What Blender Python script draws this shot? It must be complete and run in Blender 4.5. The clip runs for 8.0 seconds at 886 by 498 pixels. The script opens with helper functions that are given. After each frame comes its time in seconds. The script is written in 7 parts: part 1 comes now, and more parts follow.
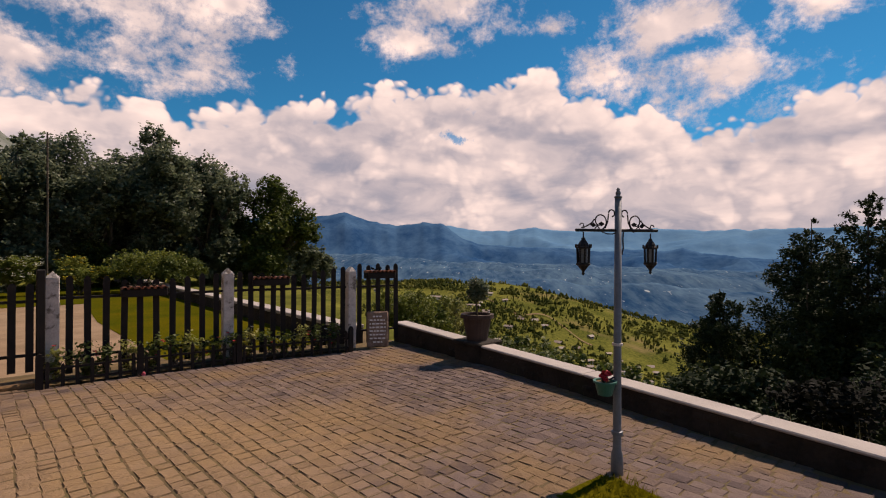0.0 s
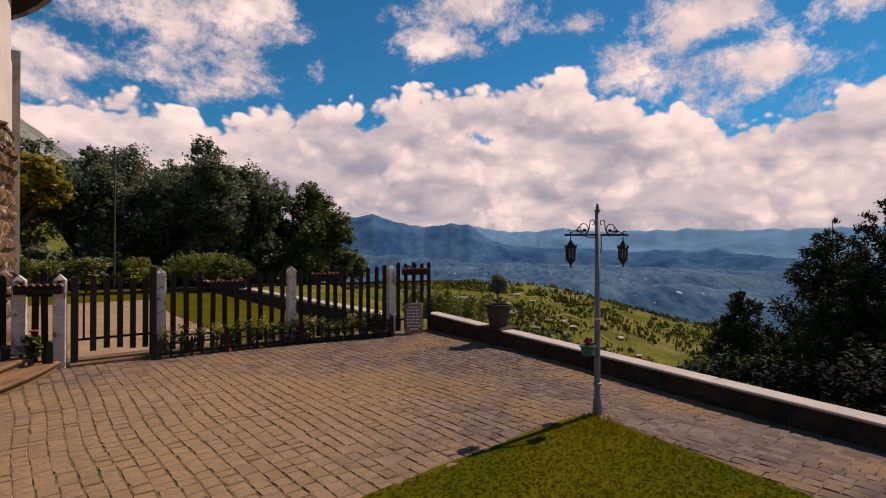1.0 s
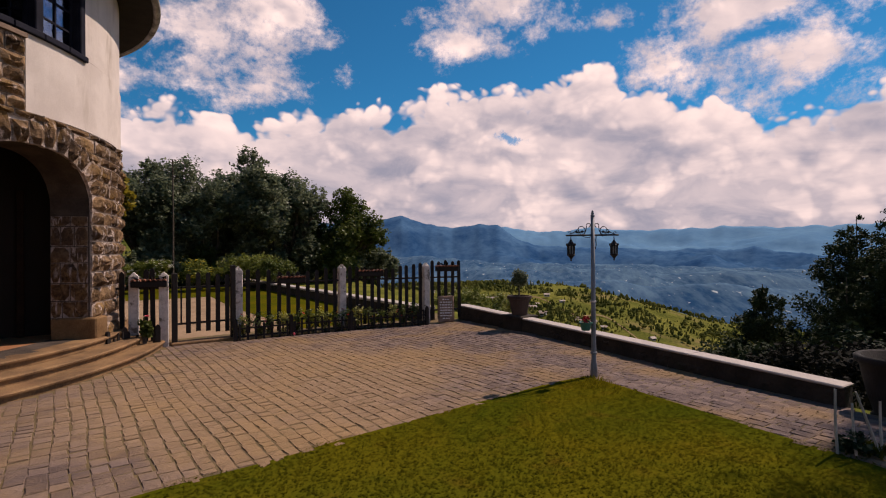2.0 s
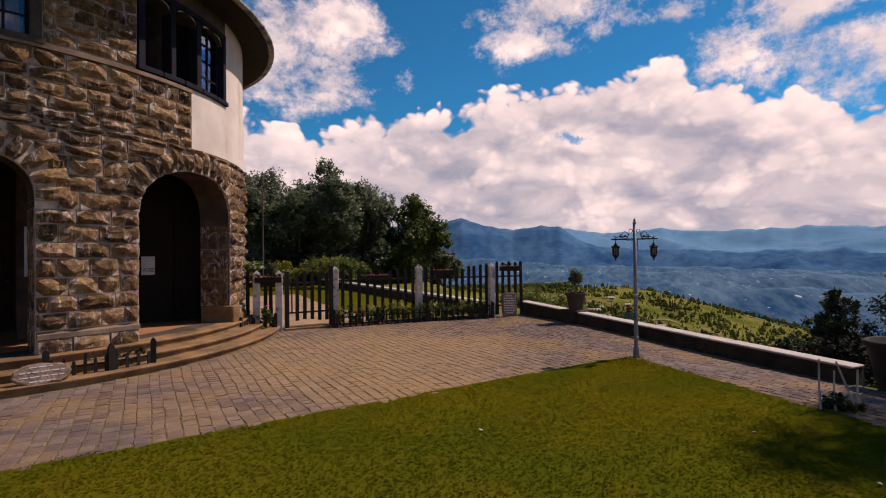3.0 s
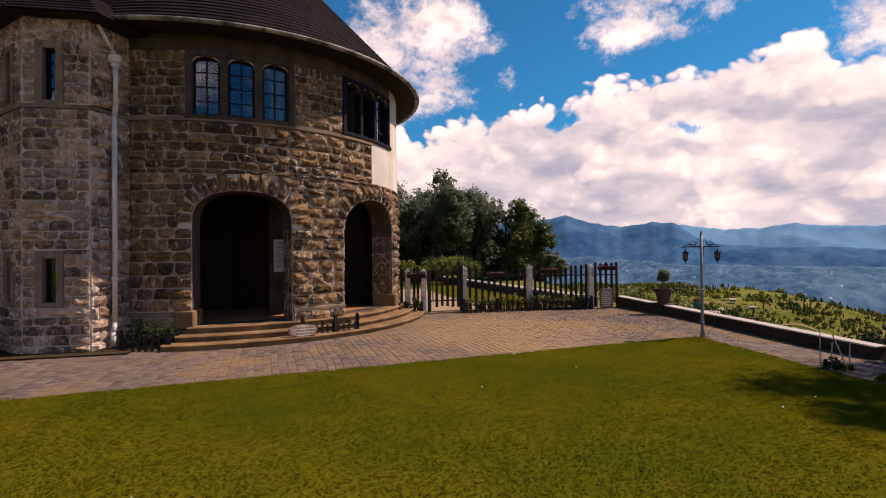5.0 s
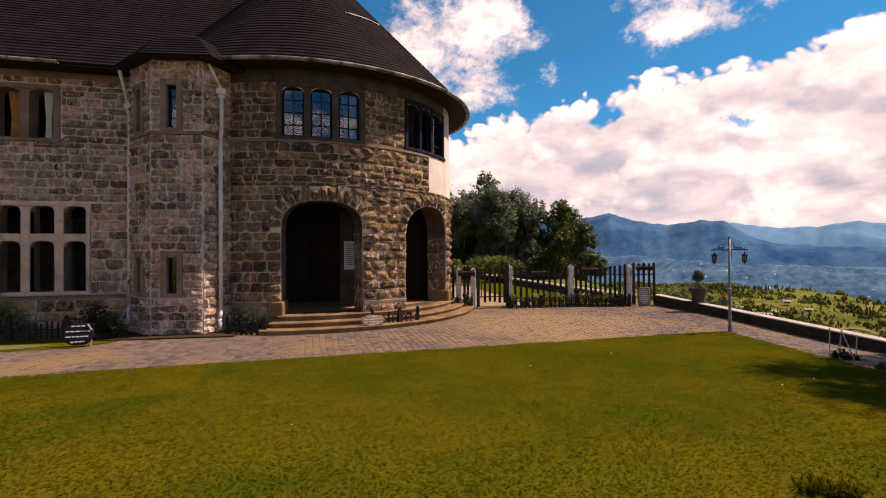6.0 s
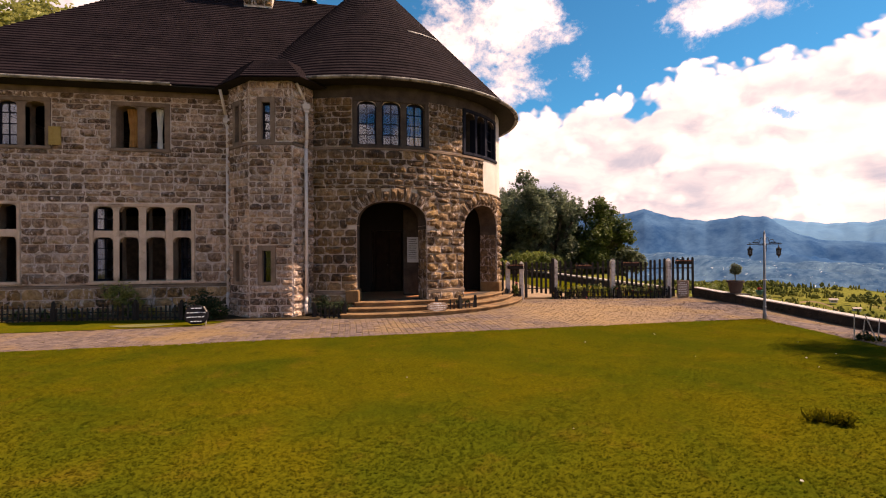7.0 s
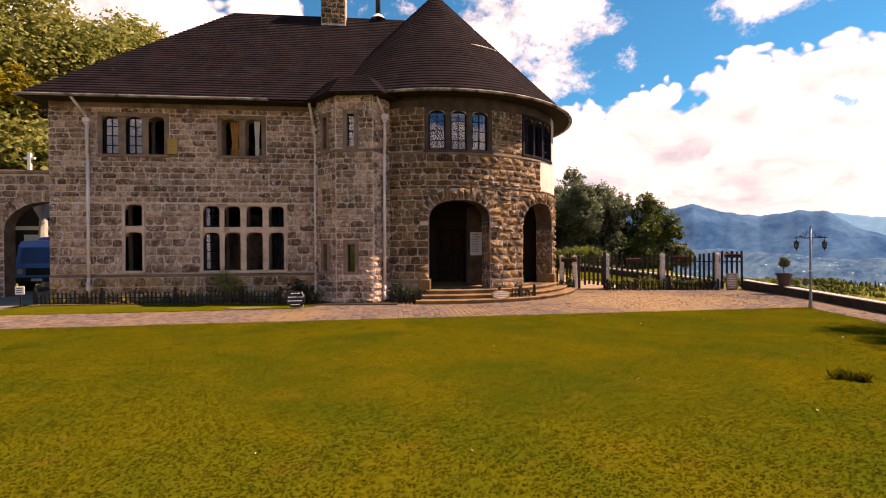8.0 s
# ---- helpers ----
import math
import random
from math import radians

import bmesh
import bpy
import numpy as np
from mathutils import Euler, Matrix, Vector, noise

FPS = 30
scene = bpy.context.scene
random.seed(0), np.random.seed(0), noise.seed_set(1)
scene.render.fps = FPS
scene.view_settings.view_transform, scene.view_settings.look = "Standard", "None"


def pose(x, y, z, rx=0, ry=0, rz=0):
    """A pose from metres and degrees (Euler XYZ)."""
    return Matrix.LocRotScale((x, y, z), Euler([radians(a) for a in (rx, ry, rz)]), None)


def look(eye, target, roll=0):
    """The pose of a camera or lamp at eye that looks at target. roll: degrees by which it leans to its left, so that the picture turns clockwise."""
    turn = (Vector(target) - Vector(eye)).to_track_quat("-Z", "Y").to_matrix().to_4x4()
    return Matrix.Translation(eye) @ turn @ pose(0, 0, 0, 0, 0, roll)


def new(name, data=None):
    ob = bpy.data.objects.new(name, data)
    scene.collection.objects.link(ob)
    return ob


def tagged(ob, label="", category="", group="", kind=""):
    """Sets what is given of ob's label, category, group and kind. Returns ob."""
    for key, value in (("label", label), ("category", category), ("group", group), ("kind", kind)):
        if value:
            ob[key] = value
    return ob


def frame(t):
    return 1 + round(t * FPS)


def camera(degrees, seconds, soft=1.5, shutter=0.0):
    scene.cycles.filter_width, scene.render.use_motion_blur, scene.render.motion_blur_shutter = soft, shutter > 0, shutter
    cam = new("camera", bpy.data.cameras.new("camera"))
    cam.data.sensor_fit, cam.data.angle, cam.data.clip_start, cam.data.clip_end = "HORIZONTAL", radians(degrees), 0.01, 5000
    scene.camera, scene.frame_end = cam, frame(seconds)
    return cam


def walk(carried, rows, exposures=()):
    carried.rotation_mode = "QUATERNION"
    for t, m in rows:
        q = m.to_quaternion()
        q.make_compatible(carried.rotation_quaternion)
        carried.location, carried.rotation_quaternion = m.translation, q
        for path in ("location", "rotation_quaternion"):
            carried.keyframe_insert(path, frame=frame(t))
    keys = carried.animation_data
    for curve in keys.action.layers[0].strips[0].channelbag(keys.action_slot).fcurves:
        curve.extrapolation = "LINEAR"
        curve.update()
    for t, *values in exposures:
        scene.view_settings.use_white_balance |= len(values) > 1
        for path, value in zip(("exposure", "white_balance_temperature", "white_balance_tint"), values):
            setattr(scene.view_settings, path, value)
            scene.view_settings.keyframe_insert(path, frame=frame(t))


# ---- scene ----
cam = camera(82.6, 8.0, soft=1.1)
PATH = [
    (0, (2.966, 3.417, 1.903), (4.346, 4.865, 1.907), 0.3),
    (0.5, (2.415, 2.847, 1.92), (3.753, 4.334, 1.924), 0.3),
    (1, (1.846, 2.212, 1.888), (3.146, 3.732, 1.896), 0.1),
    (1.2, (1.627, 1.945, 1.899), (2.914, 3.476, 1.902), 0.1),
    (2.3, (0.431, 0.525, 1.83), (1.591, 2.154, 1.847), -0.6),
    (2.5, (0.202, 0.24, 1.826), (1.318, 1.9, 1.844), -0.6),
    (3, (-0.382, -0.437, 1.836), (0.632, 1.287, 1.859), -0.6),
    (3.5, (-0.889, -1.127, 1.843), (0.02, 0.654, 1.869), -0.6),
    (4, (-1.396, -1.956, 1.893), (-0.598, -0.123, 1.918), -0.6),
    (4.5, (-1.824, -2.689, 1.909), (-1.113, -0.82, 1.935), -0.6),
    (5.8, (-3.021, -4.813, 2.062), (-2.488, -2.886, 2.074), -0.4),
    (6, (-3.139, -5.059, 2.053), (-2.644, -3.122, 2.066), -0.3),
    (6.5, (-3.674, -5.75, 2.067), (-3.236, -3.798, 2.071), -0.2),
    (7, (-4.298, -6.519, 1.982), (-3.923, -4.554, 1.983), -0.3),
    (7.5, (-4.794, -7.272, 1.955), (-4.494, -5.294, 1.948), -0.3),
    (8, (-5.368, -8.119, 1.9), (-5.151, -6.131, 1.887), -0.3),
]
EXPOSURES = [(0.0, 0.05, 7900, 24), (1.0, 0.02, 7750, 26), (2.5, 0.07, 7500, 26.5), (3.5, 0.20, 7500, 26.5), (4.5, 0.36, 7550, 26), (6.5, 0.80, 8700, 28), (8.0, 1.20, 9700, 32)]
walk(cam, [(t, look(eye, target, roll)) for t, eye, target, roll in PATH], EXPOSURES)

# ---------------------------------------------------------------- light
SUN_AZ, SUN_EL = radians(91.5), radians(50)       # azimuth from +y towards +x
sun = new("sun", bpy.data.lights.new("sun", "SUN"))
sun.data.energy, sun.data.angle, sun.data.color = 4.4, radians(0.6), (1.0, 0.93, 0.82)
sun.matrix_world = look((0, 0, 60), (-math.sin(SUN_AZ) * math.cos(SUN_EL), -math.cos(SUN_AZ) * math.cos(SUN_EL), 60 - math.sin(SUN_EL)))


class Nodes:
    """Small helper to wire shader nodes."""

    def __init__(self, tree):
        self.t = tree
        tree.nodes.clear()

    def n(self, kind, **props):
        node = self.t.nodes.new(kind)
        for k, v in props.items():
            if k == "operation":
                node.operation = v
            elif k == "blend_type":
                node.blend_type = v
            elif k == "data_type":
                node.data_type = v
        return node

    def link(self, a, b):
        self.t.links.new(a, b)

    def put(self, sock, v):
        if hasattr(v, "is_output"):
            self.t.links.new(v, sock)
        else:
            sock.default_value = v

    def math(self, op, a, b=0.0, c=0.0, clamp=False):
        m = self.n("ShaderNodeMath", operation=op)
        m.use_clamp = clamp
        self.put(m.inputs[0], a), self.put(m.inputs[1], b), self.put(m.inputs[2], c)
        return m.outputs[0]

    def vmath(self, op, a, b=(0, 0, 0)):
        m = self.n("ShaderNodeVectorMath", operation=op)
        self.put(m.inputs[0], a), self.put(m.inputs[1], b)
        return m.outputs[0]

    def mix(self, f, a, b, blend="MIX"):
        m = self.n("ShaderNodeMix", data_type="RGBA", blend_type=blend)
        self.put(m.inputs[0], f), self.put(m.inputs[6], a), self.put(m.inputs[7], b)
        return m.outputs[2]

    def noise(self, vec, scale, detail=4, rough=0.55, dist=0.0):
        m = self.n("ShaderNodeTexNoise")
        self.put(m.inputs["Vector"], vec), self.put(m.inputs["Scale"], scale)
        m.inputs["Detail"].default_value, m.inputs["Roughness"].default_value, m.inputs["Distortion"].default_value = detail, rough, dist
        return m.outputs["Fac"]

    def range(self, v, a, b, c=0.0, d=1.0, smooth=True):
        m = self.n("ShaderNodeMapRange")
        m.interpolation_type = "SMOOTHSTEP" if smooth else "LINEAR"
        self.put(m.inputs[0], v)
        for i, x in enumerate((a, b, c, d)):
            self.put(m.inputs[i + 1], x)
        return m.outputs[0]

    def ramp(self, v, stops):
        m = self.n("ShaderNodeValToRGB")
        els = m.color_ramp.elements
        while len(els) < len(stops):
            els.new(0.5)
        for e, (p, c) in zip(els, stops):
            e.position, e.color = p, c if len(c) == 4 else (*c, 1)
        self.put(m.inputs[0], v)
        return m.outputs[0]


# sky: blue above, a bank of cumulus along the horizon, loose clouds over it
world = bpy.data.worlds.new("sky")
scene.world = world
world.use_nodes = True
w = Nodes(world.node_tree)
sky = w.n("ShaderNodeTexSky")
sky.sky_type, sky.sun_disc, sky.sun_elevation, sky.sun_rotation = "NISHITA", False, SUN_EL, SUN_AZ
sky.altitude, sky.dust_density, sky.ozone_density = 1500, 0.3, 2.5
d = w.vmath("NORMALIZE", w.n("ShaderNodeTexCoord").outputs["Generated"])
xyz = w.n("ShaderNodeSeparateXYZ")
w.link(d, xyz.inputs[0])
elev = w.math("MULTIPLY", w.math("ARCSINE", xyz.outputs[2]), 180 / math.pi)
azim = w.math("MULTIPLY", w.math("ARCTAN2", xyz.outputs[0], xyz.outputs[1]), 180 / math.pi)
az01 = w.range(azim, -10, 95, 0, 1, smooth=False)
BANK = [(-10, 26), (-4, 19), (0, 14.5), (8, 15), (14, 14.2), (19, 14.2), (22, 15.8), (26, 16.6), (29, 16.2), (34, 17.4), (39, 18.8), (45, 18.0), (50, 19.4), (54, 20.2),
        (59, 17.4), (64, 14.9), (66, 15.6), (70, 13.2), (75, 12.9), (79, 15.2), (86, 17.0), (95, 19.0)]
ahead = w.math("MULTIPLY", w.ramp(az01, [((a + 10) / 105, (e / 30,) * 3) for a, e in BANK]), 30)
behind = w.math("MAXIMUM", w.range(azim, -40, -60), w.range(azim, 95, 115))
bank = w.math("ADD", ahead, w.math("MULTIPLY", behind, w.math("SUBTRACT", 15.0, ahead)))


def puff(vec, sizes=((10.0, 0.46), (23.0, 0.32), (54.0, 0.22)), soft=0.35):
    """Rounded, heaped cloud tops: smooth cells at three sizes."""
    total = None
    for scale, weight in sizes:
        v = w.n("ShaderNodeTexVoronoi")
        v.feature = "SMOOTH_F1"
        v.inputs["Smoothness"].default_value = soft
        v.inputs["Scale"].default_value = scale
        w.link(vec, v.inputs["Vector"])
        one = w.math("MULTIPLY", w.math("SUBTRACT", 0.75, v.outputs["Distance"]), weight / 0.75)
        total = one if total is None else w.math("ADD", total, one)
    return total


warp = w.n("ShaderNodeTexNoise")
warp.inputs["Scale"].default_value, warp.inputs["Detail"].default_value = 7.0, 4.0
w.link(d, warp.inputs["Vector"])
bent = w.vmath("ADD", w.vmath("MULTIPLY", d, (1, 1, 1.25)), w.vmath("MULTIPLY", w.vmath("SUBTRACT", warp.outputs["Color"], (0.5, 0.5, 0.5)), (0.10, 0.10, 0.10)))
n1 = puff(bent)
plane = w.n("ShaderNodeCombineXYZ")
w.link(w.math("MULTIPLY", azim, math.pi / 180), plane.inputs[0]), w.link(w.math("MULTIPLY", elev, 2.0 * math.pi / 180), plane.inputs[1])
flow = plane.outputs[0]
shade_a = w.noise(flow, 7.5, 6, 0.56, 0.5)
shade_b = w.noise(w.vmath("ADD", flow, (0.016, 0.050, 0)), 7.5, 6, 0.56, 0.5)
n2 = w.noise(w.vmath("MULTIPLY", d, (1, 1, 1.7)), 6.5, 10, 0.62, 0.25)
big = w.noise(w.vmath("ADD", w.vmath("MULTIPLY", d, (1, 1, 1.4)), (3.1, 1.7, 0.4)), 3.6, 3, 0.5)
rag = w.noise(d, 45.0, 6, 0.7)
hole = w.vmath("SUBTRACT", bent, (math.sin(radians(45.4)) * math.cos(radians(12.2)), math.cos(radians(45.4)) * math.cos(radians(12.2)), 1.25 * math.sin(radians(12.2))))
gap_len = w.n("ShaderNodeVectorMath", operation="LENGTH")
w.link(w.vmath("MULTIPLY", hole, (1, 1, 1.6)), gap_len.inputs[0])
edge = w.math("ADD", w.math("SUBTRACT", bank, elev), w.math("MULTIPLY", w.math("SUBTRACT", n1, 0.42), 7.5))
mask = w.range(w.math("SUBTRACT", edge, w.range(w.math("SUBTRACT", elev, bank), 0.2, 3.2, 0.0, 4.5)), -0.35, 0.9)
torn = w.range(w.math("ADD", gap_len.outputs["Value"], w.math("MULTIPLY", w.math("SUBTRACT", rag, 0.5), 0.10)), 0.030, 0.006, 0.0, 0.8)
mask = w.math("MULTIPLY", mask, w.math("SUBTRACT", 1.0, torn))
# loose clouds over the bank: azimuth, elevation, half width, half height, all in degrees
LOOSE = [(14.0, 21.5, 14.0, 9.0), (3.0, 16.5, 9.0, 4.0), (26.7, 19.0, 2.6, 2.2), (44.5, 25.5, 10.0, 4.4), (39.0, 22.3, 5.0, 2.4), (60.0, 18.6, 6.0, 4.6), (55.5, 23.4, 4.0, 1.6),
         (68.5, 23.0, 9.0, 3.6), (74.0, 17.0, 8.5, 5.0), (80.5, 21.5, 6.5, 3.6), (18.0, 34.0, 16.0, 5.0), (62.0, 37.0, 20.0, 6.0)]
heapv = None
for ca, ce, ra, re in LOOSE:
    dx, dy = w.math("MULTIPLY", w.math("SUBTRACT", azim, ca), 1 / ra), w.math("MULTIPLY", w.math("SUBTRACT", elev, ce), 1 / re)
    one = w.math("SUBTRACT", 1.0, w.math("SQRT", w.math("ADD", w.math("MULTIPLY", dx, dx), w.math("MULTIPLY", dy, dy))))
    heapv = one if heapv is None else w.math("MAXIMUM", heapv, one)
tear = w.math("ADD", w.math("MULTIPLY", w.math("SUBTRACT", n2, 0.5), 3.4), w.math("MULTIPLY", w.math("SUBTRACT", rag, 0.5), 1.3))
mask2 = w.range(w.math("ADD", w.math("MAXIMUM", heapv, -0.6), tear), 0.10, 1.0)
elsewhere = w.math("MAXIMUM", w.range(azim, 88, 100), w.range(azim, -6, -16))
mask3 = w.math("MULTIPLY", w.range(w.math("ADD", w.math("MULTIPLY", n2, 0.66), w.math("MULTIPLY", big, 0.34)), 0.52, 0.64), elsewhere)
mask2 = w.math("MULTIPLY", w.math("MAXIMUM", mask2, mask3), w.range(elev, 75, 55))
mask = w.math("MAXIMUM", mask, mask2)
lit_a = w.range(w.math("SUBTRACT", shade_a, shade_b), -0.17, 0.15)
BILLOW = ((4.5, 0.55), (10.0, 0.30), (23.0, 0.15))
lit_b = w.range(w.math("SUBTRACT", puff(bent, BILLOW), puff(w.vmath("ADD", bent, (0.012, -0.006, 0.040)), BILLOW)), -0.11, 0.11)
lit = w.math("ADD", w.math("MULTIPLY", lit_a, 0.45), w.math("MULTIPLY", lit_b, 0.55))
heap = w.range(n1, 0.25, 0.62)
broad = w.range(w.noise(w.vmath("MULTIPLY", flow, (0.8, 1.5, 1)), 5.0, 7, 0.55, 0.3), 0.30, 0.70)
rim = w.range(edge, 0.0, 5.0, 1.0, 0.0)
body = w.math("ADD", w.math("MULTIPLY", lit, 0.46), w.math("MULTIPLY", rim, 0.26))
body = w.math("ADD", body, w.math("MULTIPLY", heap, 0.28))
body = w.math("ADD", body, w.math("MULTIPLY", w.math("SUBTRACT", broad, 0.45), w.range(elev, 14, 6.5, 0.15, 0.46)))
body = w.math("ADD", body, w.range(elev, 10.0, 4.0, 0.04, -0.08))
body = w.math("MAXIMUM", body, w.math("MULTIPLY", w.range(shade_a, 0.30, 0.72), 0.42), clamp=True)
cloud_colour = w.mix(body, (0.285, 0.325, 0.43, 1), (1.02, 0.91, 0.88, 1))
bg_sky, bg_cloud, mixer, out = w.n("ShaderNodeBackground"), w.n("ShaderNodeBackground"), w.n("ShaderNodeMixShader"), w.n("ShaderNodeOutputWorld")
blue = w.mix(1.0, sky.outputs[0], (0.06, 0.74, 1.0, 1), "MULTIPLY")
w.link(blue, bg_sky.inputs[0])
bg_sky.inputs[1].default_value = 0.09
w.link(cloud_colour, bg_cloud.inputs[0])
bg_cloud.inputs[1].default_value = 1.0
w.link(mask, mixer.inputs[0]), w.link(bg_sky.outputs[0], mixer.inputs[1]), w.link(bg_cloud.outputs[0], mixer.inputs[2])
w.link(mixer.outputs[0], out.inputs[0])

# ---------------------------------------------------------------- materials
def material(name, c1, c2, scale=3.0, rough=0.85, bump=0.3, bscale=30.0, vary=0.0, island=False, metal=0.0,
             stain=None, stain_scale=0.7, stain_at=(0.55, 0.75), streaks=False, spec=0.3, fine=0.35, zone=None, lengthen=None):
    """Procedural surface: two tones at a large and a fine scale, optional per-piece variation, optional stains, bump."""
    m = bpy.data.materials.new(name)
    m.use_nodes = True
    k = Nodes(m.node_tree)
    pos = k.n("ShaderNodeNewGeometry").outputs["Position"]
    if lengthen:                              # pattern drawn out along the slope: azimuth in degrees, factor
        mp = k.n("ShaderNodeMapping")
        mp.vector_type = "TEXTURE"
        mp.inputs["Rotation"].default_value, mp.inputs["Scale"].default_value = (0, 0, radians(-lengthen[0])), (1, lengthen[1], 1)
        k.link(pos, mp.inputs["Vector"])
        pos = mp.outputs[0]
    if vary:
        r = k.n("ShaderNodeNewGeometry").outputs["Random Per Island"] if island else k.n("ShaderNodeObjectInfo").outputs["Random"]
        shift = k.n("ShaderNodeCombineXYZ")
        k.link(k.math("MULTIPLY", r, 37.0), shift.inputs[0])
        where = k.vmath("ADD", pos, shift.outputs[0])
    else:
        r, where = None, pos
    coarse = k.noise(where, scale, 5, 0.6)
    grain = k.noise(where, bscale, 4, 0.65)
    f = k.math("ADD", k.math("MULTIPLY", k.range(coarse, 0.3, 0.7), 1 - fine), k.math("MULTIPLY", k.range(grain, 0.3, 0.7), fine))
    if r is not None:
        f = k.math("ADD", k.math("MULTIPLY", f, 1 - vary), k.math("MULTIPLY", r, vary), clamp=True)
    col = k.mix(f, (*c1, 1), (*c2, 1))
    if stain:
        at = k.vmath("MULTIPLY", pos, (1, 1, 0.18)) if streaks else pos
        s = k.range(k.noise(at, stain_scale, 6, 0.62, 0.2), *stain_at)
        col = k.mix(s, col, (*stain, 1))
    if zone:                                  # an ochre-tinted area of its own: x, y, radius, colour, amount
        zx, zy, zr, zc, za = zone
        gap = k.n("ShaderNodeVectorMath", operation="LENGTH")
        k.link(k.vmath("MULTIPLY", k.vmath("SUBTRACT", pos, (zx, zy, 0)), (1, 0.8, 0)), gap.inputs[0])
        far_off = k.math("ADD", gap.outputs["Value"], k.math("MULTIPLY", k.math("SUBTRACT", k.noise(pos, 0.9, 5, 0.65), 0.5), zr * 1.6))
        col = k.mix(k.math("MULTIPLY", k.range(far_off, zr, zr * 0.3), k.math("MULTIPLY_ADD", grain, 0.6, za)), col, (*zc, 1))
    b = k.n("ShaderNodeBsdfPrincipled")
    k.link(col, b.inputs["Base Color"])
    b.inputs["Metallic"].default_value = metal
    b.inputs["Specular IOR Level"].default_value = spec
    k.put(b.inputs["Roughness"], k.range(grain, 0.2, 0.8, max(0.03, rough - 0.1), min(1, rough + 0.1), smooth=False))
    if bump:
        bn = k.n("ShaderNodeBump")
        bn.inputs["Strength"].default_value, bn.inputs["Distance"].default_value = bump, 0.02
        k.link(k.math("ADD", grain, k.math("MULTIPLY", coarse, 0.7)), bn.inputs["Height"])
        k.link(bn.outputs[0], b.inputs["Normal"])
    o = k.n("ShaderNodeOutputMaterial")
    k.link(b.outputs[0], o.inputs[0])
    return m


def leaf_material(name, c1, c2, through_amount=0.35, scale=1.2, rough=0.55, spec=0.3):
    m = bpy.data.materials.new(name)
    m.use_nodes = True
    k = Nodes(m.node_tree)
    g = k.n("ShaderNodeNewGeometry")
    f = k.math("ADD", k.math("MULTIPLY", k.range(k.noise(g.outputs["Position"], scale, 3), 0.3, 0.7), 0.55), k.math("MULTIPLY", g.outputs["Random Per Island"], 0.45))
    col = k.mix(f, (*c1, 1), (*c2, 1))
    b, t, mx, o = k.n("ShaderNodeBsdfPrincipled"), k.n("ShaderNodeBsdfTranslucent"), k.n("ShaderNodeMixShader"), k.n("ShaderNodeOutputMaterial")
    k.link(col, b.inputs["Base Color"]), k.link(col, t.inputs[0])
    b.inputs["Roughness"].default_value, b.inputs["Specular IOR Level"].default_value = rough, spec
    mx.inputs[0].default_value = through_amount
    k.link(b.outputs[0], mx.inputs[1]), k.link(t.outputs[0], mx.inputs[2]), k.link(mx.outputs[0], o.inputs[0])
    return m


def glass_material(name, tint, rough=0.03):
    """Old window glass before a dark room: a dark gloss with a clear reflection."""
    m = bpy.data.materials.new(name)
    m.use_nodes = True
    k = Nodes(m.node_tree)
    pos = k.n("ShaderNodeNewGeometry").outputs["Position"]
    gl, tr, mx, o, fr = k.n("ShaderNodeBsdfGlossy"), k.n("ShaderNodeBsdfTransparent"), k.n("ShaderNodeMixShader"), k.n("ShaderNodeOutputMaterial"), k.n("ShaderNodeFresnel")
    gl.inputs["Color"].default_value, gl.inputs["Roughness"].default_value = (*tint, 1), rough
    tr.inputs[0].default_value = (0.75, 0.8, 0.85, 1)
    fr.inputs[0].default_value = 1.6
    bn = k.n("ShaderNodeBump")
    bn.inputs["Strength"].default_value, bn.inputs["Distance"].default_value = 0.025, 0.01
    k.link(k.noise(pos, 5, 2), bn.inputs["Height"]), k.link(bn.outputs[0], gl.inputs["Normal"])
    k.link(k.math("ADD", k.math("MULTIPLY", fr.outputs[0], 0.7), 0.035, clamp=True), mx.inputs[0])
    k.link(tr.outputs[0], mx.inputs[1]), k.link(gl.outputs[0], mx.inputs[2]), k.link(mx.outputs[0], o.inputs[0])
    return m


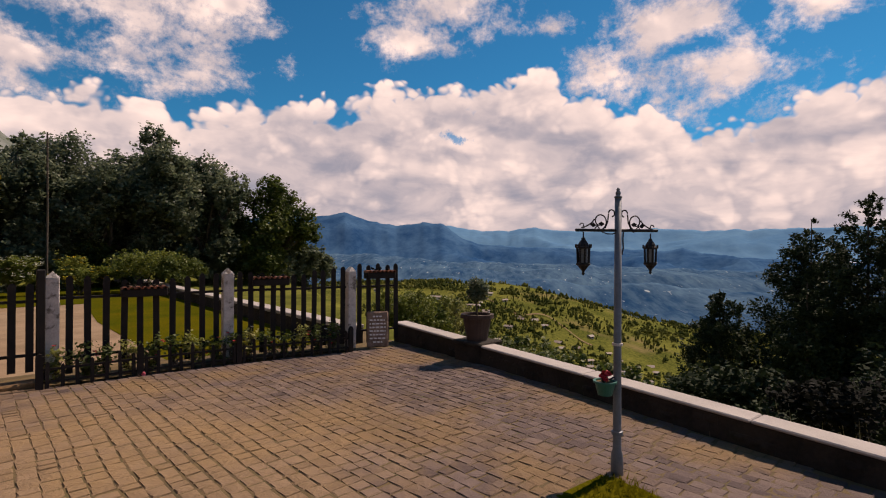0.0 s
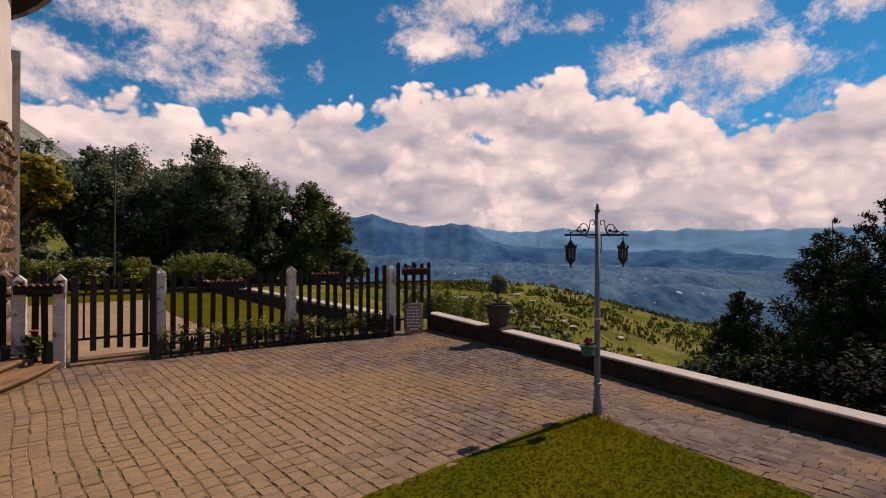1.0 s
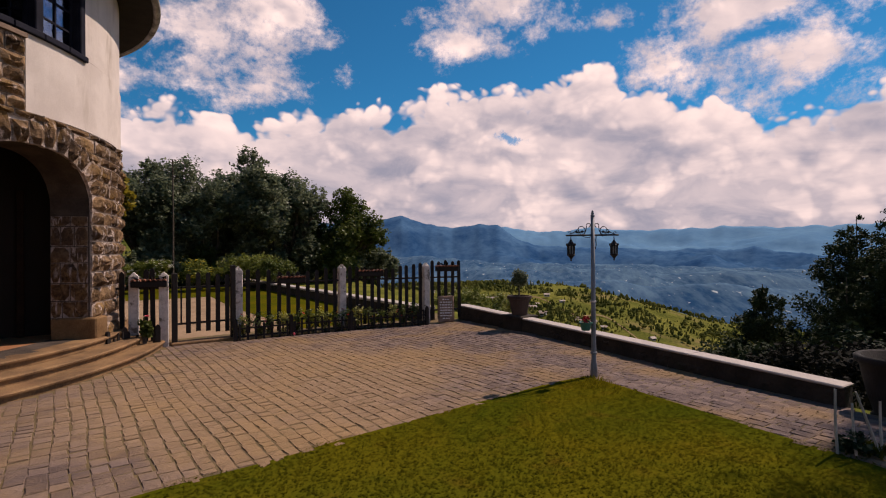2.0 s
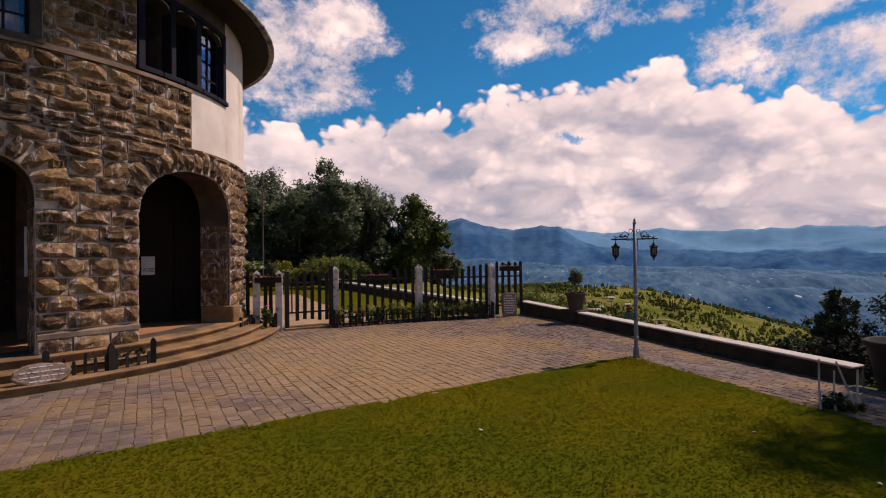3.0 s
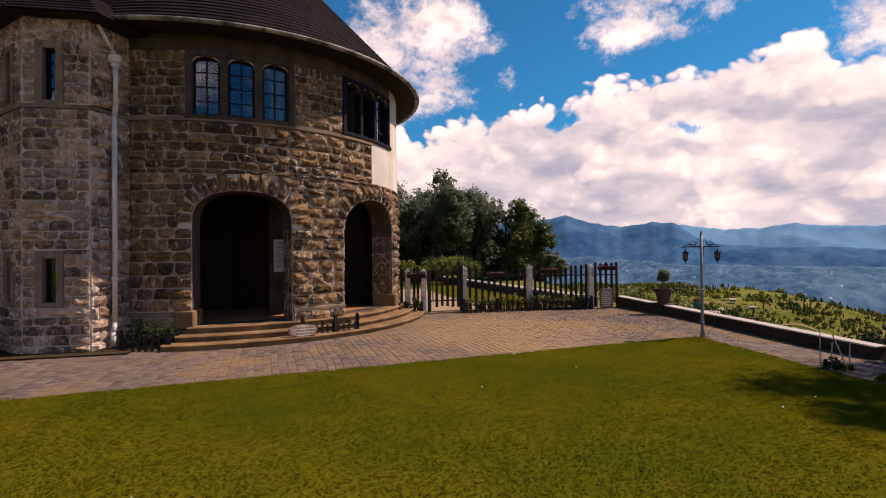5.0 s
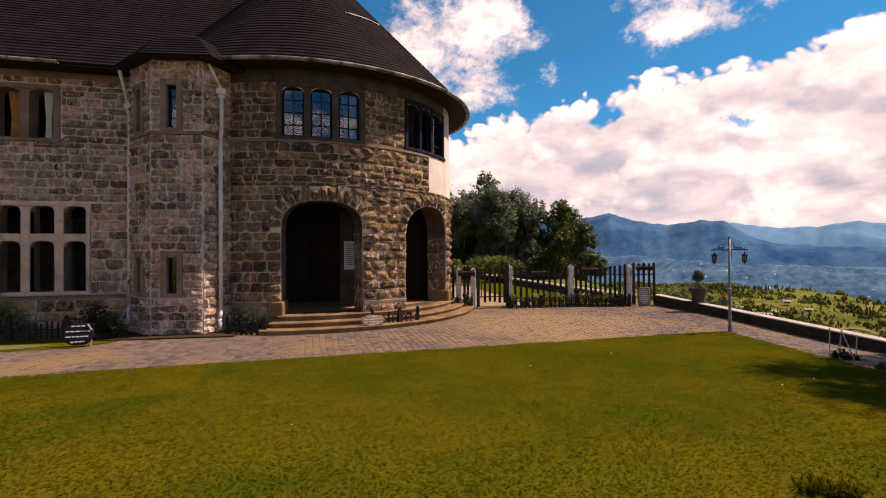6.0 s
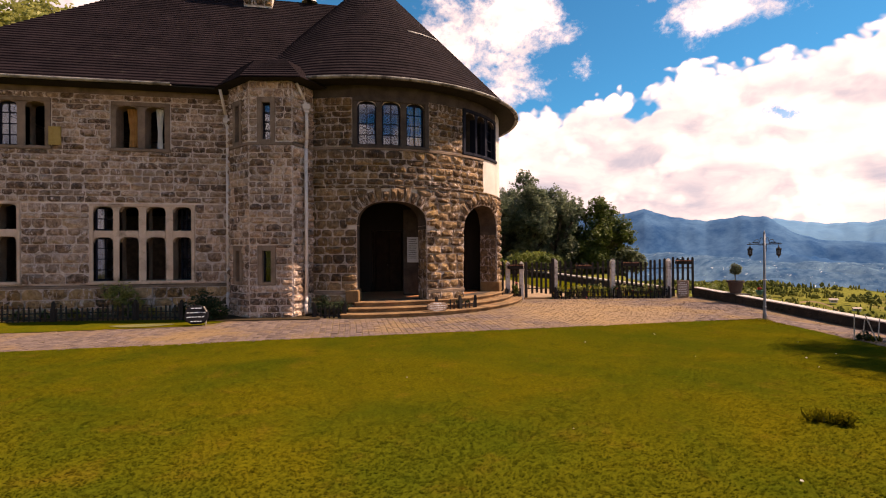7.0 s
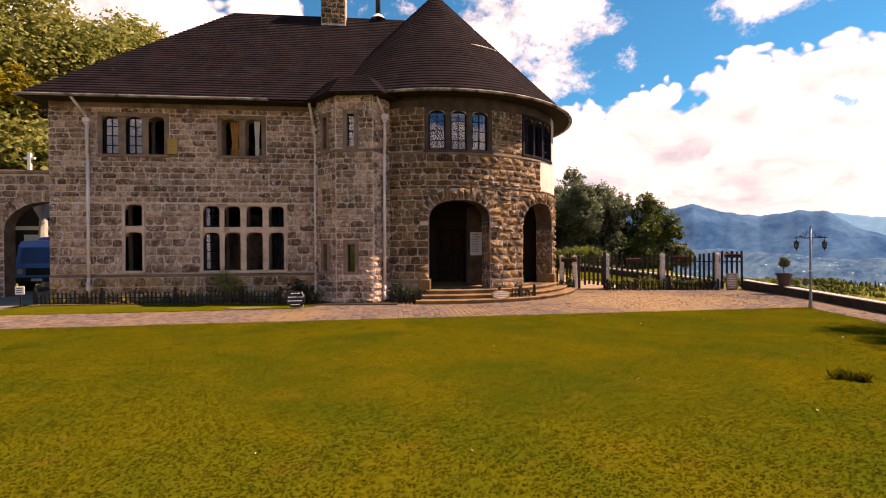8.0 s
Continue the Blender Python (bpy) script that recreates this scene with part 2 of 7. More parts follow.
def stone_material(name, island, stops, ochre_amount, lime_amount, grime=1.0):
    """Rock-faced brown sandstone: a tone for each block, dark pits, ochre lichen, lime smeared over the joints and run down the face."""
    m = bpy.data.materials.new(name)
    m.use_nodes = True
    k = Nodes(m.node_tree)
    geo = k.n("ShaderNodeNewGeometry")
    pos = geo.outputs["Position"]
    r = geo.outputs["Random Per Island"] if island else k.n("ShaderNodeObjectInfo").outputs["Random"]
    att = k.n("ShaderNodeAttribute")
    att.attribute_name = "rim"
    mid = k.noise(pos, 8.0, 7, 0.68, 0.4)
    fine = k.noise(pos, 34.0, 5, 0.72)
    wide = k.noise(pos, 0.8, 4, 0.6)
    tone = k.math("ADD", k.math("MULTIPLY", r, 0.50), k.math("MULTIPLY", k.range(mid, 0.30, 0.70), 0.50))
    col = k.ramp(tone, stops)
    ochre = k.math("MULTIPLY", k.range(k.noise(pos, 2.3, 6, 0.7, 0.4), 0.50, 0.70), ochre_amount)
    col = k.mix(ochre, col, (0.30, 0.175, 0.06, 1))
    col = k.mix(k.math("MULTIPLY", k.range(wide, 0.42, 0.64), 0.55 * grime), col, (0.062, 0.048, 0.044, 1))
    crust = k.range(k.noise(pos, 15.0, 6, 0.75, 0.6), 0.42, 0.26, 0.0, 0.75 * grime)
    col = k.mix(crust, col, (0.022, 0.017, 0.016, 1))
    runs = k.range(k.noise(k.vmath("MULTIPLY", pos, (1, 1, 0.22)), 8.0, 7, 0.75), 0.545, 0.63)
    patchy = k.noise(pos, 3.2, 5, 0.65)
    smear = k.range(k.math("ADD", att.outputs["Fac"], k.math("MULTIPLY", k.math("SUBTRACT", k.noise(pos, 13.0, 5, 0.7), 0.5), 0.62)), 0.84, 1.02)
    smear = k.math("MULTIPLY", smear, k.range(patchy, 0.36, 0.60, 0.35, 1.0))
    lime = k.math("MAXIMUM", smear, k.math("MULTIPLY", runs, 0.9))
    col = k.mix(k.math("MULTIPLY", lime, lime_amount), col, (0.74, 0.63, 0.58, 1))
    col = k.mix(k.range(fine, 0.48, 0.28, 0.0, 0.8), col, (0.020, 0.014, 0.011, 1))
    b = k.n("ShaderNodeBsdfPrincipled")
    k.link(col, b.inputs["Base Color"])
    b.inputs["Roughness"].default_value, b.inputs["Specular IOR Level"].default_value = 0.95, 0.08
    bn = k.n("ShaderNodeBump")
    bn.inputs["Strength"].default_value, bn.inputs["Distance"].default_value = 1.0, 0.06
    k.link(k.math("ADD", k.math("MULTIPLY", fine, 0.45), mid), bn.inputs["Height"])
    k.link(bn.outputs[0], b.inputs["Normal"])
    o = k.n("ShaderNodeOutputMaterial")
    k.link(b.outputs[0], o.inputs[0])
    return m


BROWN = [(0.0, (0.016, 0.010, 0.007)), (0.25, (0.070, 0.042, 0.024)), (0.5, (0.165, 0.100, 0.054)), (0.75, (0.30, 0.188, 0.102)), (1.0, (0.46, 0.31, 0.185))]
# Greyer, limier front-wall stone, its tones lifted to stand in for bounced light.
GREY_LIFTED = [(0.0, (0.036, 0.023, 0.018)), (0.25, (0.185, 0.118, 0.086)), (0.5, (0.42, 0.280, 0.205)), (0.75, (0.64, 0.46, 0.35)), (1.0, (0.78, 0.60, 0.48))]
# Ochre plinth stone, warmed and lightened as painted bounce off the sunlit ground.
OCHRE_BOUNCE = [(0.0, (0.030, 0.018, 0.010)), (0.25, (0.15, 0.086, 0.042)), (0.5, (0.34, 0.205, 0.10)), (0.75, (0.52, 0.33, 0.17)), (1.0, (0.68, 0.46, 0.27))]
STONE = stone_material("brown_sandstone", False, BROWN, 0.85, 0.62)
STONE_REST = stone_material("brown_sandstone_rest", True, BROWN, 0.85, 0.62)
PLINTH_STONE = stone_material("ochre_bounce_lit_plinth_stone", True, OCHRE_BOUNCE, 0.7, 0.75, 0.55)
PALE_STONE = stone_material("light_lifted_grey_sandstone", False, GREY_LIFTED, 0.45, 0.95, 0.8)
PALE_STONE_REST = stone_material("light_lifted_grey_sandstone_rest", True, GREY_LIFTED, 0.45, 0.95, 0.8)
MORTAR = material("lime_mortar", (0.36, 0.29, 0.24), (0.70, 0.60, 0.52), 5.0, 0.95, 0.5, 60, spec=0.08, stain=(0.24, 0.19, 0.15), stain_scale=0.9, stain_at=(0.55, 0.8))
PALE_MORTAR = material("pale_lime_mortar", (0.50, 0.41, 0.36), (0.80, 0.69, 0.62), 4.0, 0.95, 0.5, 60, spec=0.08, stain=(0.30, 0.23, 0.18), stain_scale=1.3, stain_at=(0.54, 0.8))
DRESSED = material("dressed_sandstone", (0.13, 0.090, 0.066), (0.28, 0.20, 0.15), 2.0, 0.9, 0.35, 50, spec=0.1, stain=(0.10, 0.08, 0.065), stain_scale=1.6)
PLINTH_BLOCK = material("ochre_dressed_block", (0.11, 0.062, 0.030), (0.27, 0.16, 0.078), 3.0, 0.9, 0.6, 40, spec=0.1, stain=(0.09, 0.06, 0.04), stain_scale=3.0)
# Soot-dark stone; on frieze, reveals and porch pier it also paints in shade.
SOOT_SHADE_STONE = material("sooty_shaded_dressed_stone", (0.036, 0.028, 0.024), (0.105, 0.082, 0.068), 2.0, 0.9, 0.35, 50, spec=0.1, stain=(0.045, 0.036, 0.03), stain_scale=1.6)
# Pale surrounds, brightened further with painted-in bounce light.
PALESTONE = material("pale_lit_dressed_sandstone", (0.42, 0.30, 0.225), (0.66, 0.50, 0.39), 2.0, 0.9, 0.35, 50, spec=0.1, stain=(0.16, 0.115, 0.08), stain_scale=1.6)
PLASTER = material("white_render", (0.48, 0.42, 0.385), (0.64, 0.575, 0.53), 1.6, 0.9, 0.2, 60, stain=(0.36, 0.30, 0.25), stain_scale=2.2, streaks=True)
# Near-black plaster: the dark of unlit rooms and porch put into the colour.
INSIDE = material("unlit_black_inside_plaster", (0.007, 0.0055, 0.005), (0.015, 0.011, 0.009), 1.0, 0.9, 0.2, 30)
ROOF = material("dark_shingle", (0.0075, 0.005, 0.0065), (0.022, 0.0145, 0.017), 1.4, 0.9, 0.6, 24, spec=0.06, stain=(0.042, 0.034, 0.03), stain_scale=2.6, stain_at=(0.6, 0.8))
# Near-black boards under the eaves.
SOFFIT = material("near_black_soffit_board", (0.010, 0.008, 0.007), (0.026, 0.02, 0.017), 3, 0.9, 0.2, 30)
GUTTER = material("weathered_gutter_paint", (0.10, 0.09, 0.085), (0.42, 0.40, 0.38), 2.2, 0.7, 0.3, 30, stain=(0.05, 0.045, 0.04), stain_scale=2.0, stain_at=(0.45, 0.65))
PIPE = material("grey_white_pipe_paint", (0.55, 0.475, 0.44), (0.72, 0.64, 0.60), 2.0, 0.6, 0.2, 30, stain=(0.32, 0.25, 0.21), stain_scale=3.0, stain_at=(0.6, 0.8))
CASEMENT = material("navy_black_casement_paint", (0.006, 0.007, 0.013), (0.015, 0.016, 0.028), 5, 0.7, 0.1, 60, spec=0.08)
GLASS = glass_material("old_window_glass", (0.75, 0.85, 1.0))
CURTAIN = material("ochre_curtain", (0.35, 0.16, 0.05), (0.55, 0.28, 0.10), 6, 0.9, 0.2, 60)
CURTAIN_W = material("white_curtain", (0.60, 0.58, 0.54), (0.74, 0.72, 0.68), 6, 0.9, 0.2, 60)
DOORWOOD = material("dark_door_wood", (0.010, 0.006, 0.005), (0.028, 0.017, 0.012), 4, 0.8, 0.3, 40, spec=0.05)
STEP = material("worn_step_stone", (0.075, 0.042, 0.022), (0.29, 0.168, 0.078), 1.8, 0.85, 0.4, 40, stain=(0.20, 0.10, 0.05), stain_scale=1.4)
GRAVEL = material("tan_gravel", (0.20, 0.135, 0.085), (0.34, 0.24, 0.16), 1.2, 0.95, 0.5, 40, spec=0.1, stain=(0.24, 0.15, 0.08), stain_scale=0.6)
PORCH = material("red_porch_floor", (0.24, 0.10, 0.05), (0.36, 0.17, 0.08), 1.5, 0.55, 0.15, 40)
PAVER = material("cobble_paver", (0.068, 0.050, 0.050), (0.195, 0.143, 0.126), 1.0, 0.9, 0.7, 34, spec=0.1, vary=0.6, zone=(3.2, 8.0, 4.2, (0.32, 0.205, 0.105), 0.26), stain=(0.205, 0.132, 0.074), stain_scale=0.55, stain_at=(0.44, 0.66))
PAVER_REST = material("cobble_paver_rest", (0.068, 0.050, 0.050), (0.195, 0.143, 0.126), 1.0, 0.9, 0.7, 34, spec=0.1, vary=0.6, zone=(3.2, 8.0, 4.2, (0.32, 0.205, 0.105), 0.26), island=True, stain=(0.205, 0.132, 0.074),
                      stain_scale=0.55, stain_at=(0.44, 0.66))
JOINT = material("joint_soil", (0.08, 0.056, 0.030), (0.17, 0.115, 0.05), 3, 0.95, 0.5, 60, stain=(0.07, 0.075, 0.025), stain_scale=2.0)
def lawn_material(name, through_amount):
    """Mown turf: green, yellowing and brownish patches of a metre or so, mottled finely."""
    m = bpy.data.materials.new(name)
    m.use_nodes = True
    k = Nodes(m.node_tree)
    geo = k.n("ShaderNodeNewGeometry")
    pos = geo.outputs["Position"]
    fine = k.noise(pos, 22.0, 5, 0.7)
    col = k.mix(k.range(k.noise(pos, 0.45, 5, 0.6, 0.5), 0.22, 0.78), (0.036, 0.048, 0.0040, 1), (0.081, 0.066, 0.0045, 1))
    col = k.mix(k.range(k.noise(pos, 1.7, 6, 0.65, 0.4), 0.52, 0.76, 0.0, 0.5), col, (0.100, 0.062, 0.008, 1))
    col = k.mix(k.range(k.noise(pos, 2.6, 5, 0.6), 0.44, 0.28, 0.0, 0.45), col, (0.022, 0.033, 0.003, 1))
    mottle = k.math("ADD", k.math("MULTIPLY", k.range(fine, 0.28, 0.72), 0.5), k.math("MULTIPLY", geo.outputs["Random Per Island"] if through_amount else k.noise(pos, 70.0, 3, 0.6), 0.5))
    col = k.mix(1.0, col, k.mix(mottle, (0.62, 0.68, 0.66, 1), (1.70, 1.62, 1.5, 1)), "MULTIPLY")
    b, o = k.n("ShaderNodeBsdfPrincipled"), k.n("ShaderNodeOutputMaterial")
    k.link(col, b.inputs["Base Color"])
    b.inputs["Roughness"].default_value, b.inputs["Specular IOR Level"].default_value = 0.95, 0.0
    if through_amount:
        t, mx = k.n("ShaderNodeBsdfTranslucent"), k.n("ShaderNodeMixShader")
        k.link(col, t.inputs[0])
        mx.inputs[0].default_value = through_amount
        k.link(b.outputs[0], mx.inputs[1]), k.link(t.outputs[0], mx.inputs[2]), k.link(mx.outputs[0], o.inputs[0])
    else:
        bn = k.n("ShaderNodeBump")
        bn.inputs["Strength"].default_value, bn.inputs["Distance"].default_value = 0.15, 0.02
        k.link(fine, bn.inputs["Height"]), k.link(bn.outputs[0], b.inputs["Normal"]), k.link(b.outputs[0], o.inputs[0])
    return m


LAWN = lawn_material("lawn_turf", 0.0)
BLADE = lawn_material("grass_blade", 0.5)
DARKEARTH = material("dark_damp_earth", (0.028, 0.020, 0.013), (0.075, 0.052, 0.030), 2.5, 0.95, 0.8, 30, spec=0.05)
EARTH = material("garden_earth", (0.09, 0.07, 0.03), (0.16, 0.15, 0.045), 0.6, 0.95, 0.5, 20, stain=(0.06, 0.09, 0.02), stain_scale=0.35, stain_at=(0.4, 0.6))
BLACKWOOD = material("black_stained_wood", (0.005, 0.004, 0.004), (0.016, 0.011, 0.010), 6, 0.7, 0.3, 50)
WHITEPOST = material("weathered_white_post", (0.40, 0.36, 0.33), (0.68, 0.62, 0.58), 7, 0.85, 0.5, 50, stain=(0.17, 0.14, 0.12), stain_scale=6.0, stain_at=(0.52, 0.66))
PARAPET = material("dark_mossy_rubble", (0.012, 0.009, 0.007), (0.045, 0.034, 0.026), 3, 0.95, 0.9, 22, stain=(0.02, 0.02, 0.009), stain_scale=1.5)
COPING = material("pale_cement_coping", (0.33, 0.29, 0.27), (0.46, 0.41, 0.38), 1.2, 0.85, 0.2, 40, stain=(0.33, 0.29, 0.26), stain_scale=0.9)
GREYPAINT = material("grey_pole_paint", (0.12, 0.135, 0.155), (0.20, 0.215, 0.24), 4, 0.5, 0.15, 40, metal=0.2)
IRON = material("black_cast_iron", (0.012, 0.011, 0.012), (0.035, 0.03, 0.03), 10, 0.55, 0.2, 60, metal=0.3)
MILK = material("milky_lantern_glass", (0.20, 0.21, 0.23), (0.30, 0.31, 0.33), 5, 0.3, 0.0, 20)
TERRACOTTA = material("terracotta", (0.13, 0.05, 0.03), (0.30, 0.12, 0.07), 4, 0.85, 0.3, 40, stain=(0.30, 0.22, 0.18), stain_scale=4)
CLAYPOT = material("pinkish_clay_pot", (0.036, 0.023, 0.020), (0.075, 0.048, 0.040), 3, 0.85, 0.3, 40)
GREENPOT = material("teal_plastic_pot", (0.02, 0.11, 0.085), (0.03, 0.16, 0.12), 4, 0.45, 0.05, 40)
DARKPOT = material("dark_stone_urn", (0.010, 0.009, 0.009), (0.026, 0.023, 0.022), 4, 0.85, 0.4, 40)
OCHREBOARD = material("ochre_board", (0.30, 0.19, 0.05), (0.42, 0.28, 0.09), 4, 0.8, 0.2, 40)
SLATE = material("rough_sign_stone", (0.12, 0.075, 0.055), (0.34, 0.235, 0.18), 7, 0.9, 0.8, 30)
WHITEPAINT = material("white_paint", (0.66, 0.65, 0.63), (0.78, 0.77, 0.75), 10, 0.7, 0.05, 60)
BLACKBOARD = material("black_sign_board", (0.008, 0.008, 0.010), (0.018, 0.018, 0.022), 6, 0.8, 0.1, 50, spec=0.05)
PAPER = material("posted_paper", (0.46, 0.51, 0.56), (0.60, 0.64, 0.68), 4, 0.85, 0.05, 60)
DARKINK = material("dark_print", (0.04, 0.04, 0.045), (0.08, 0.08, 0.085), 8, 0.8, 0.0, 60)
BARK = material("dark_bark", (0.045, 0.036, 0.028), (0.11, 0.09, 0.07), 5, 0.95, 0.8, 30)
PALEBARK = material("pale_bark", (0.28, 0.25, 0.21), (0.44, 0.40, 0.35), 5, 0.9, 0.5, 30)
LEAF_DARK = leaf_material("dark_evergreen_leaf", (0.042, 0.072, 0.042), (0.23, 0.26, 0.16), 0.42, 0.9, 0.5, 0.3)
LEAF_MID = leaf_material("mid_green_leaf", (0.034, 0.062, 0.013), (0.12, 0.145, 0.030), 0.35, 0.5)
LEAF_LIGHT = leaf_material("light_green_leaf", (0.15, 0.18, 0.04), (0.40, 0.37, 0.12), 0.4, 0.7)
LEAF_BUSH = leaf_material("garden_bush_leaf", (0.07, 0.105, 0.016), (0.22, 0.24, 0.05), 0.4, 0.7)
LEAF_YELLOW = leaf_material("yellow_flowering_leaf", (0.16, 0.15, 0.015), (0.42, 0.32, 0.04), 0.35, 0.6)
LEAF_CONIFER = leaf_material("dark_conifer_needles", (0.010, 0.022, 0.011), (0.045, 0.062, 0.026), 0.15, 0.6, 0.7, 0.1)
LEAF_GREY = leaf_material("greyish_magnolia_leaf", (0.006, 0.009, 0.006), (0.021, 0.019, 0.017), 0.1, 1.5, 0.8, 0.05)
LEAF_TEA = leaf_material("tea_hill_tree", (0.028, 0.050, 0.014), (0.22, 0.21, 0.055), 0.25, 0.03, 0.9, 0.0)
PETAL_RED = material("red_petal", (0.45, 0.02, 0.02), (0.65, 0.05, 0.06), 20, 0.7, 0.0, 60)
PETAL_PINK = material("pink_petal", (0.60, 0.10, 0.16), (0.75, 0.20, 0.26), 20, 0.7, 0.0, 60)
PETAL_WHITE = material("white_petal", (0.60, 0.60, 0.55), (0.75, 0.75, 0.70), 20, 0.7, 0.0, 60)
DRYLEAF = material("dry_leaf", (0.30, 0.26, 0.19), (0.46, 0.41, 0.32), 20, 0.8, 0.1, 60)
PETAL_YELLOW = material("yellow_petal", (0.55, 0.40, 0.03), (0.70, 0.55, 0.06), 20, 0.7, 0.0, 60)
TRUCKBLUE = material("blue_truck_paint", (0.015, 0.17, 0.50), (0.025, 0.22, 0.62), 2, 0.35, 0.05, 30, spec=0.5)
RUBBER = material("tyre_rubber", (0.012, 0.012, 0.012), (0.025, 0.025, 0.025), 8, 0.85, 0.2, 60)
CHROME = material("dull_chrome", (0.5, 0.5, 0.5), (0.62, 0.62, 0.62), 8, 0.3, 0.0, 60, metal=0.9)
ASPHALT = material("grey_drive", (0.10, 0.095, 0.09), (0.17, 0.16, 0.155), 1.2, 0.95, 0.4, 50)
HILLGREEN = material("tea_hillside", (0.028, 0.044, 0.010), (0.19, 0.18, 0.042), 0.03, 0.95, 0.8, 0.5, spec=0.0, stain=(0.20, 0.15, 0.07), stain_scale=0.012, stain_at=(0.58, 0.72), fine=0.5)
# Blue and grey of valley, ridges and mist hill: distance haze in the colour.
VALLEY = material("hazed_wooded_valley", (0.009, 0.045, 0.110), (0.088, 0.158, 0.225), 0.009, 1.0, 0.8, 0.06, stain=(0.40, 0.44, 0.44), stain_scale=0.10, stain_at=(0.63, 0.72), spec=0.0, fine=0.5, lengthen=(50, 5.0))
RIDGE_A = material("near_haze_blue_ridge", (0.013, 0.058, 0.145), (0.060, 0.140, 0.245), 0.006, 1.0, 0.8, 0.03, spec=0.0, lengthen=(50, 1.5))
RIDGE_B = material("far_haze_blue_ridge", (0.075, 0.185, 0.32), (0.12, 0.25, 0.38), 0.003, 1.0, 0.3, 0.02, spec=0.0)
MISTHILL = material("mist_painted_hill", (0.10, 0.115, 0.09), (0.27, 0.28, 0.28), 0.03, 1.0, 0.5, 0.2, spec=0.0)
WALLPAINT = material("pale_house_wall", (0.50, 0.46, 0.40), (0.66, 0.62, 0.56), 0.5, 0.9, 0.1, 5)
TINROOF = material("rusty_tin_roof", (0.22, 0.13, 0.09), (0.40, 0.36, 0.33), 0.4, 0.7, 0.1, 5)


# ---------------------------------------------------------------- mesh helpers
class Geo:
    """Gathers vertices and faces of one mesh."""

    def __init__(self):
        self.v, self.f, self.rim = [], [], []     # rim: 1 along the joints of a stone, 0 on its face

    def add(self, verts, faces, m=None):
        base = len(self.v)
        self.v += [tuple(m @ Vector(p)) for p in verts] if m is not None else [tuple(p) for p in verts]
        self.f += [tuple(base + i for i in q) for q in faces]
        return self

    def box(self, lo, hi, m=None, ch=0.0, taper=1.0):
        """A box with cut edges when ch is given."""
        (x0, y0, z0), (x1, y1, z1) = lo, hi
        if not ch:
            cx, cy = (x0 + x1) / 2, (y0 + y1) / 2
            vs = [(x, y, z0) for x, y in ((x0, y0), (x1, y0), (x1, y1), (x0, y1))] + \
                 [(cx + (x - cx) * taper, cy + (y - cy) * taper, z1) for x, y in ((x0, y0), (x1, y0), (x1, y1), (x0, y1))]
            return self.add(vs, [(3, 2, 1, 0), (4, 5, 6, 7), (0, 1, 5, 4), (1, 2, 6, 5), (2, 3, 7, 6), (3, 0, 4, 7)], m)
        c = min(ch, (x1 - x0) / 3, (y1 - y0) / 3, (z1 - z0) / 3)
        rings = []
        for z, k in ((z0, c), (z0 + c, 0), (z1 - c, 0), (z1, c)):
            ring = []
            for sx, sy in ((0, 0), (1, 0), (1, 1), (0, 1)):
                X, Y = (x1 - k if sx else x0 + k), (y1 - k if sy else y0 + k)
                e = c
                if sx == sy:
                    p, q = (X, Y + (e if not sy else -e)), (X + (e if not sx else -e), Y)
                else:
                    p, q = (X + (e if not sx else -e), Y), (X, Y + (e if not sy else -e))
                ring += [p, q]
            rings.append([(a, b, z) for a, b in ring])
        vs = [p for r in rings for p in r]
        fs = [tuple(range(7, -1, -1)), tuple(range(24, 32))]
        for r in range(3):
            for i in range(8):
                j = (i + 1) % 8
                fs.append((r * 8 + i, r * 8 + j, r * 8 + 8 + j, r * 8 + 8 + i))
        return self.add(vs, fs, m)

    def cyl(self, p0, p1, r0, r1=None, n=10, caps=True):
        r1 = r0 if r1 is None else r1
        p0, p1 = Vector(p0), Vector(p1)
        d = (p1 - p0).normalized()
        a = d.cross(Vector((0, 0, 1)) if abs(d.z) < 0.9 else Vector((1, 0, 0))).normalized()
        b = d.cross(a)
        vs = []
        for p, r in ((p0, r0), (p1, r1)):
            vs += [p + (a * math.cos(t) + b * math.sin(t)) * r for t in (2 * math.pi * i / n for i in range(n))]
        fs = [(i, (i + 1) % n, n + (i + 1) % n, n + i) for i in range(n)]
        if caps:
            fs += [tuple(range(n - 1, -1, -1)), tuple(range(n, 2 * n))]
        return self.add(vs, fs)

    def tube(self, pts, r, n=6, r_end=None):
        r_end = r if r_end is None else r_end
        for i in range(len(pts) - 1):
            a, b = i / (len(pts) - 1), (i + 1) / (len(pts) - 1)
            self.cyl(pts[i], pts[i + 1], r + (r_end - r) * a, r + (r_end - r) * b, n)
        return self

    def turn(self, profile, c=(0, 0, 0), n=24, a0=0.0, a1=2 * math.pi):
        """A profile of (radius, height) turned round a standing axis."""
        whole = abs(a1 - a0 - 2 * math.pi) < 1e-6
        k = n if whole else n + 1
        vs = []
        for r, z in profile:
            vs += [(c[0] + r * math.cos(a0 + (a1 - a0) * i / n), c[1] + r * math.sin(a0 + (a1 - a0) * i / n), c[2] + z) for i in range(k)]
        fs = []
        for j in range(len(profile) - 1):
            for i in range(n):
                i2 = (i + 1) % k
                fs.append((j * k + i, j * k + i2, (j + 1) * k + i2, (j + 1) * k + i))
        return self.add(vs, fs)

    def weld(self):
        """Joins corners that lie on one another."""
        seen, new_v, back = {}, [], []
        for p in self.v:
            k = tuple(round(c, 4) for c in p)
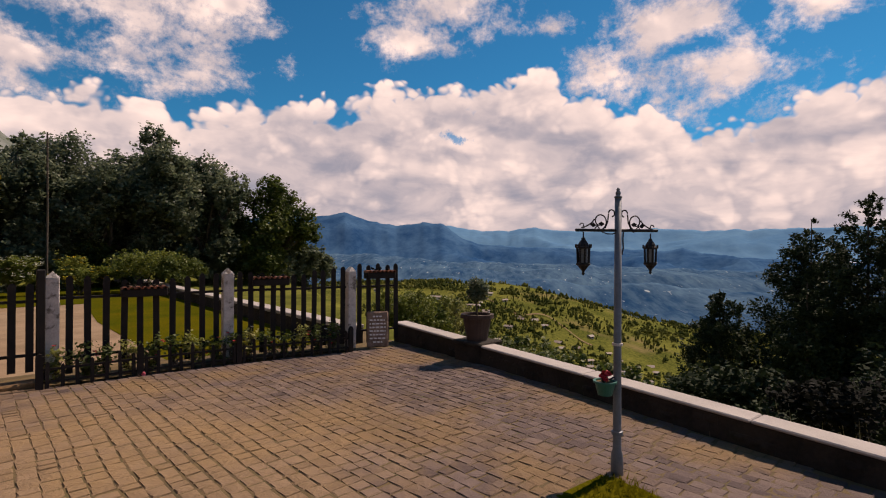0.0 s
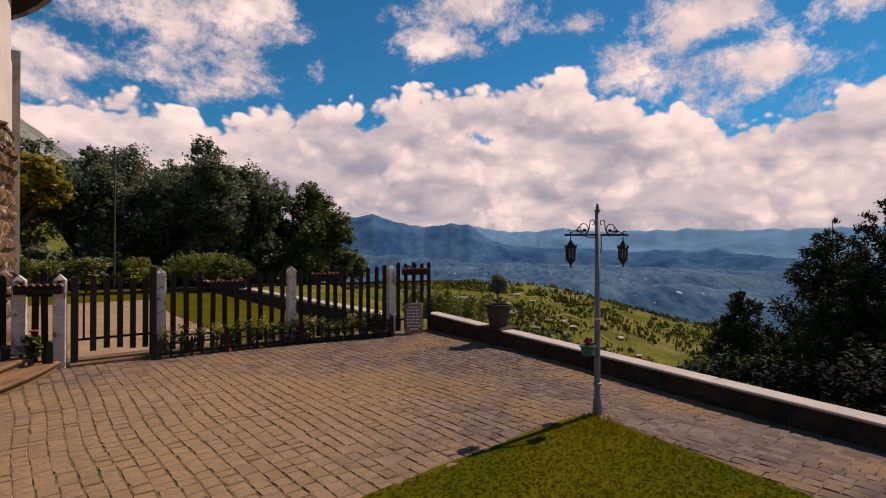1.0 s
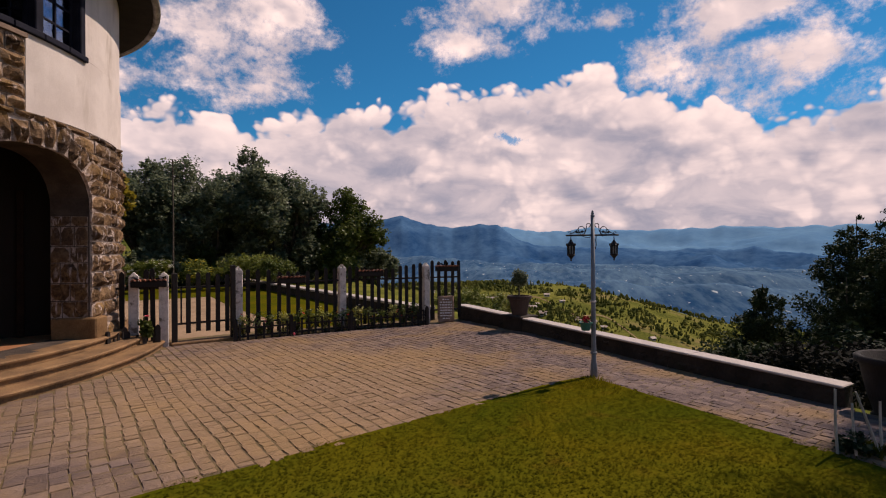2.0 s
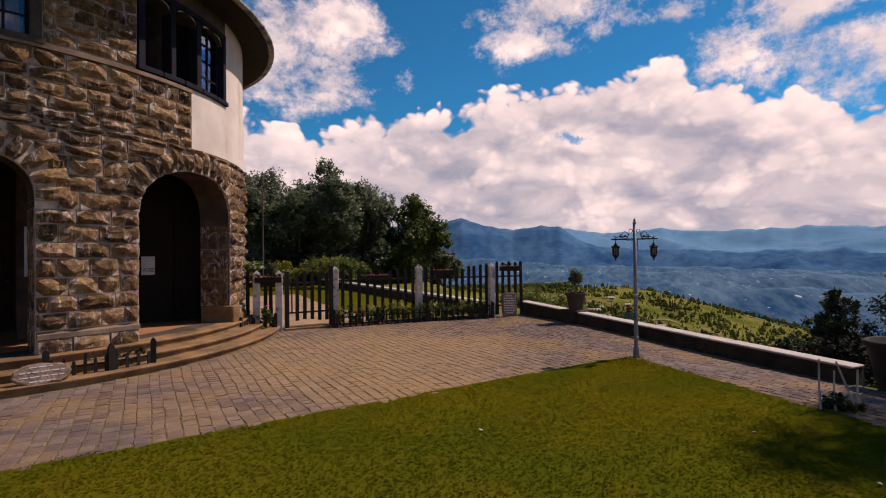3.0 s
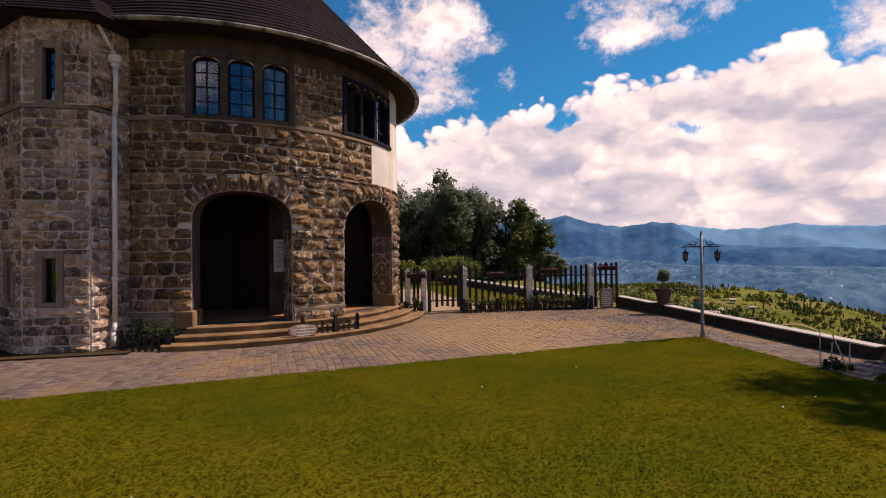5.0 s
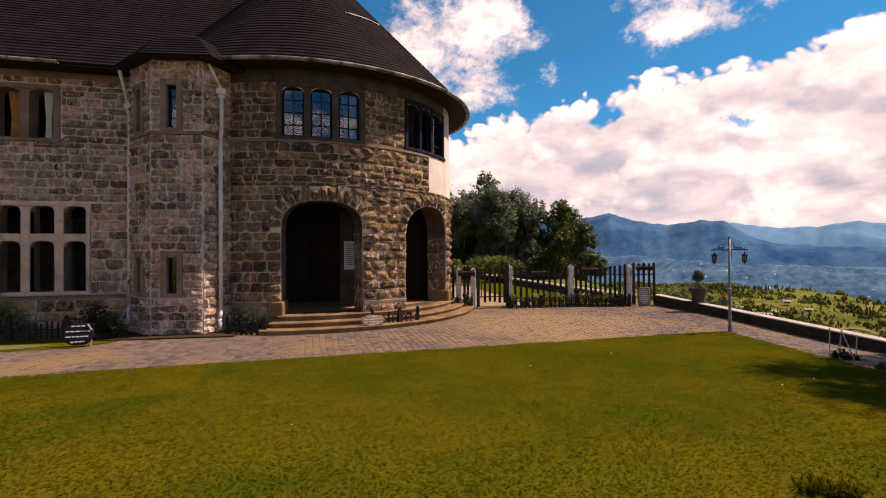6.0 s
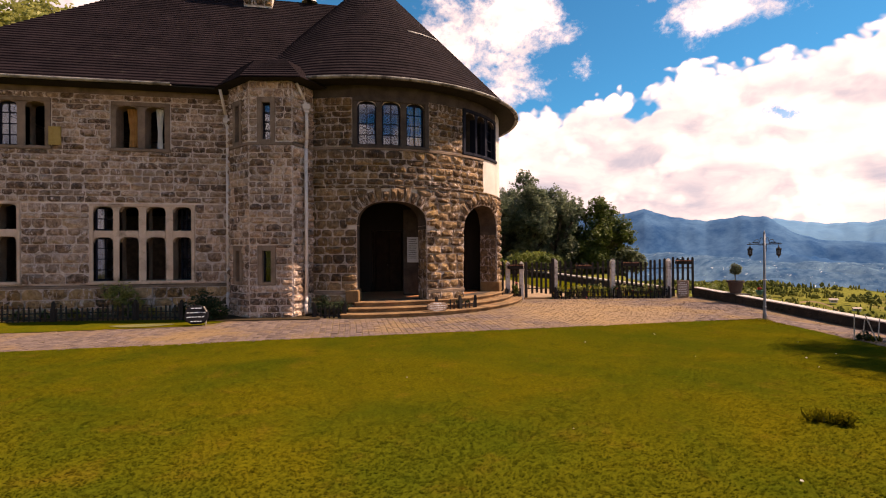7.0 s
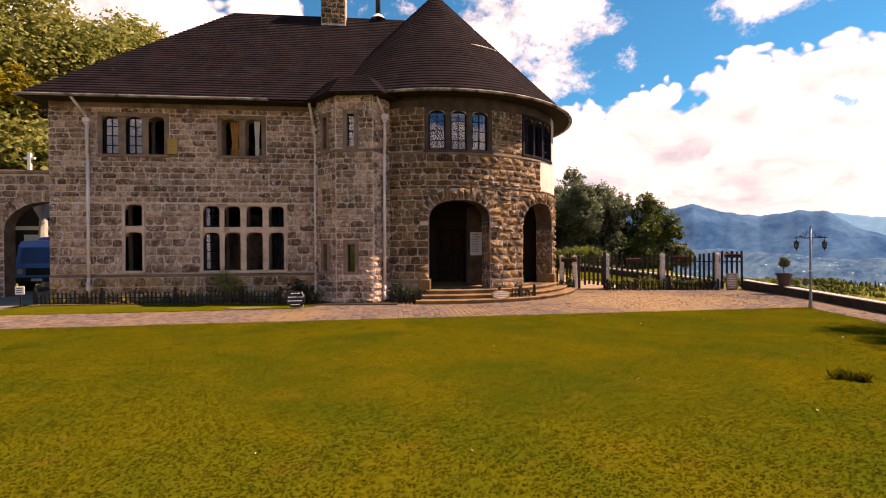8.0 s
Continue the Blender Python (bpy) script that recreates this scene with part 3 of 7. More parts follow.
            if k not in seen:
                seen[k] = len(new_v)
                new_v.append(p)
            back.append(seen[k])
        self.f = [q for q in (tuple(dict.fromkeys(back[i] for i in f)) for f in self.f) if len(q) > 2]
        self.v = new_v
        return self

    def mesh(self, name, mat, smooth=False):
        me = bpy.data.meshes.new(name)
        me.from_pydata(self.v, [], self.f)
        if self.rim:
            me.attributes.new("rim", "FLOAT", "POINT").data.foreach_set("value", self.rim)
        me.materials.append(mat)
        if smooth:
            me.polygons.foreach_set("use_smooth", [True] * len(me.polygons))
        me.update()
        return me


def thing(name, base, label, category, group="", kind=""):
    """A top-level thing: an Empty at its base."""
    e = new(name)
    e.location = base
    e.empty_display_size = 0.2
    return tagged(e, label, category, group, kind)


def adopt(ob, parent):
    ob.parent = parent
    ob.matrix_parent_inverse = chain(parent).inverted()
    return ob


def chain(ob):
    """World matrix of an object that has just been made."""
    return chain(ob.parent) @ ob.matrix_parent_inverse @ ob.matrix_basis if ob.parent else ob.matrix_basis.copy()


def part(name, geo, mat, parent, label="", smooth=False, kind=""):
    ob = new(name, geo.mesh(name, mat, smooth) if isinstance(geo, Geo) else geo)
    adopt(ob, parent)
    return tagged(ob, label, kind=kind)


def solid(name, geo, mat, label, category, group="", kind="", smooth=False):
    """A top-level thing of one mesh."""
    return tagged(new(name, geo.mesh(name, mat, smooth)), label, category, group, kind)

# ---------------------------------------------------------------- plan
WALL_Y, WALL_X0, WALL_X1 = 10.40, -16.80, -7.85          # front wall of the house
TC, TR = (-3.25, 14.05), 5.06                            # round tower: centre and radius
EAVE_Z, RIDGE_Y, RIDGE_Z = 6.95, 15.0, 12.2
STEP_R = ((5.93, 0.13), (5.59, 0.26), (5.26, 0.40))
PAR = lambda y: 8.28 + 0.105 * y                         # inner face of the terrace parapet
rnd = random.Random(7)


def smooth01(v):
    v = min(1.0, max(0.0, v))
    return v * v * (3 - 2 * v)


def terrace_z(x, y):
    """The paving falls slightly towards the lower end of the parapet."""
    return -0.16 * smooth01((x - 6.6) / 2.4) * smooth01((9.0 - y) / 6.0)


# ---------------------------------------------------------------- ground sheet, out to the horizon
def land_z(x, y):
    r = math.hypot(x - 2, y - 3)
    az = math.degrees(math.atan2(x - 2, y - 3))
    edge = PAR(y) + 0.45 if y < 11.5 else 9.95 + 0.35 * (y - 11.5)
    out = x - edge
    flat = -0.07 + (terrace_z(x, y) if r < 20 else 0)
    back = min(14.0, max(0.0, y - 42) * 0.12 + max(0.0, -x - 24) * 0.10 + max(0.0, -y - 30) * 0.05)
    if out <= 0:
        return flat + back
    drop = -4.5 * (1 - math.exp(-out / 2.5)) - 0.34 * min(out, 90)
    hill = -40 + 13 * smooth01((r - 150) / 280) - 33 * smooth01((az - 48) / 25) * smooth01((r - 110) / 200)
    hill += 5 * noise.noise((x * 0.008, y * 0.008, 0)) + 2.2 * noise.noise((x * 0.03, y * 0.03, 3))
    hill -= 120 * smooth01((r - 430) / 500)
    k = smooth01((r - 60) / 80)
    low = drop * (1 - k) + hill * k
    k2 = smooth01(out / 3.0)
    return flat + back * (1 - smooth01(out / 30)) + low * k2


def ground_sheet():
    g = Geo()
    rings = [0.0] + [1.2 * 1.125 ** i for i in range(71)]
    rings = [r for r in rings if r < 4500] + [4700]
    seg = 220
    for r in rings:
        for i in range(seg):
            a = 2 * math.pi * i / seg
            x, y = 2 + r * math.sin(a), 3 + r * math.cos(a)
            g.v.append((x, y, land_z(x, y)))
    for j in range(len(rings) - 1):
        for i in range(seg):
            i2 = (i + 1) % seg
            g.f.append((j * seg + i, (j + 1) * seg + i, (j + 1) * seg + i2, j * seg + i2))
    return solid("ground", g, HILLGREEN, "green hillside falling away below the terrace towards the valley", "ground", kind="structure", smooth=True)


ground_sheet()


def ridge(name, mat, label, profile, r0, r1, foot, rough_amp, seed, az_step=0.25):
    """A range of hills: crest height by azimuth (degrees, elevation in degrees), seen at distance r1, rising from r0."""
    g = Geo()
    azs = np.arange(profile[0][0], profile[-1][0] + 0.01, az_step)
    crest = np.interp(azs, [p[0] for p in profile], [p[1] for p in profile])
    crest = crest + [0.20 * noise.fractal((a * 0.5 + seed, seed, 0), 0.9, 2.1, 5) for a in azs]
    rows = 16
    for j in range(rows + 1):
        t = j / rows
        r = r0 + (r1 - r0) * t
        for a, e in zip(azs, crest):
            x, y = r * math.sin(radians(a)), r * math.cos(radians(a))
            top = r1 * math.tan(radians(e)) + 1.9
            low = r0 * math.tan(radians(foot))
            k = t ** 1.35
            spur = noise.ridged_multi_fractal((x * 0.0016 + seed, y * 0.0016, seed), 0.9, 2.1, 6, 0.9, 2.0) - 0.9
            z = low + (top - low) * k + rough_amp * spur * math.sin(math.pi * min(1, t * 1.02)) * 1.2 + rough_amp * 0.12 * spur * k
            g.v.append((x, y, z))
    n = len(azs)
    for i, a in enumerate(azs):          # back slope
        x, y = (r1 + 250) * math.sin(radians(a)), (r1 + 250) * math.cos(radians(a))
        g.v.append((x, y, r1 * math.tan(radians(crest[i])) - 200))
    for j in range(rows + 1):
        for i in range(n - 1):
            g.f.append((j * n + i, j * n + i + 1, (j + 1) * n + i + 1, (j + 1) * n + i))
    return solid(name, g, mat, label, "mountains", kind="structure", smooth=True)


ridge("backdrop_valley", VALLEY, "wooded valley floor with scattered clearings, blue haze in its colour", [(-12, -1.2), (10, -1.0), (28, -0.6), (36, -0.5), (46, -1.4), (60, -1.5), (75, -1.8), (100, -1.8)], 700, 2300, -9.0, 45, 2.0)
ridge("backdrop_valley_hills", VALLEY, "low wooded hills in the valley, blue haze in their colour", [(20, -4.4), (28, -3.5), (33, -3.0), (38, -3.5), (44, -3.0), (49, -3.7), (55, -3.1), (60, -3.9), (66, -3.3), (72, -4.0), (88, -3.6)], 760, 1150, -8.5, 16, 12.0)
ridge("backdrop_valley_hills", VALLEY, "low wooded hills in the valley, blue haze in their colour", [(20, -2.3), (27, -2.5), (32, -1.9), (37, -2.3), (43, -1.7), (50, -2.4), (56, -1.9), (61, -2.5), (67, -2.0), (74, -2.6), (90, -2.3)], 1250, 1700, -4.6, 26, 15.0)
ridge("backdrop_near_ridge", RIDGE_A, "forested range with peak and steep bluff, dark haze-blue colour",
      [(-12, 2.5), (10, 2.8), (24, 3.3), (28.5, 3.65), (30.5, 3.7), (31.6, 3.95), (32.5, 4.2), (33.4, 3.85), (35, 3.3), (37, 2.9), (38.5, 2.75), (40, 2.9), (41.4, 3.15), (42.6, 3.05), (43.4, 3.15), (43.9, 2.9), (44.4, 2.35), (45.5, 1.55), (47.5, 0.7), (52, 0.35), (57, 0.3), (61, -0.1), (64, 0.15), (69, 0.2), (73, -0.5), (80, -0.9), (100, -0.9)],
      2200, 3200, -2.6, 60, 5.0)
ridge("backdrop_mist_hill", MISTHILL, "hill behind the garden trees, grey mist painted into its colour", [(-16, 15), (-6, 14), (-1, 12.6), (2, 10.5), (5, 8.0), (9, 5.0), (13, 2.5)], 110, 260, 1.0, 6, 21.0)
ridge("backdrop_far_ridge", RIDGE_B, "distant mountain range under the clouds, pale haze-blue colour",
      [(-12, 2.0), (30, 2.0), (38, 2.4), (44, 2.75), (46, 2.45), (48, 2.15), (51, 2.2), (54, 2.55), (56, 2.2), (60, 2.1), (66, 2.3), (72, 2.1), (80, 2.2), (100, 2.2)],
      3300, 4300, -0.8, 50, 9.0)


# ---------------------------------------------------------------- lawn
LAWN_EDGE = lambda x: 5.36 + 0.045 * x if x < 7 else 5.6
LAWN_RIGHT = lambda y: 6.98 + 0.2 * (y - 5.5) if y > 0 else 5.88 + 0.1 * y


def lawn():
    g = Geo()
    xs = [-40 + i * 0.8 for i in range(60)]
    ys = [-25 + j * 0.76 for j in range(41)]
    for y in ys:
        for i, x in enumerate(xs):
            t = (x + 40) / 47.2
            yy = -25 + (y + 25) / 30.4 * (LAWN_EDGE(min(x, 7)) + 25)
            xx = -40 + t * (LAWN_RIGHT(min(yy, 5.5)) + 40)
            wob = 0.05 * noise.noise((xx * 1.7, yy * 1.7, 0))
            g.v.append((xx + (wob if i == 59 else 0), yy + (wob if y > 5.3 else 0), 0.004 + 0.004 * noise.noise((xx * 0.5, yy * 0.5, 4)) + terrace_z(xx, yy)))
    n = len(xs)
    for j in range(len(ys) - 1):
        for i in range(n - 1):
            g.f.append((j * n + i, j * n + i + 1, (j + 1) * n + i + 1, (j + 1) * n + i))
    return solid("lawn", g, LAWN, "mown green and yellowish lawn before the house", "lawn", kind="structure", smooth=True)


lawn()


def grass(count):
    """Short blades over the lawn, denser towards the camera's side."""
    rg = np.random.default_rng(3)
    x = rg.uniform(-17, 7.0, count * 2)
    y = 5.55 - 15.5 * rg.random(count * 2) ** 1.0
    ok = (y < 5.36 + 0.045 * x + 0.06 * np.sin(x * 5)) & (x < 6.98 + 0.2 * (y - 5.5) * (y > 0) - 0.0 + 0.05 * np.sin(y * 6)) & ((y > -9.5) | (x < 3))
    x, y = x[ok][:count], y[ok][:count]
    n = len(x)
    tuft = np.sin(x * 2.1 + 1.3 * np.sin(y * 1.7)) * np.sin(y * 2.6 + np.sin(x * 1.1))
    by_lamp = np.exp(-((x - 6.9) ** 2 + (y - 5.3) ** 2) / 0.35)
    h = rg.uniform(0.004, 0.012, n) * (1 + 0.5 * tuft + 5.0 * by_lamp)
    a = rg.uniform(0, 2 * np.pi, n)
    w = rg.uniform(0.004, 0.009, n)
    reach = rg.uniform(0.018, 0.045, n) * (1 + 0.6 * by_lamp)
    z = np.full(n, 0.009) - 0.16 * np.clip((x - 6.6) / 2.4, 0, 1) ** 2
    v = np.empty((n, 3, 3))
    v[:, 0] = np.stack([x - w * np.sin(a), y + w * np.cos(a), z], 1)
    v[:, 1] = np.stack([x + w * np.sin(a), y - w * np.cos(a), z], 1)
    v[:, 2] = np.stack([x + reach * np.cos(a), y + reach * np.sin(a), z + h], 1)
    me = bpy.data.meshes.new("grass_blades")
    me.from_pydata(v.reshape(-1, 3).tolist(), [], np.arange(n * 3).reshape(-1, 3).tolist())
    me.normals_split_custom_set_from_vertices(np.tile((0.0, 0.0, 1.0), (n * 3, 1)).tolist())
    me.materials.append(BLADE)
    return tagged(new("grass_blades", me), "short yellow-green grass blades of the lawn", "grass", kind="stuff")


grass(400000)


# ---------------------------------------------------------------- walls with openings
def arch_top(o, u):
    """Height of an opening's head at u. o: u0, u1, z0, spring, crown, power."""
    u0, u1, z0, zs, zc, p = o
    t = min(1.0, abs((u - (u0 + u1) / 2) / ((u1 - u0) / 2)))
    return zs + (zc - zs) * (1 - t ** p) ** (1 / p)


def wall_shell(place, u0, u1, z0, z1, openings, thick, step):
    """A wall with openings cut through. place(u, d, z): the point at u along the wall, d inwards, at height z."""
    us = {round(u0, 4), round(u1, 4)}
    for o in openings:
        n = 14 if o[4] > o[3] else 2
        us |= {round(o[0] + (o[1] - o[0]) * (0.5 - 0.5 * math.cos(math.pi * i / n)), 4) for i in range(n + 1)}
    k = max(1, int((u1 - u0) / step))
    us |= {round(u0 + (u1 - u0) * i / k, 4) for i in range(k + 1)}
    us = sorted(u for u in us if u0 - 1e-6 <= u <= u1 + 1e-6)
    g, linings = Geo(), [Geo() for _ in openings]

    def quad(pts, to=None):
        (to or g).add(pts, [(0, 1, 2, 3)])

    for a, b in zip(us, us[1:]):
        if b - a < 1e-4:
            continue
        mid = (a + b) / 2
        gaps = sorted((o for o in openings if o[0] < mid < o[1]), key=lambda o: o[2])
        lo_a = lo_b = z0
        for o in gaps + [None]:
            hi_a, hi_b = (o[2], o[2]) if o else (z1, z1)
            quad([place(a, 0, lo_a), place(b, 0, lo_b), place(b, 0, hi_b), place(a, 0, hi_a)])
            quad([place(b, thick, lo_b), place(a, thick, lo_a), place(a, thick, hi_a), place(b, thick, hi_b)])
            if o:
                ta, tb = arch_top(o, a), arch_top(o, b)
                quad([place(a, 0, o[2]), place(b, 0, o[2]), place(b, thick, o[2]), place(a, thick, o[2])], linings[openings.index(o)])
                quad([place(b, 0, tb), place(a, 0, ta), place(a, thick, ta), place(b, thick, tb)], linings[openings.index(o)])
                lo_a, lo_b = ta, tb
        quad([place(a, 0, z1), place(b, 0, z1), place(b, thick, z1), place(a, thick, z1)])
    for o, lining in zip(openings, linings):
        quad([place(o[0], 0, o[2]), place(o[0], thick, o[2]), place(o[0], thick, o[3]), place(o[0], 0, o[3])], lining)
        quad([place(o[1], thick, o[2]), place(o[1], 0, o[2]), place(o[1], 0, o[3]), place(o[1], thick, o[3])], lining)
    for u in (u0, u1):
        quad([place(u, 0, z0), place(u, thick, z0), place(u, thick, z1), place(u, 0, z1)])
    LININGS.append([lining.weld() for lining in linings])
    return g.weld()


LININGS = []


def stone_shapes(count, seed):
    """Unit blocks with a rough, split face: x and z from -0.5 to 0.5, the face towards -y."""
    r = random.Random(seed)
    shapes = []
    nx, nz = 5, 4
    for _ in range(count):
        g = Geo()
        px, pz = r.uniform(-0.25, 0.25), r.uniform(-0.2, 0.2)
        tilt_x, tilt_z = r.uniform(-0.5, 0.5), r.uniform(-0.35, 0.6)
        for j in range(nz):
            for i in range(nx):
                x, z = i / (nx - 1) - 0.5, j / (nz - 1) - 0.5
                rim = i in (0, nx - 1) or j in (0, nz - 1)
                if rim:
                    d = 0.20 + r.uniform(-0.12, 0.14)
                else:
                    x, z = x + r.uniform(-0.08, 0.08), z + r.uniform(-0.09, 0.09)
                    d = 0.95 + tilt_x * x + tilt_z * z - 0.55 * math.hypot(x - px, z - pz) + r.uniform(-0.25, 0.30)
                g.v.append((x, -d, z))
                g.rim.append(1.0 if rim else 0.0)
        for j in range(nz - 1):
            for i in range(nx - 1):
                k = j * nx + i
                if (i + j) % 2:
                    g.f += [(k, k + 1, k + nx + 1), (k, k + nx + 1, k + nx)]
                else:
                    g.f += [(k, k + 1, k + nx), (k + 1, k + nx + 1, k + nx)]
        ring = list(range(nx)) + [j * nx + nx - 1 for j in range(1, nz)] + [(nz - 1) * nx + i for i in range(nx - 2, -1, -1)] + [j * nx for j in range(nz - 2, 0, -1)]
        base = len(g.v)
        g.v += [(g.v[i][0], 0.6, g.v[i][2]) for i in ring]
        g.rim += [1.0] * len(ring)
        n = len(ring)
        g.f += [(ring[i], base + i, base + (i + 1) % n, ring[(i + 1) % n]) for i in range(n)]
        shapes.append(g)
    return shapes


SHAPES = stone_shapes(20, 5)
STONE_MESH = {m: [s.mesh("stone", m) for s in SHAPES] for m in (STONE, PALE_STONE)}
SHAPE_V = [np.array(s.v) for s in SHAPES]


def lay_stones(place_m, u0, u1, z0, z1, blocks, courses, lengths, seed, parent, near, limit=300, gap=0.024, depth=0.085, breaks=()):
    """Courses of blocks. place_m(u, z): the pose of a block's middle on the wall's face. blocks: u0, u1, z0, z1 areas to leave free,
    as functions of height where arched. near(u, z): whether a block may be a piece of its own. breaks: heights at which a course must end."""
    r = random.Random(seed)
    singles, rest = [], Geo()
    z = z0
    row = 0
    while z < z1 - 0.06:
        h = r.uniform(*courses)
        stop = min([b for b in breaks if b > z + 0.02] + [z1])
        if z + h > stop - 0.10:
            h = stop - z
        zm = z + h / 2
        free = [(u0, u1)]
        for blk in blocks:
            span = blk(z, z + h)
            if span:
                nxt = []
                for a, b in free:
                    if span[1] <= a or span[0] >= b:
                        nxt.append((a, b))
                    else:
                        if span[0] - a > 0.05:
                            nxt.append((a, span[0]))
                        if b - span[1] > 0.05:
                            nxt.append((span[1], b))
                free = nxt
        for a, b in free:
            u = a
            first = True
            while u < b - 0.02:
                ln = r.uniform(*lengths) * (0.55 if first and row % 2 else 1.0)
                first = False
                if b - (u + ln) < lengths[0] * 0.6:
                    ln = b - u
                    if ln > lengths[1] * 1.25:
                        ln /= 2
                m = place_m(u + ln / 2, zm) @ Matrix.Diagonal((ln - gap, depth * r.uniform(0.6, 1.35), h - gap, 1))
                k = r.randrange(len(SHAPES))
                if r.random() < 0.5:
                    m = m @ Matrix.Rotation(math.pi, 4, "Y")
                if near(u + ln / 2, zm) and len(singles) < limit:
                    singles.append((k, m))
                else:
                    mm = np.array(m)
                    v = SHAPE_V[k] @ mm[:3, :3].T + mm[:3, 3]
                    base = len(rest.v)
                    rest.v += v.tolist()
                    rest.rim += SHAPES[k].rim
                    rest.f += [tuple(base + i for i in q) for q in SHAPES[k].f]
                u += ln
        z += h
        row += 1
    return singles, rest, parent


LATER = []          # stones that become pieces of their own, made at the end


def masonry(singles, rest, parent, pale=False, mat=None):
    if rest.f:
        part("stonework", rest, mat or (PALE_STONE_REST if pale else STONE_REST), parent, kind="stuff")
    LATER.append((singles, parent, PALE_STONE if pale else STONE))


house = thing("house", (-9, 10.4, 0), "two-storey country house of rough brown sandstone with a round tower", "house")


def tower_at(u, d, z):
    """u: metres round the tower's face from the point that faces the lawn."""
    a = u / TR
    return (TC[0] + (TR - d) * math.sin(a), TC[1] - (TR - d) * math.cos(a), z)


def tower_m(u, z):
    return Matrix.Translation(tower_at(u, 0, z)) @ Matrix.Rotation(u / TR, 4, "Z")


def front_at(u, d, z):
    return (u, WALL_Y + d, z)


def front_m(u, z):
    return Matrix.Translation((u, WALL_Y, z))


DEG = TR * math.pi / 180
ARCH_1 = (-8.4 * DEG, 16.3 * DEG, 0.40, 2.72, 3.47, 2.5)
ARCH_2 = (32.9 * DEG, 61.4 * DEG, 0.40, 2.62, 3.50, 2.2)
TW_WIN = [(a * DEG, b * DEG, 5.18, 6.32, 6.51, 2.2) for a, b in ((-8.2, -1.6), (0.3, 6.9), (8.9, 15.7))]
TW_WIN2 = [(a * DEG, b * DEG, 5.22, 6.38, 6.56, 2.2) for a, b in ((34.2, 40.2), (41.6, 47.6), (49.2, 57.8))]
tower = part("tower_wall", wall_shell(tower_at, -34 * DEG, 200 * DEG, 0.0, 7.0, [ARCH_1, ARCH_2] + TW_WIN + TW_WIN2, 0.62, 0.35), MORTAR, house, "curved sandstone wall with two arched doorways")
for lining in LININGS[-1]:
    part("reveal", lining, SOOT_SHADE_STONE, tower)


def block_rect(a, b, c, d):
    return lambda z0, z1: (a, b) if z1 > c + 0.03 and z0 < d - 0.03 else None


def arch_half(o, z, grow=0.0):
    """Half the width of an arch, or of its ring of stones, at height z."""
    hw, rise = (o[1] - o[0]) / 2 + grow, o[4] + grow - o[3]
    t = (z - o[3]) / rise
    return hw if t <= 0 else hw * max(0.0, 1 - t ** o[5]) ** (1 / o[5])


def block_arch(o, margin):
    """Keeps stones out of an arched opening and behind its ring of long wedge stones."""
    def f(z0, z1):
        if z1 <= o[2] + 0.02 or z0 >= o[4] + margin - 0.05:
            return None
        cu = (o[0] + o[1]) / 2
        half = arch_half(o, max(z0, o[2]))
        if z1 > o[3] + 0.05:
            half = max(half + 0.01, arch_half(o, (z0 + z1) / 2, margin) - 0.12)
        return (cu - half, cu + half) if half > 0.02 else None
    return f


PANEL_U, PANEL_Z = 45.6 * DEG, 3.96           # corner of the rendered panel
tb = [block_arch(ARCH_1, 0.40), block_arch(ARCH_2, 0.40), block_rect(-9.9 * DEG, 17.4 * DEG, 5.14, 6.72), block_rect(32.6 * DEG, 59.6 * DEG, 5.14, 6.8),
      block_rect(PANEL_U, 140 * DEG, PANEL_Z, 5.22), block_rect(59.5 * DEG, 140 * DEG, 5.1, 7.0), block_rect(-40 * DEG, 200 * DEG, 6.62, 7.0),
      block_rect(-40 * DEG, PANEL_U, 5.03, 5.14)]
masonry(*lay_stones(tower_m, -30 * DEG, 150 * DEG, 0.74, 3.62, tb, (0.23, 0.31), (0.30, 0.56), 11, tower, lambda u, z: -10 * DEG < u < 62 * DEG, gap=0.016, depth=0.10))
masonry(*lay_stones(tower_m, -30 * DEG, 150 * DEG, 3.62, 7.0, tb, (0.17, 0.235), (0.28, 0.64), 15, tower, lambda u, z: 0 * DEG < u < 62 * DEG and z < 5.1, limit=200, gap=0.015, depth=0.09,
                    breaks=(PANEL_Z, 5.03, 5.14, 6.62)))
# plinth of larger blocks
masonry(*lay_stones(lambda u, z: tower_m(u, z) @ Matrix.Translation((0, -0.05, 0)), -30 * DEG, 150 * DEG, 0.0, 0.62,
                    [block_rect(ARCH_1[0] - 0.02, ARCH_1[1] + 0.02, 0.0, 3), block_rect(ARCH_2[0] - 0.02, ARCH_2[1] + 0.02, 0.0, 3)], (0.26, 0.34), (0.45, 0.8), 12, tower,
                    lambda u, z: -10 * DEG < u < 62 * DEG, limit=40, depth=0.06))


def band(geo, place, u0, u1, z0, z1, proud, step=0.3):
    """A plain course that stands proud of the face."""
    n = max(1, int((u1 - u0) / step))
    for i in range(n):
        a, b = u0 + (u1 - u0) * i / n, u0 + (u1 - u0) * (i + 1) / n
        geo.add([place(a, -proud, z0), place(b, -proud, z0), place(b, -proud, z1 - proud * 0.6), place(a, -proud, z1 - proud * 0.6), place(a, 0.03, z1), place(b, 0.03, z1), place(a, 0.03, z0), place(b, 0.03, z0)],
                [(0, 1, 2, 3), (3, 2, 5, 4), (6, 7, 1, 0)] + ([(6, 0, 3, 4)] if i == 0 else []) + ([(1, 7, 5, 2)] if i == n - 1 else []))
    return geo.weld()


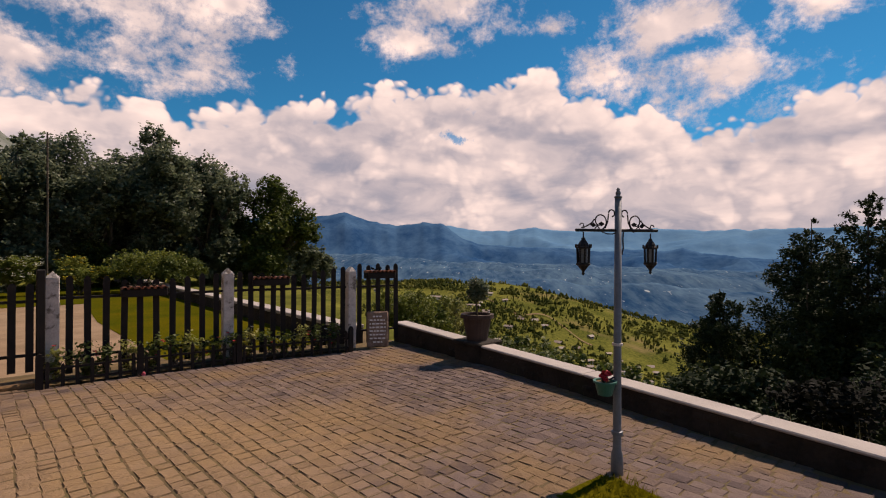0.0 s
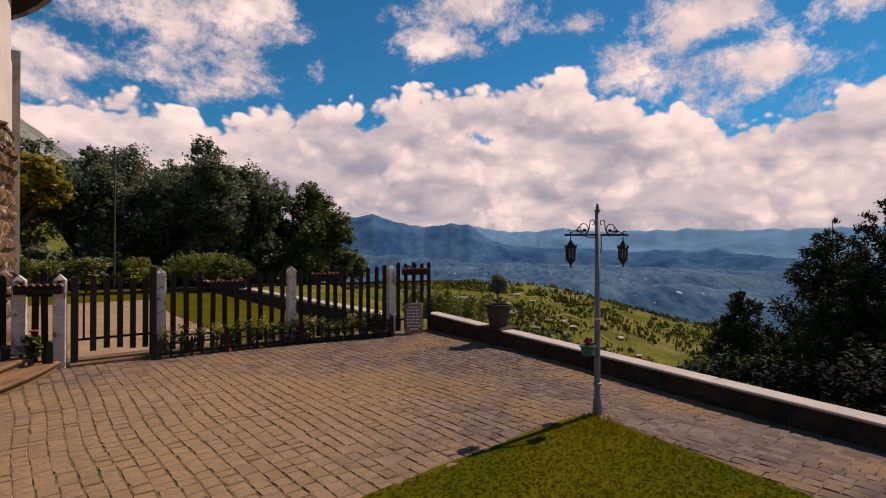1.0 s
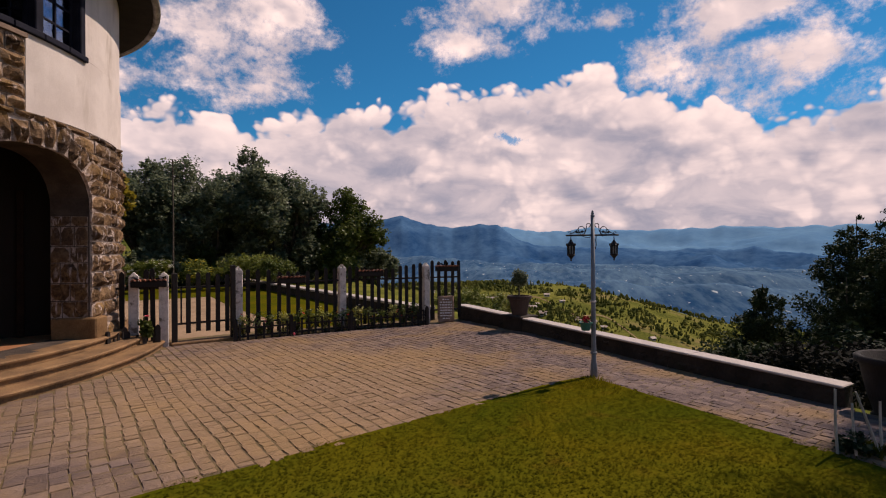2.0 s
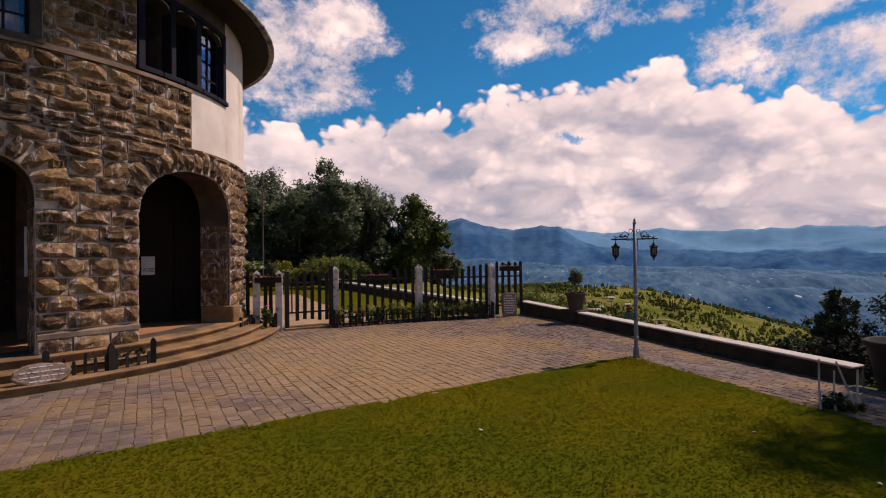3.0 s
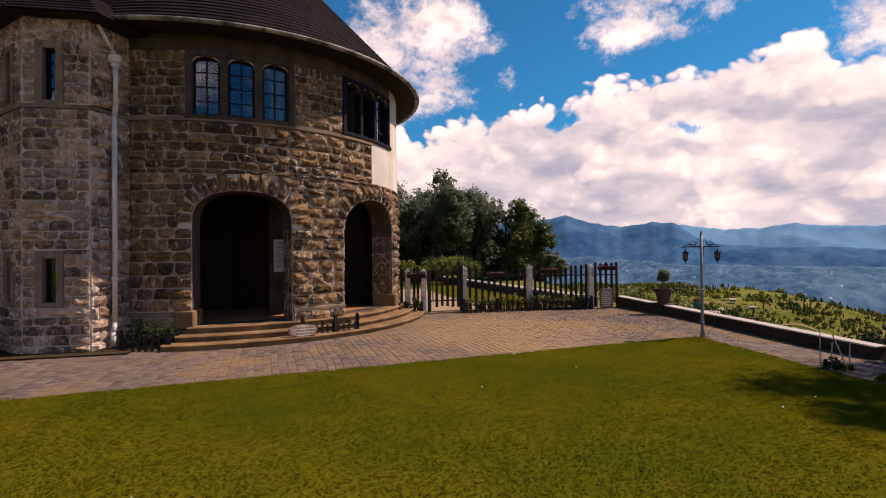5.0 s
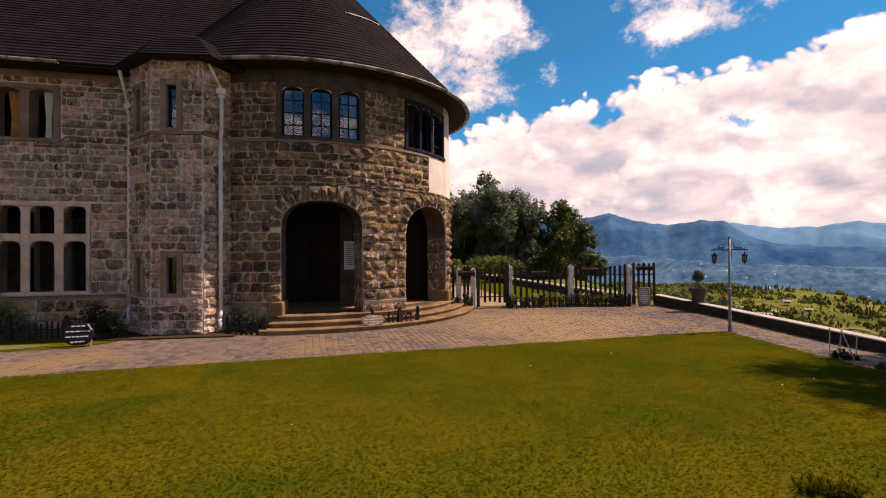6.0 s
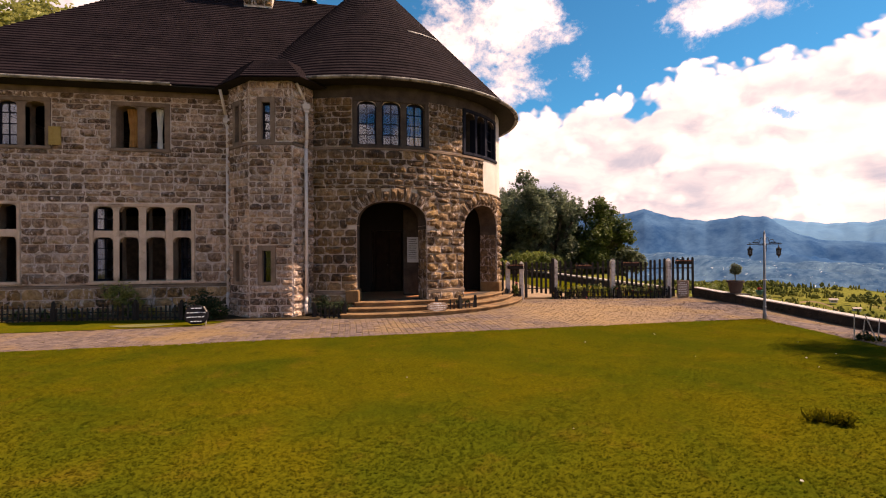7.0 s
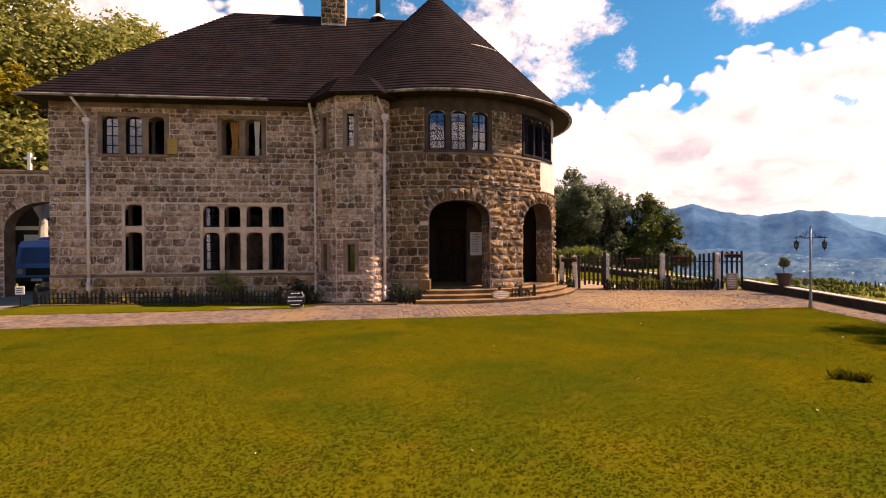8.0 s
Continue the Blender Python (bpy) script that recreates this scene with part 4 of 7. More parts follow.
part("string_course", band(Geo(), tower_at, -30 * DEG, PANEL_U, 5.03, 5.14, 0.07), DRESSED, house, "moulded string course under the tower windows")
part("frieze", band(Geo(), tower_at, -32 * DEG, 59.4 * DEG, 6.62, 7.0, 0.02), SOOT_SHADE_STONE, house, "smooth sooty band under the eaves, shade painted into its colour")
part("plinth_course", band(Geo(), tower_at, -30 * DEG, ARCH_1[0] - 0.02, 0.62, 0.74, 0.08), DRESSED, house)
part("plinth_course", band(Geo(), tower_at, ARCH_1[1] + 0.02, ARCH_2[0] - 0.02, 0.62, 0.74, 0.08), DRESSED, house)
part("plinth_course", band(Geo(), tower_at, ARCH_2[1] + 0.02, 150 * DEG, 0.62, 0.74, 0.08), DRESSED, house)
part("plaster_panel", band(Geo(), tower_at, PANEL_U, 140 * DEG, PANEL_Z, 5.2, 0.03), PLASTER, house, "stained white rendered panel")
part("plaster_panel", band(Geo(), tower_at, 59.5 * DEG, 140 * DEG, 5.2, 7.0, 0.012), PLASTER, house, "stained white rendered panel")


def voussoirs(o, parent, seed, length=(0.30, 0.50), n=13):
    """Long wedge stones round the head of an arch, at right angles to its curve."""
    r = random.Random(seed)
    made = []
    cu, hw, rise, e = (o[0] + o[1]) / 2, (o[1] - o[0]) / 2, o[4] - o[3], 2 / o[5]
    pts = [(-hw * math.copysign(abs(math.cos(t)) ** e, math.cos(t)), rise * math.sin(t) ** e) for t in (math.pi * i / 240 for i in range(241))]
    run = [0.0]
    for p, q in zip(pts, pts[1:]):
        run.append(run[-1] + math.hypot(q[0] - p[0], q[1] - p[1]))
    for i in range(n):
        j = min(239, max(1, next(x for x, d in enumerate(run) if d >= run[-1] * (i + 0.5) / n)))
        tu, tz = pts[j + 1][0] - pts[j - 1][0], pts[j + 1][1] - pts[j - 1][1]
        tl = math.hypot(tu, tz)
        nu, nz = -tz / tl, tu / tl
        ln = r.uniform(*length)
        u, z = cu + pts[j][0] + nu * ln / 2, o[3] + pts[j][1] + nz * ln / 2
        m = tower_m(u, z) @ Matrix.Translation((0, -0.02, 0)) @ Matrix.Rotation(math.atan2(nu, nz) + r.uniform(-0.04, 0.04), 4, "Y") @ Matrix.Diagonal((run[-1] / n * 1.04, 0.11 * r.uniform(0.75, 1.3), ln, 1))
        made.append((r.randrange(len(SHAPES)), m))
    LATER.append((made, parent, STONE))


voussoirs(ARCH_1, tower, 3, n=15)
voussoirs(ARCH_2, tower, 4, n=15)
for o, sd in ((ARCH_1, 61), (ARCH_2, 62)):      # blocks that line the jambs
    turn = Matrix.Rotation(o[1] / TR - math.pi / 2, 4, "Z")
    masonry(*lay_stones(lambda u, z, o=o, turn=turn: Matrix.Translation(tower_at(o[1], 0.62 - u, z)) @ turn, 0.0, 0.60, 0.40, o[3] - 0.1, [], (0.28, 0.36), (0.27, 0.34), sd, tower, lambda u, z: True, limit=40, gap=0.014, depth=0.022))

for o, ends in ((ARCH_1, (0,)), (ARCH_2, (1,))):      # dressed blocks at the feet of the jambs
    for e in ends:
        lo, hi = (-0.06, 0.34) if e else (-0.34, 0.06)
        g = Geo().box((lo, -0.13, 0.36), (hi, 0.60, 0.76), tower_m(o[e], 0), 0.025)
        part("jamb_foot", g, PLINTH_BLOCK, tower, "ochre dressed block at the foot of the jamb")

# straight front wall
GW = [(a, b, z0, z1 - 0.09, z1, 2.4) for a, b in ((-14.38, -13.82),) for z0, z1 in ((1.09, 2.42), (2.64, 3.38))]
GW4 = [(a, b, z0, z1 - 0.09, z1, 2.4) for a, b in ((-11.80, -11.26), (-11.09, -10.55), (-10.34, -9.79), (-9.58, -9.05)) for z0, z1 in ((1.07, 2.40), (2.60, 3.33))]
UW1 = [(a, b, 5.11, 6.30, 6.42, 2.4) for a, b in ((-15.09, -14.58), (-14.33, -13.81), (-13.59, -13.07))]
UW2 = [(a, b, 5.11, 6.28, 6.40, 2.4) for a, b in ((-11.15, -10.57), (-10.36, -9.80))]
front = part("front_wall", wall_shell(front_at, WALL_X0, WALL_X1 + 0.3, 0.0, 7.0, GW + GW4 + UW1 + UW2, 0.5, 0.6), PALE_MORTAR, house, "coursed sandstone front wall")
for lining in LININGS[-1]:
    part("reveal", lining, DRESSED, front)
fb = [block_rect(-14.48, -13.72, 1.0, 3.46), block_rect(-11.91, -8.94, 0.98, 3.42), block_rect(-15.26, -12.9, 5.02, 6.56), block_rect(-11.32, -9.63, 5.02, 6.54), block_rect(-20, 0, 6.72, 7.0)]
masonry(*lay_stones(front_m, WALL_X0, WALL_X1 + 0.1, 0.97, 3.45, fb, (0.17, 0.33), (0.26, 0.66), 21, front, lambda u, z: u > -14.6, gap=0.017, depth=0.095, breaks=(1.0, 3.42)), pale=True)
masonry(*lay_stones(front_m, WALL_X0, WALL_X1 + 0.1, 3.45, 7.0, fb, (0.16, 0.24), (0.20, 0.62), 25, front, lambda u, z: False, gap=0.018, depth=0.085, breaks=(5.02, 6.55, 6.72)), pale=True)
masonry(*lay_stones(lambda u, z: front_m(u, z) @ Matrix.Translation((0, -0.05, 0)), WALL_X0, WALL_X1 + 0.1, 0.0, 0.86, [], (0.20, 0.28), (0.30, 0.7), 22, front, lambda u, z: False, gap=0.018, depth=0.09), mat=PLINTH_STONE)
part("plinth_course", band(Geo(), front_at, WALL_X0, WALL_X1 + 0.1, 0.86, 0.97, 0.07), DRESSED, house)
part("frieze", band(Geo(), front_at, WALL_X0, WALL_X1 + 0.1, 6.72, 7.0, 0.02), DRESSED, house)


def flat_wall(name, a, b, z0, z1, thick, mat, parent, label=""):
    """A plain upright wall from a to b, thickened to its left."""
    a, b = Vector((*a, 0)), Vector((*b, 0))
    d = (b - a).normalized()
    nrm = Vector((-d.y, d.x, 0)) * thick
    g = Geo().add([(*p.xy, z) for z in (z0, z1) for p in (a, b, b + nrm, a + nrm)], [(3, 2, 1, 0), (4, 5, 6, 7), (0, 1, 5, 4), (1, 2, 6, 5), (2, 3, 7, 6), (3, 0, 4, 7)])
    return part(name, g, mat, parent, label)


def side_m(u, z):
    return Matrix.Translation((WALL_X0, WALL_Y + u, z)) @ Matrix.Rotation(-math.pi / 2, 4, "Z")


side = flat_wall("side_wall", (WALL_X0, 19.6), (WALL_X0, WALL_Y + 0.5), 0, 7.0, 0.5, MORTAR, house, "sandstone side wall")
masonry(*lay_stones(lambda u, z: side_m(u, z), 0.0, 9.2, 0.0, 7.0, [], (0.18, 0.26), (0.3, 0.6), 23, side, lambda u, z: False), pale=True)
flat_wall("back_wall", (2.0, 19.6), (WALL_X0, 19.6), 0, 7.0, 0.5, MORTAR, house, "sandstone back wall")
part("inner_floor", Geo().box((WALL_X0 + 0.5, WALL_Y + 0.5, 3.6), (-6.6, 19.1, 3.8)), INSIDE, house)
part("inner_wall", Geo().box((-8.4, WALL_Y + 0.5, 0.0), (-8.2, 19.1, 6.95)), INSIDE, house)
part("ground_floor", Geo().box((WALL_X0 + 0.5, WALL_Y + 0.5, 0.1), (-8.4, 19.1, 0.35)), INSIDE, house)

# stair bay between wall and tower
BAY = [(-7.86, 10.42), (-7.74, 9.72), (-7.06, 8.87), (-5.84, 8.68), (-5.30, 9.42)]
for i in range(4):
    a, b = Vector(BAY[i]), Vector(BAY[i + 1])
    d = (b - a).normalized()
    L = (b - a).length
    n = Vector((-d.y, d.x))                 # inwards
    ang = math.atan2(d.y, d.x)
    at = lambda u, dd, z, a=a, d=d, n=n: (*(a + d * u + n * dd), z)
    at_m = lambda u, z, a=a, d=d, ang=ang: Matrix.Translation((*(a + d * u), z)) @ Matrix.Rotation(ang, 4, "Z")
    wins = []
    if i in (1, 2):
        c = L * (0.42 if i == 1 else 0.40)
        hw = 0.12
        wins = [(c - hw, c + hw, 1.06, 1.96, 1.96, 2), (c - hw, c + hw, 5.20, 6.26, 6.26, 2)]
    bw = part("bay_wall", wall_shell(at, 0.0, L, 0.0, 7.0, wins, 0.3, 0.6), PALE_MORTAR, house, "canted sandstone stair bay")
    if wins:
        for lining in LININGS[-1]:
            part("reveal", lining, DRESSED, bw)
    blk = [block_rect(c - 0.26, c + 0.26, 0.95, 2.14) for _ in wins[:1]] + [block_rect(c - 0.26, c + 0.26, 5.15, 6.42) for _ in wins[:1]] + [block_rect(-1, 9, 5.03, 5.15)]
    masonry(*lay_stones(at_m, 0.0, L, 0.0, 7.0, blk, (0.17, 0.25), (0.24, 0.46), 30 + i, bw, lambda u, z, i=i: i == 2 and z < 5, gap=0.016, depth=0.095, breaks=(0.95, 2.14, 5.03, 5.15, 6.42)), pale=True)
    part("string_course", band(Geo(), at, 0, L, 5.03, 5.14, 0.06), DRESSED, house)
    for o in wins:
        g = Geo()
        for x0, x1, za, zb in ((o[0] - 0.14, o[0], o[2] - 0.1, o[4] + 0.16), (o[1], o[1] + 0.14, o[2] - 0.1, o[4] + 0.16), (o[0], o[1], o[2] - 0.1, o[2]), (o[0], o[1], o[4], o[4] + 0.16)):
            g.box((x0, -0.05, za), (x1, 0.16, zb), at_m(0, 0) , 0.012)
        wn = part("window", g, DRESSED, house, "narrow leaded stair window in a dressed stone surround")
        part("pane", Geo().box((o[0], 0.13, o[2]), (o[1], 0.14, o[4]), at_m(0, 0)), GLASS, wn)
        bars = Geo()
        for k in range(5):
            zz = o[2] + (o[4] - o[2]) * k / 4
            bars.box((o[0], 0.10, zz - 0.014), (o[1], 0.13, zz + 0.014), at_m(0, 0))
        for xx in (o[0], o[1] - 0.025):
            bars.box((xx, 0.098, o[2]), (xx + 0.025, 0.132, o[4]), at_m(0, 0))
        part("casement", bars, CASEMENT, wn)


# Added wall behind the bay windows, so that they look into darkness.
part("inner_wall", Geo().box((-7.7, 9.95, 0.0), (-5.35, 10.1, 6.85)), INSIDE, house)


# ---------------------------------------------------------------- roofs in lapped courses
def lapped(lower, upper, rows, lap=0.035):
    """Courses of shingles between two polylines: every course is a sloping strip with a thick lower edge."""
    g = Geo()
    for j in range(rows):
        t0, t1 = j / rows, (j + 1) / rows
        lo = [Vector(a).lerp(Vector(b), t0) for a, b in zip(lower, upper)]
        hi = [Vector(a).lerp(Vector(b), t1) for a, b in zip(lower, upper)]
        n = len(lo)
        vs = [p + Vector((0, 0, lap)) for p in lo] + hi + lo
        fs = []
        for i in range(n - 1):
            fs += [(i, i + 1, n + i + 1, n + i), (2 * n + i, 2 * n + i + 1, i + 1, i)]
        g.add(vs, fs)
    return g.weld()


EX0, EY, EX1 = -17.45, 9.78, -2.0
RL, RR = (-12.0, RIDGE_Y, RIDGE_Z), (-3.25, RIDGE_Y, RIDGE_Z)
roof = part("roof", lapped([(EX0 + (EX1 - EX0) * i / 24, EY, EAVE_Z) for i in range(25)],
                           [(RL[0] + (RR[0] - RL[0]) * i / 24, RIDGE_Y, RIDGE_Z) for i in range(25)], 44), ROOF, house, "steep dark shingle roof")
part("roof", lapped([(EX0, 20.22 - 10.44 * i / 8, EAVE_Z) for i in range(9)], [RL] * 9, 44), ROOF, house, "dark shingle hip")
part("roof", lapped([(EX1, 20.22, EAVE_Z), (EX0, 20.22, EAVE_Z)], [RR, RL], 44), ROOF, house, "dark shingle back slope")
CONE_R, CONE_Z0, CONE_Z1 = 5.72, 7.02, 12.95


def cone_points(r, z, n=72):
    return [(TC[0] + r * math.sin(radians(-95 + 290 * i / n)), TC[1] - r * math.cos(radians(-95 + 290 * i / n)), z) for i in range(n + 1)]


part("roof", lapped(cone_points(CONE_R, CONE_Z0), cone_points(0.02, CONE_Z1), 46), ROOF, house, "conical dark shingle tower roof", smooth=False)
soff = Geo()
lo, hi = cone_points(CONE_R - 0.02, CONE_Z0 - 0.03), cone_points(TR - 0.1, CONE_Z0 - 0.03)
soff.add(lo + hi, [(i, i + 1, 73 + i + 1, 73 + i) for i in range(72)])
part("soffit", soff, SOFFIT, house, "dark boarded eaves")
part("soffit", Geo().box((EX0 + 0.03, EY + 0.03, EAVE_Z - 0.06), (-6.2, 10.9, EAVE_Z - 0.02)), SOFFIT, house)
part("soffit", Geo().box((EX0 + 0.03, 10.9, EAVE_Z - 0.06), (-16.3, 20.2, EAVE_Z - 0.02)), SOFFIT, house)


def gutter(pts, r=0.075):
    """A half-round gutter along a line."""
    g = Geo()
    ring = 7
    for k, p in enumerate(pts):
        p = Vector(p)
        q = Vector(pts[min(k + 1, len(pts) - 1)]) - Vector(pts[max(k - 1, 0)])
        side_v = Vector((q.y, -q.x, 0)).normalized()
        for s in (r, r * 0.8):
            for i in range(ring):
                t = math.pi * i / (ring - 1)
                g.v.append(tuple(p + side_v * (math.cos(t) * s) + Vector((0, 0, -math.sin(t) * s))))
    for k in range(len(pts) - 1):
        a, b = k * 2 * ring, (k + 1) * 2 * ring
        for i in range(ring - 1):
            g.f += [(a + i, a + i + 1, b + i + 1, b + i), (a + ring + i + 1, a + ring + i, b + ring + i, b + ring + i + 1)]
        for i in (0, ring - 1):
            g.f.append((a + i, b + i, b + ring + i, a + ring + i))
    return g


part("gutter", gutter([(EX0 + 0.02 + (8.0) * i / 8, EY - 0.05, EAVE_Z + 0.02) for i in range(9)]), GUTTER, house, "weathered half-round eaves gutter", smooth=True)
part("gutter", gutter(cone_points(CONE_R + 0.05, CONE_Z0 + 0.02)[12:]), GUTTER, house, "weathered half-round tower gutter", smooth=True)
# flat hipped cap of the stair bay
cx, cy = -6.55, 9.75
B1 = [(cx + (x - cx) * 1.38, cy + (y - cy) * 1.38, 6.90) for x, y in BAY]
B2 = [(cx + (x - cx) * 0.72, cy + (y - cy) * 0.80 + 0.1, 7.62) for x, y in BAY]
part("bay_roof", lapped(B1, B2, 8, 0.03), ROOF, house, "low dark shingle roof over the stair bay")
part("bay_roof", Geo().add(B2 + [(-7.3, 11.2, 7.9), (-5.2, 11.2, 7.9)], [(0, 1, 2, 3, 4, 6, 5)]), ROOF, house)
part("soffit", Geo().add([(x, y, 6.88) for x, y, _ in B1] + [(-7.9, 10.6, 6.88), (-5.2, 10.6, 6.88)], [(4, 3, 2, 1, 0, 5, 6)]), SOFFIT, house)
# chimney and flue
chim = part("chimney", Geo().box((-8.2, 14.3, 11.0), (-7.15, 15.2, 14.2)), MORTAR, house, "square sandstone chimney stack")
masonry(*lay_stones(lambda u, z: Matrix.Translation((-8.2 + u, 14.3, z)), 0, 1.05, 11.6, 14.2, [], (0.2, 0.28), (0.25, 0.5), 50, chim, lambda u, z: True, limit=60))
part("flue", Geo().cyl((-5.75, 15.0, 12.0), (-5.75, 15.0, 14.6), 0.11, n=12), IRON, house, "black metal flue pipe", smooth=True)
part("flue_collar", Geo().turn([(0.12, 0.1), (0.2, 0.05), (0.34, -0.12)], (-5.75, 15.0, 12.3), 16), PIPE, house, "pale flashing round the flue")


slip = Geo()
for i in range(6):                            # a slipped strip of flashing on the cone
    a = radians(19 + 5 * i)
    for dz in (0.0, 0.07):
        zz = 9.55 + 0.016 * i + dz
        rr = CONE_R * (CONE_Z1 - zz) / (CONE_Z1 - CONE_Z0) + 0.06
        slip.v.append((TC[0] + rr * math.sin(a), TC[1] - rr * math.cos(a), zz))
    if i:
        slip.f.append((2 * i - 2, 2 * i, 2 * i + 1, 2 * i - 1))
part("flashing", slip, GUTTER, house, "slipped pale strip of roof flashing")


# ---------------------------------------------------------------- windows
def window(m_of, lights, z_pairs, label, surround, open_at=(), mat=None, ajar=()):
    """A stone-mullioned window. m_of(u, z): pose on the face; lights: (u0, u1) openings; z_pairs: (sill, head) rows."""
    u0, u1 = lights[0][0] - surround, lights[-1][1] + surround
    zb, zt = z_pairs[0][0] - 0.10, z_pairs[-1][1] + surround * 0.85
    mat = mat or DRESSED

    def blk(g, a, b, c, d, p=0.05, back=0.22):
        k = max(1, int((b - a) / 0.45))
        for i in range(k):
            p0, p1 = a + (b - a) * i / k, a + (b - a) * (i + 1) / k
            w2 = (p1 - p0) / 2
            g.box((-w2, -p, c), (w2, back, d), m_of((p0 + p1) / 2, 0), 0.012)
        return g

    wn = part("window", blk(Geo(), u0 - 0.03, u1 + 0.03, zb, z_pairs[0][0], 0.08), mat, house, label)
    part("jamb", blk(Geo(), u0, lights[0][0], z_pairs[0][0], z_pairs[-1][1]), mat, wn)
    part("jamb", blk(Geo(), lights[-1][1], u1, z_pairs[0][0], z_pairs[-1][1]), mat, wn)
    part("lintel", blk(Geo(), u0, u1, z_pairs[-1][1], zt), mat, wn)
    for (a, b), (c, d) in zip(lights, lights[1:]):
        part("mullion", blk(Geo(), b, c, z_pairs[0][0], z_pairs[-1][1], 0.02), mat, wn)
    for (a, b), (c, d) in zip(z_pairs, z_pairs[1:]):
        for (e, f) in lights:
            part("transom", blk(Geo(), e, f, b, c, 0.02), mat, wn)
    for (a, b) in lights:                     # little curved spandrels that arch each light's head
        for (c, d) in z_pairs:
            w2 = (b - a) / 2
            for s in (-1, 1):
                pts = [(s * (w2 - 0.15 * (1 - math.cos(t))), d - 0.16 * (1 - math.sin(t))) for t in (0, 0.3, 0.6, 0.9, 1.2, 1.57)]
                pts = pts + [(s * w2, d)]
                n = len(pts)
                vs = [(x, -0.015, z) for x, z in pts] + [(x, 0.2, z) for x, z in pts]
                part("arch_corner", Geo().add(vs, [tuple(range(n)), tuple(range(2 * n - 1, n - 1, -1))] + [(i, n + i, n + (i + 1) % n, (i + 1) % n) for i in range(n)], m_of((a + b) / 2, 0)), mat, wn)
    for j, (a, b) in enumerate(lights):
        for (c, d) in z_pairs:
            w2 = (b - a) / 2
            base = m_of((a + b) / 2, 0) @ Matrix.Translation((0, 0.12, 0))
            if j in open_at:                  # swung inwards on the right, the first light of a row on the left
                sd = -1 if j == 0 and len(lights) > 2 else 1
                base = base @ Matrix.Translation((sd * w2, 0, 0)) @ Matrix.Rotation(sd * radians(-38 if j in ajar else -78), 4, "Z") @ Matrix.Translation((-sd * w2, 0, 0))
            cs = Geo()
            for x0, x1, za, zb2 in ((-w2, -w2 + 0.055, c, d), (w2 - 0.055, w2, c, d), (-w2 + 0.045, w2 - 0.045, c + 0.002, c + 0.055), (-w2 + 0.045, w2 - 0.045, d - 0.06, d - 0.002)):
                cs.box((x0, -0.02, za), (x1, 0.025, zb2), base)
            rows = max(2, round((d - c) / 0.3))
            cs.box((-0.017, -0.016, c + 0.045), (0.017, 0.016, d - 0.05), base)
            for k in range(1, rows):
                zz = c + (d - c) * k / rows
                cs.box((-w2 + 0.045, -0.013, zz - 0.015), (w2 - 0.045, 0.013, zz + 0.015), base)
            cas = part("casement", cs, CASEMENT, wn)
            part("pane", Geo().box((-w2 + 0.03, 0.001, c + 0.03), (w2 - 0.03, 0.005, d - 0.03), base), GLASS, wn)
    return wn


window(tower_m, [(o[0], o[1]) for o in TW_WIN], [(5.18, 6.51)], "three-light stone window with dark glazed casements", 0.14, mat=SOOT_SHADE_STONE)
window(tower_m, [(o[0], o[1]) for o in TW_WIN2], [(5.22, 6.56)], "wide dark-framed tower window with open casements", 0.13, open_at=(0, 1), mat=CASEMENT)
window(front_m, [(-14.38, -13.82)], [(1.09, 2.42), (2.64, 3.38)], "narrow two-tier stone window standing open", 0.09, open_at=(0,), mat=PALESTONE)
window(front_m, [(-11.80, -11.26), (-11.09, -10.55), (-10.34, -9.79), (-9.58, -9.05)], [(1.07, 2.40), (2.60, 3.33)], "large two-tier mullioned window of eight lights standing open", 0.10, open_at=(0, 1, 2, 3), mat=PALESTONE, ajar=(0, 3))
window(front_m, [(o[0], o[1]) for o in UW1], [(5.11, 6.42)], "three-light upper window with one casement open", 0.15, open_at=(2,))
window(front_m, [(o[0], o[1]) for o in UW2], [(5.11, 6.40)], "two-light upper window standing open, with curtains", 0.15, open_at=(0, 1))


def curtain(x0, x1, y, z0, z1, mat, label):
    """A gathered curtain hanging inside a window."""
    g = Geo()
    n = 14
    for z, k in ((z0, 0.75), (z0 + (z1 - z0) * 0.4, 0.6), (z1, 1.0)):
        for i in range(n + 1):
            t = i / n
            g.v.append((x0 + (x1 - x0) * (0.5 + (t - 0.5) * k), y + 0.03 * math.sin(t * 22), z))
    for j in range(2):
        for i in range(n):
            g.f.append((j * (n + 1) + i, j * (n + 1) + i + 1, (j + 1) * (n + 1) + i + 1, (j + 1) * (n + 1) + i))
    return solid("curtain", g, mat, label, "curtain", "curtains", smooth=True)


curtain(-10.98, -10.62, WALL_Y + 0.32, 5.2, 6.4, CURTAIN, "ochre curtain gathered inside an open upper window")
curtain(-10.12, -9.9, WALL_Y + 0.22, 5.13, 6.4, CURTAIN_W, "white curtain hanging in an open upper window")
for a, b, m, lab in ((10.2, 15.5, CURTAIN, "reddish curtain behind a tower window"),):
    p0, p1 = tower_at(a * DEG, 0.19, 0), tower_at(b * DEG, 0.19, 0)
    curtain(p0[0], p1[0], (p0[1] + p1[1]) / 2, 5.2, 6.5, m, lab)

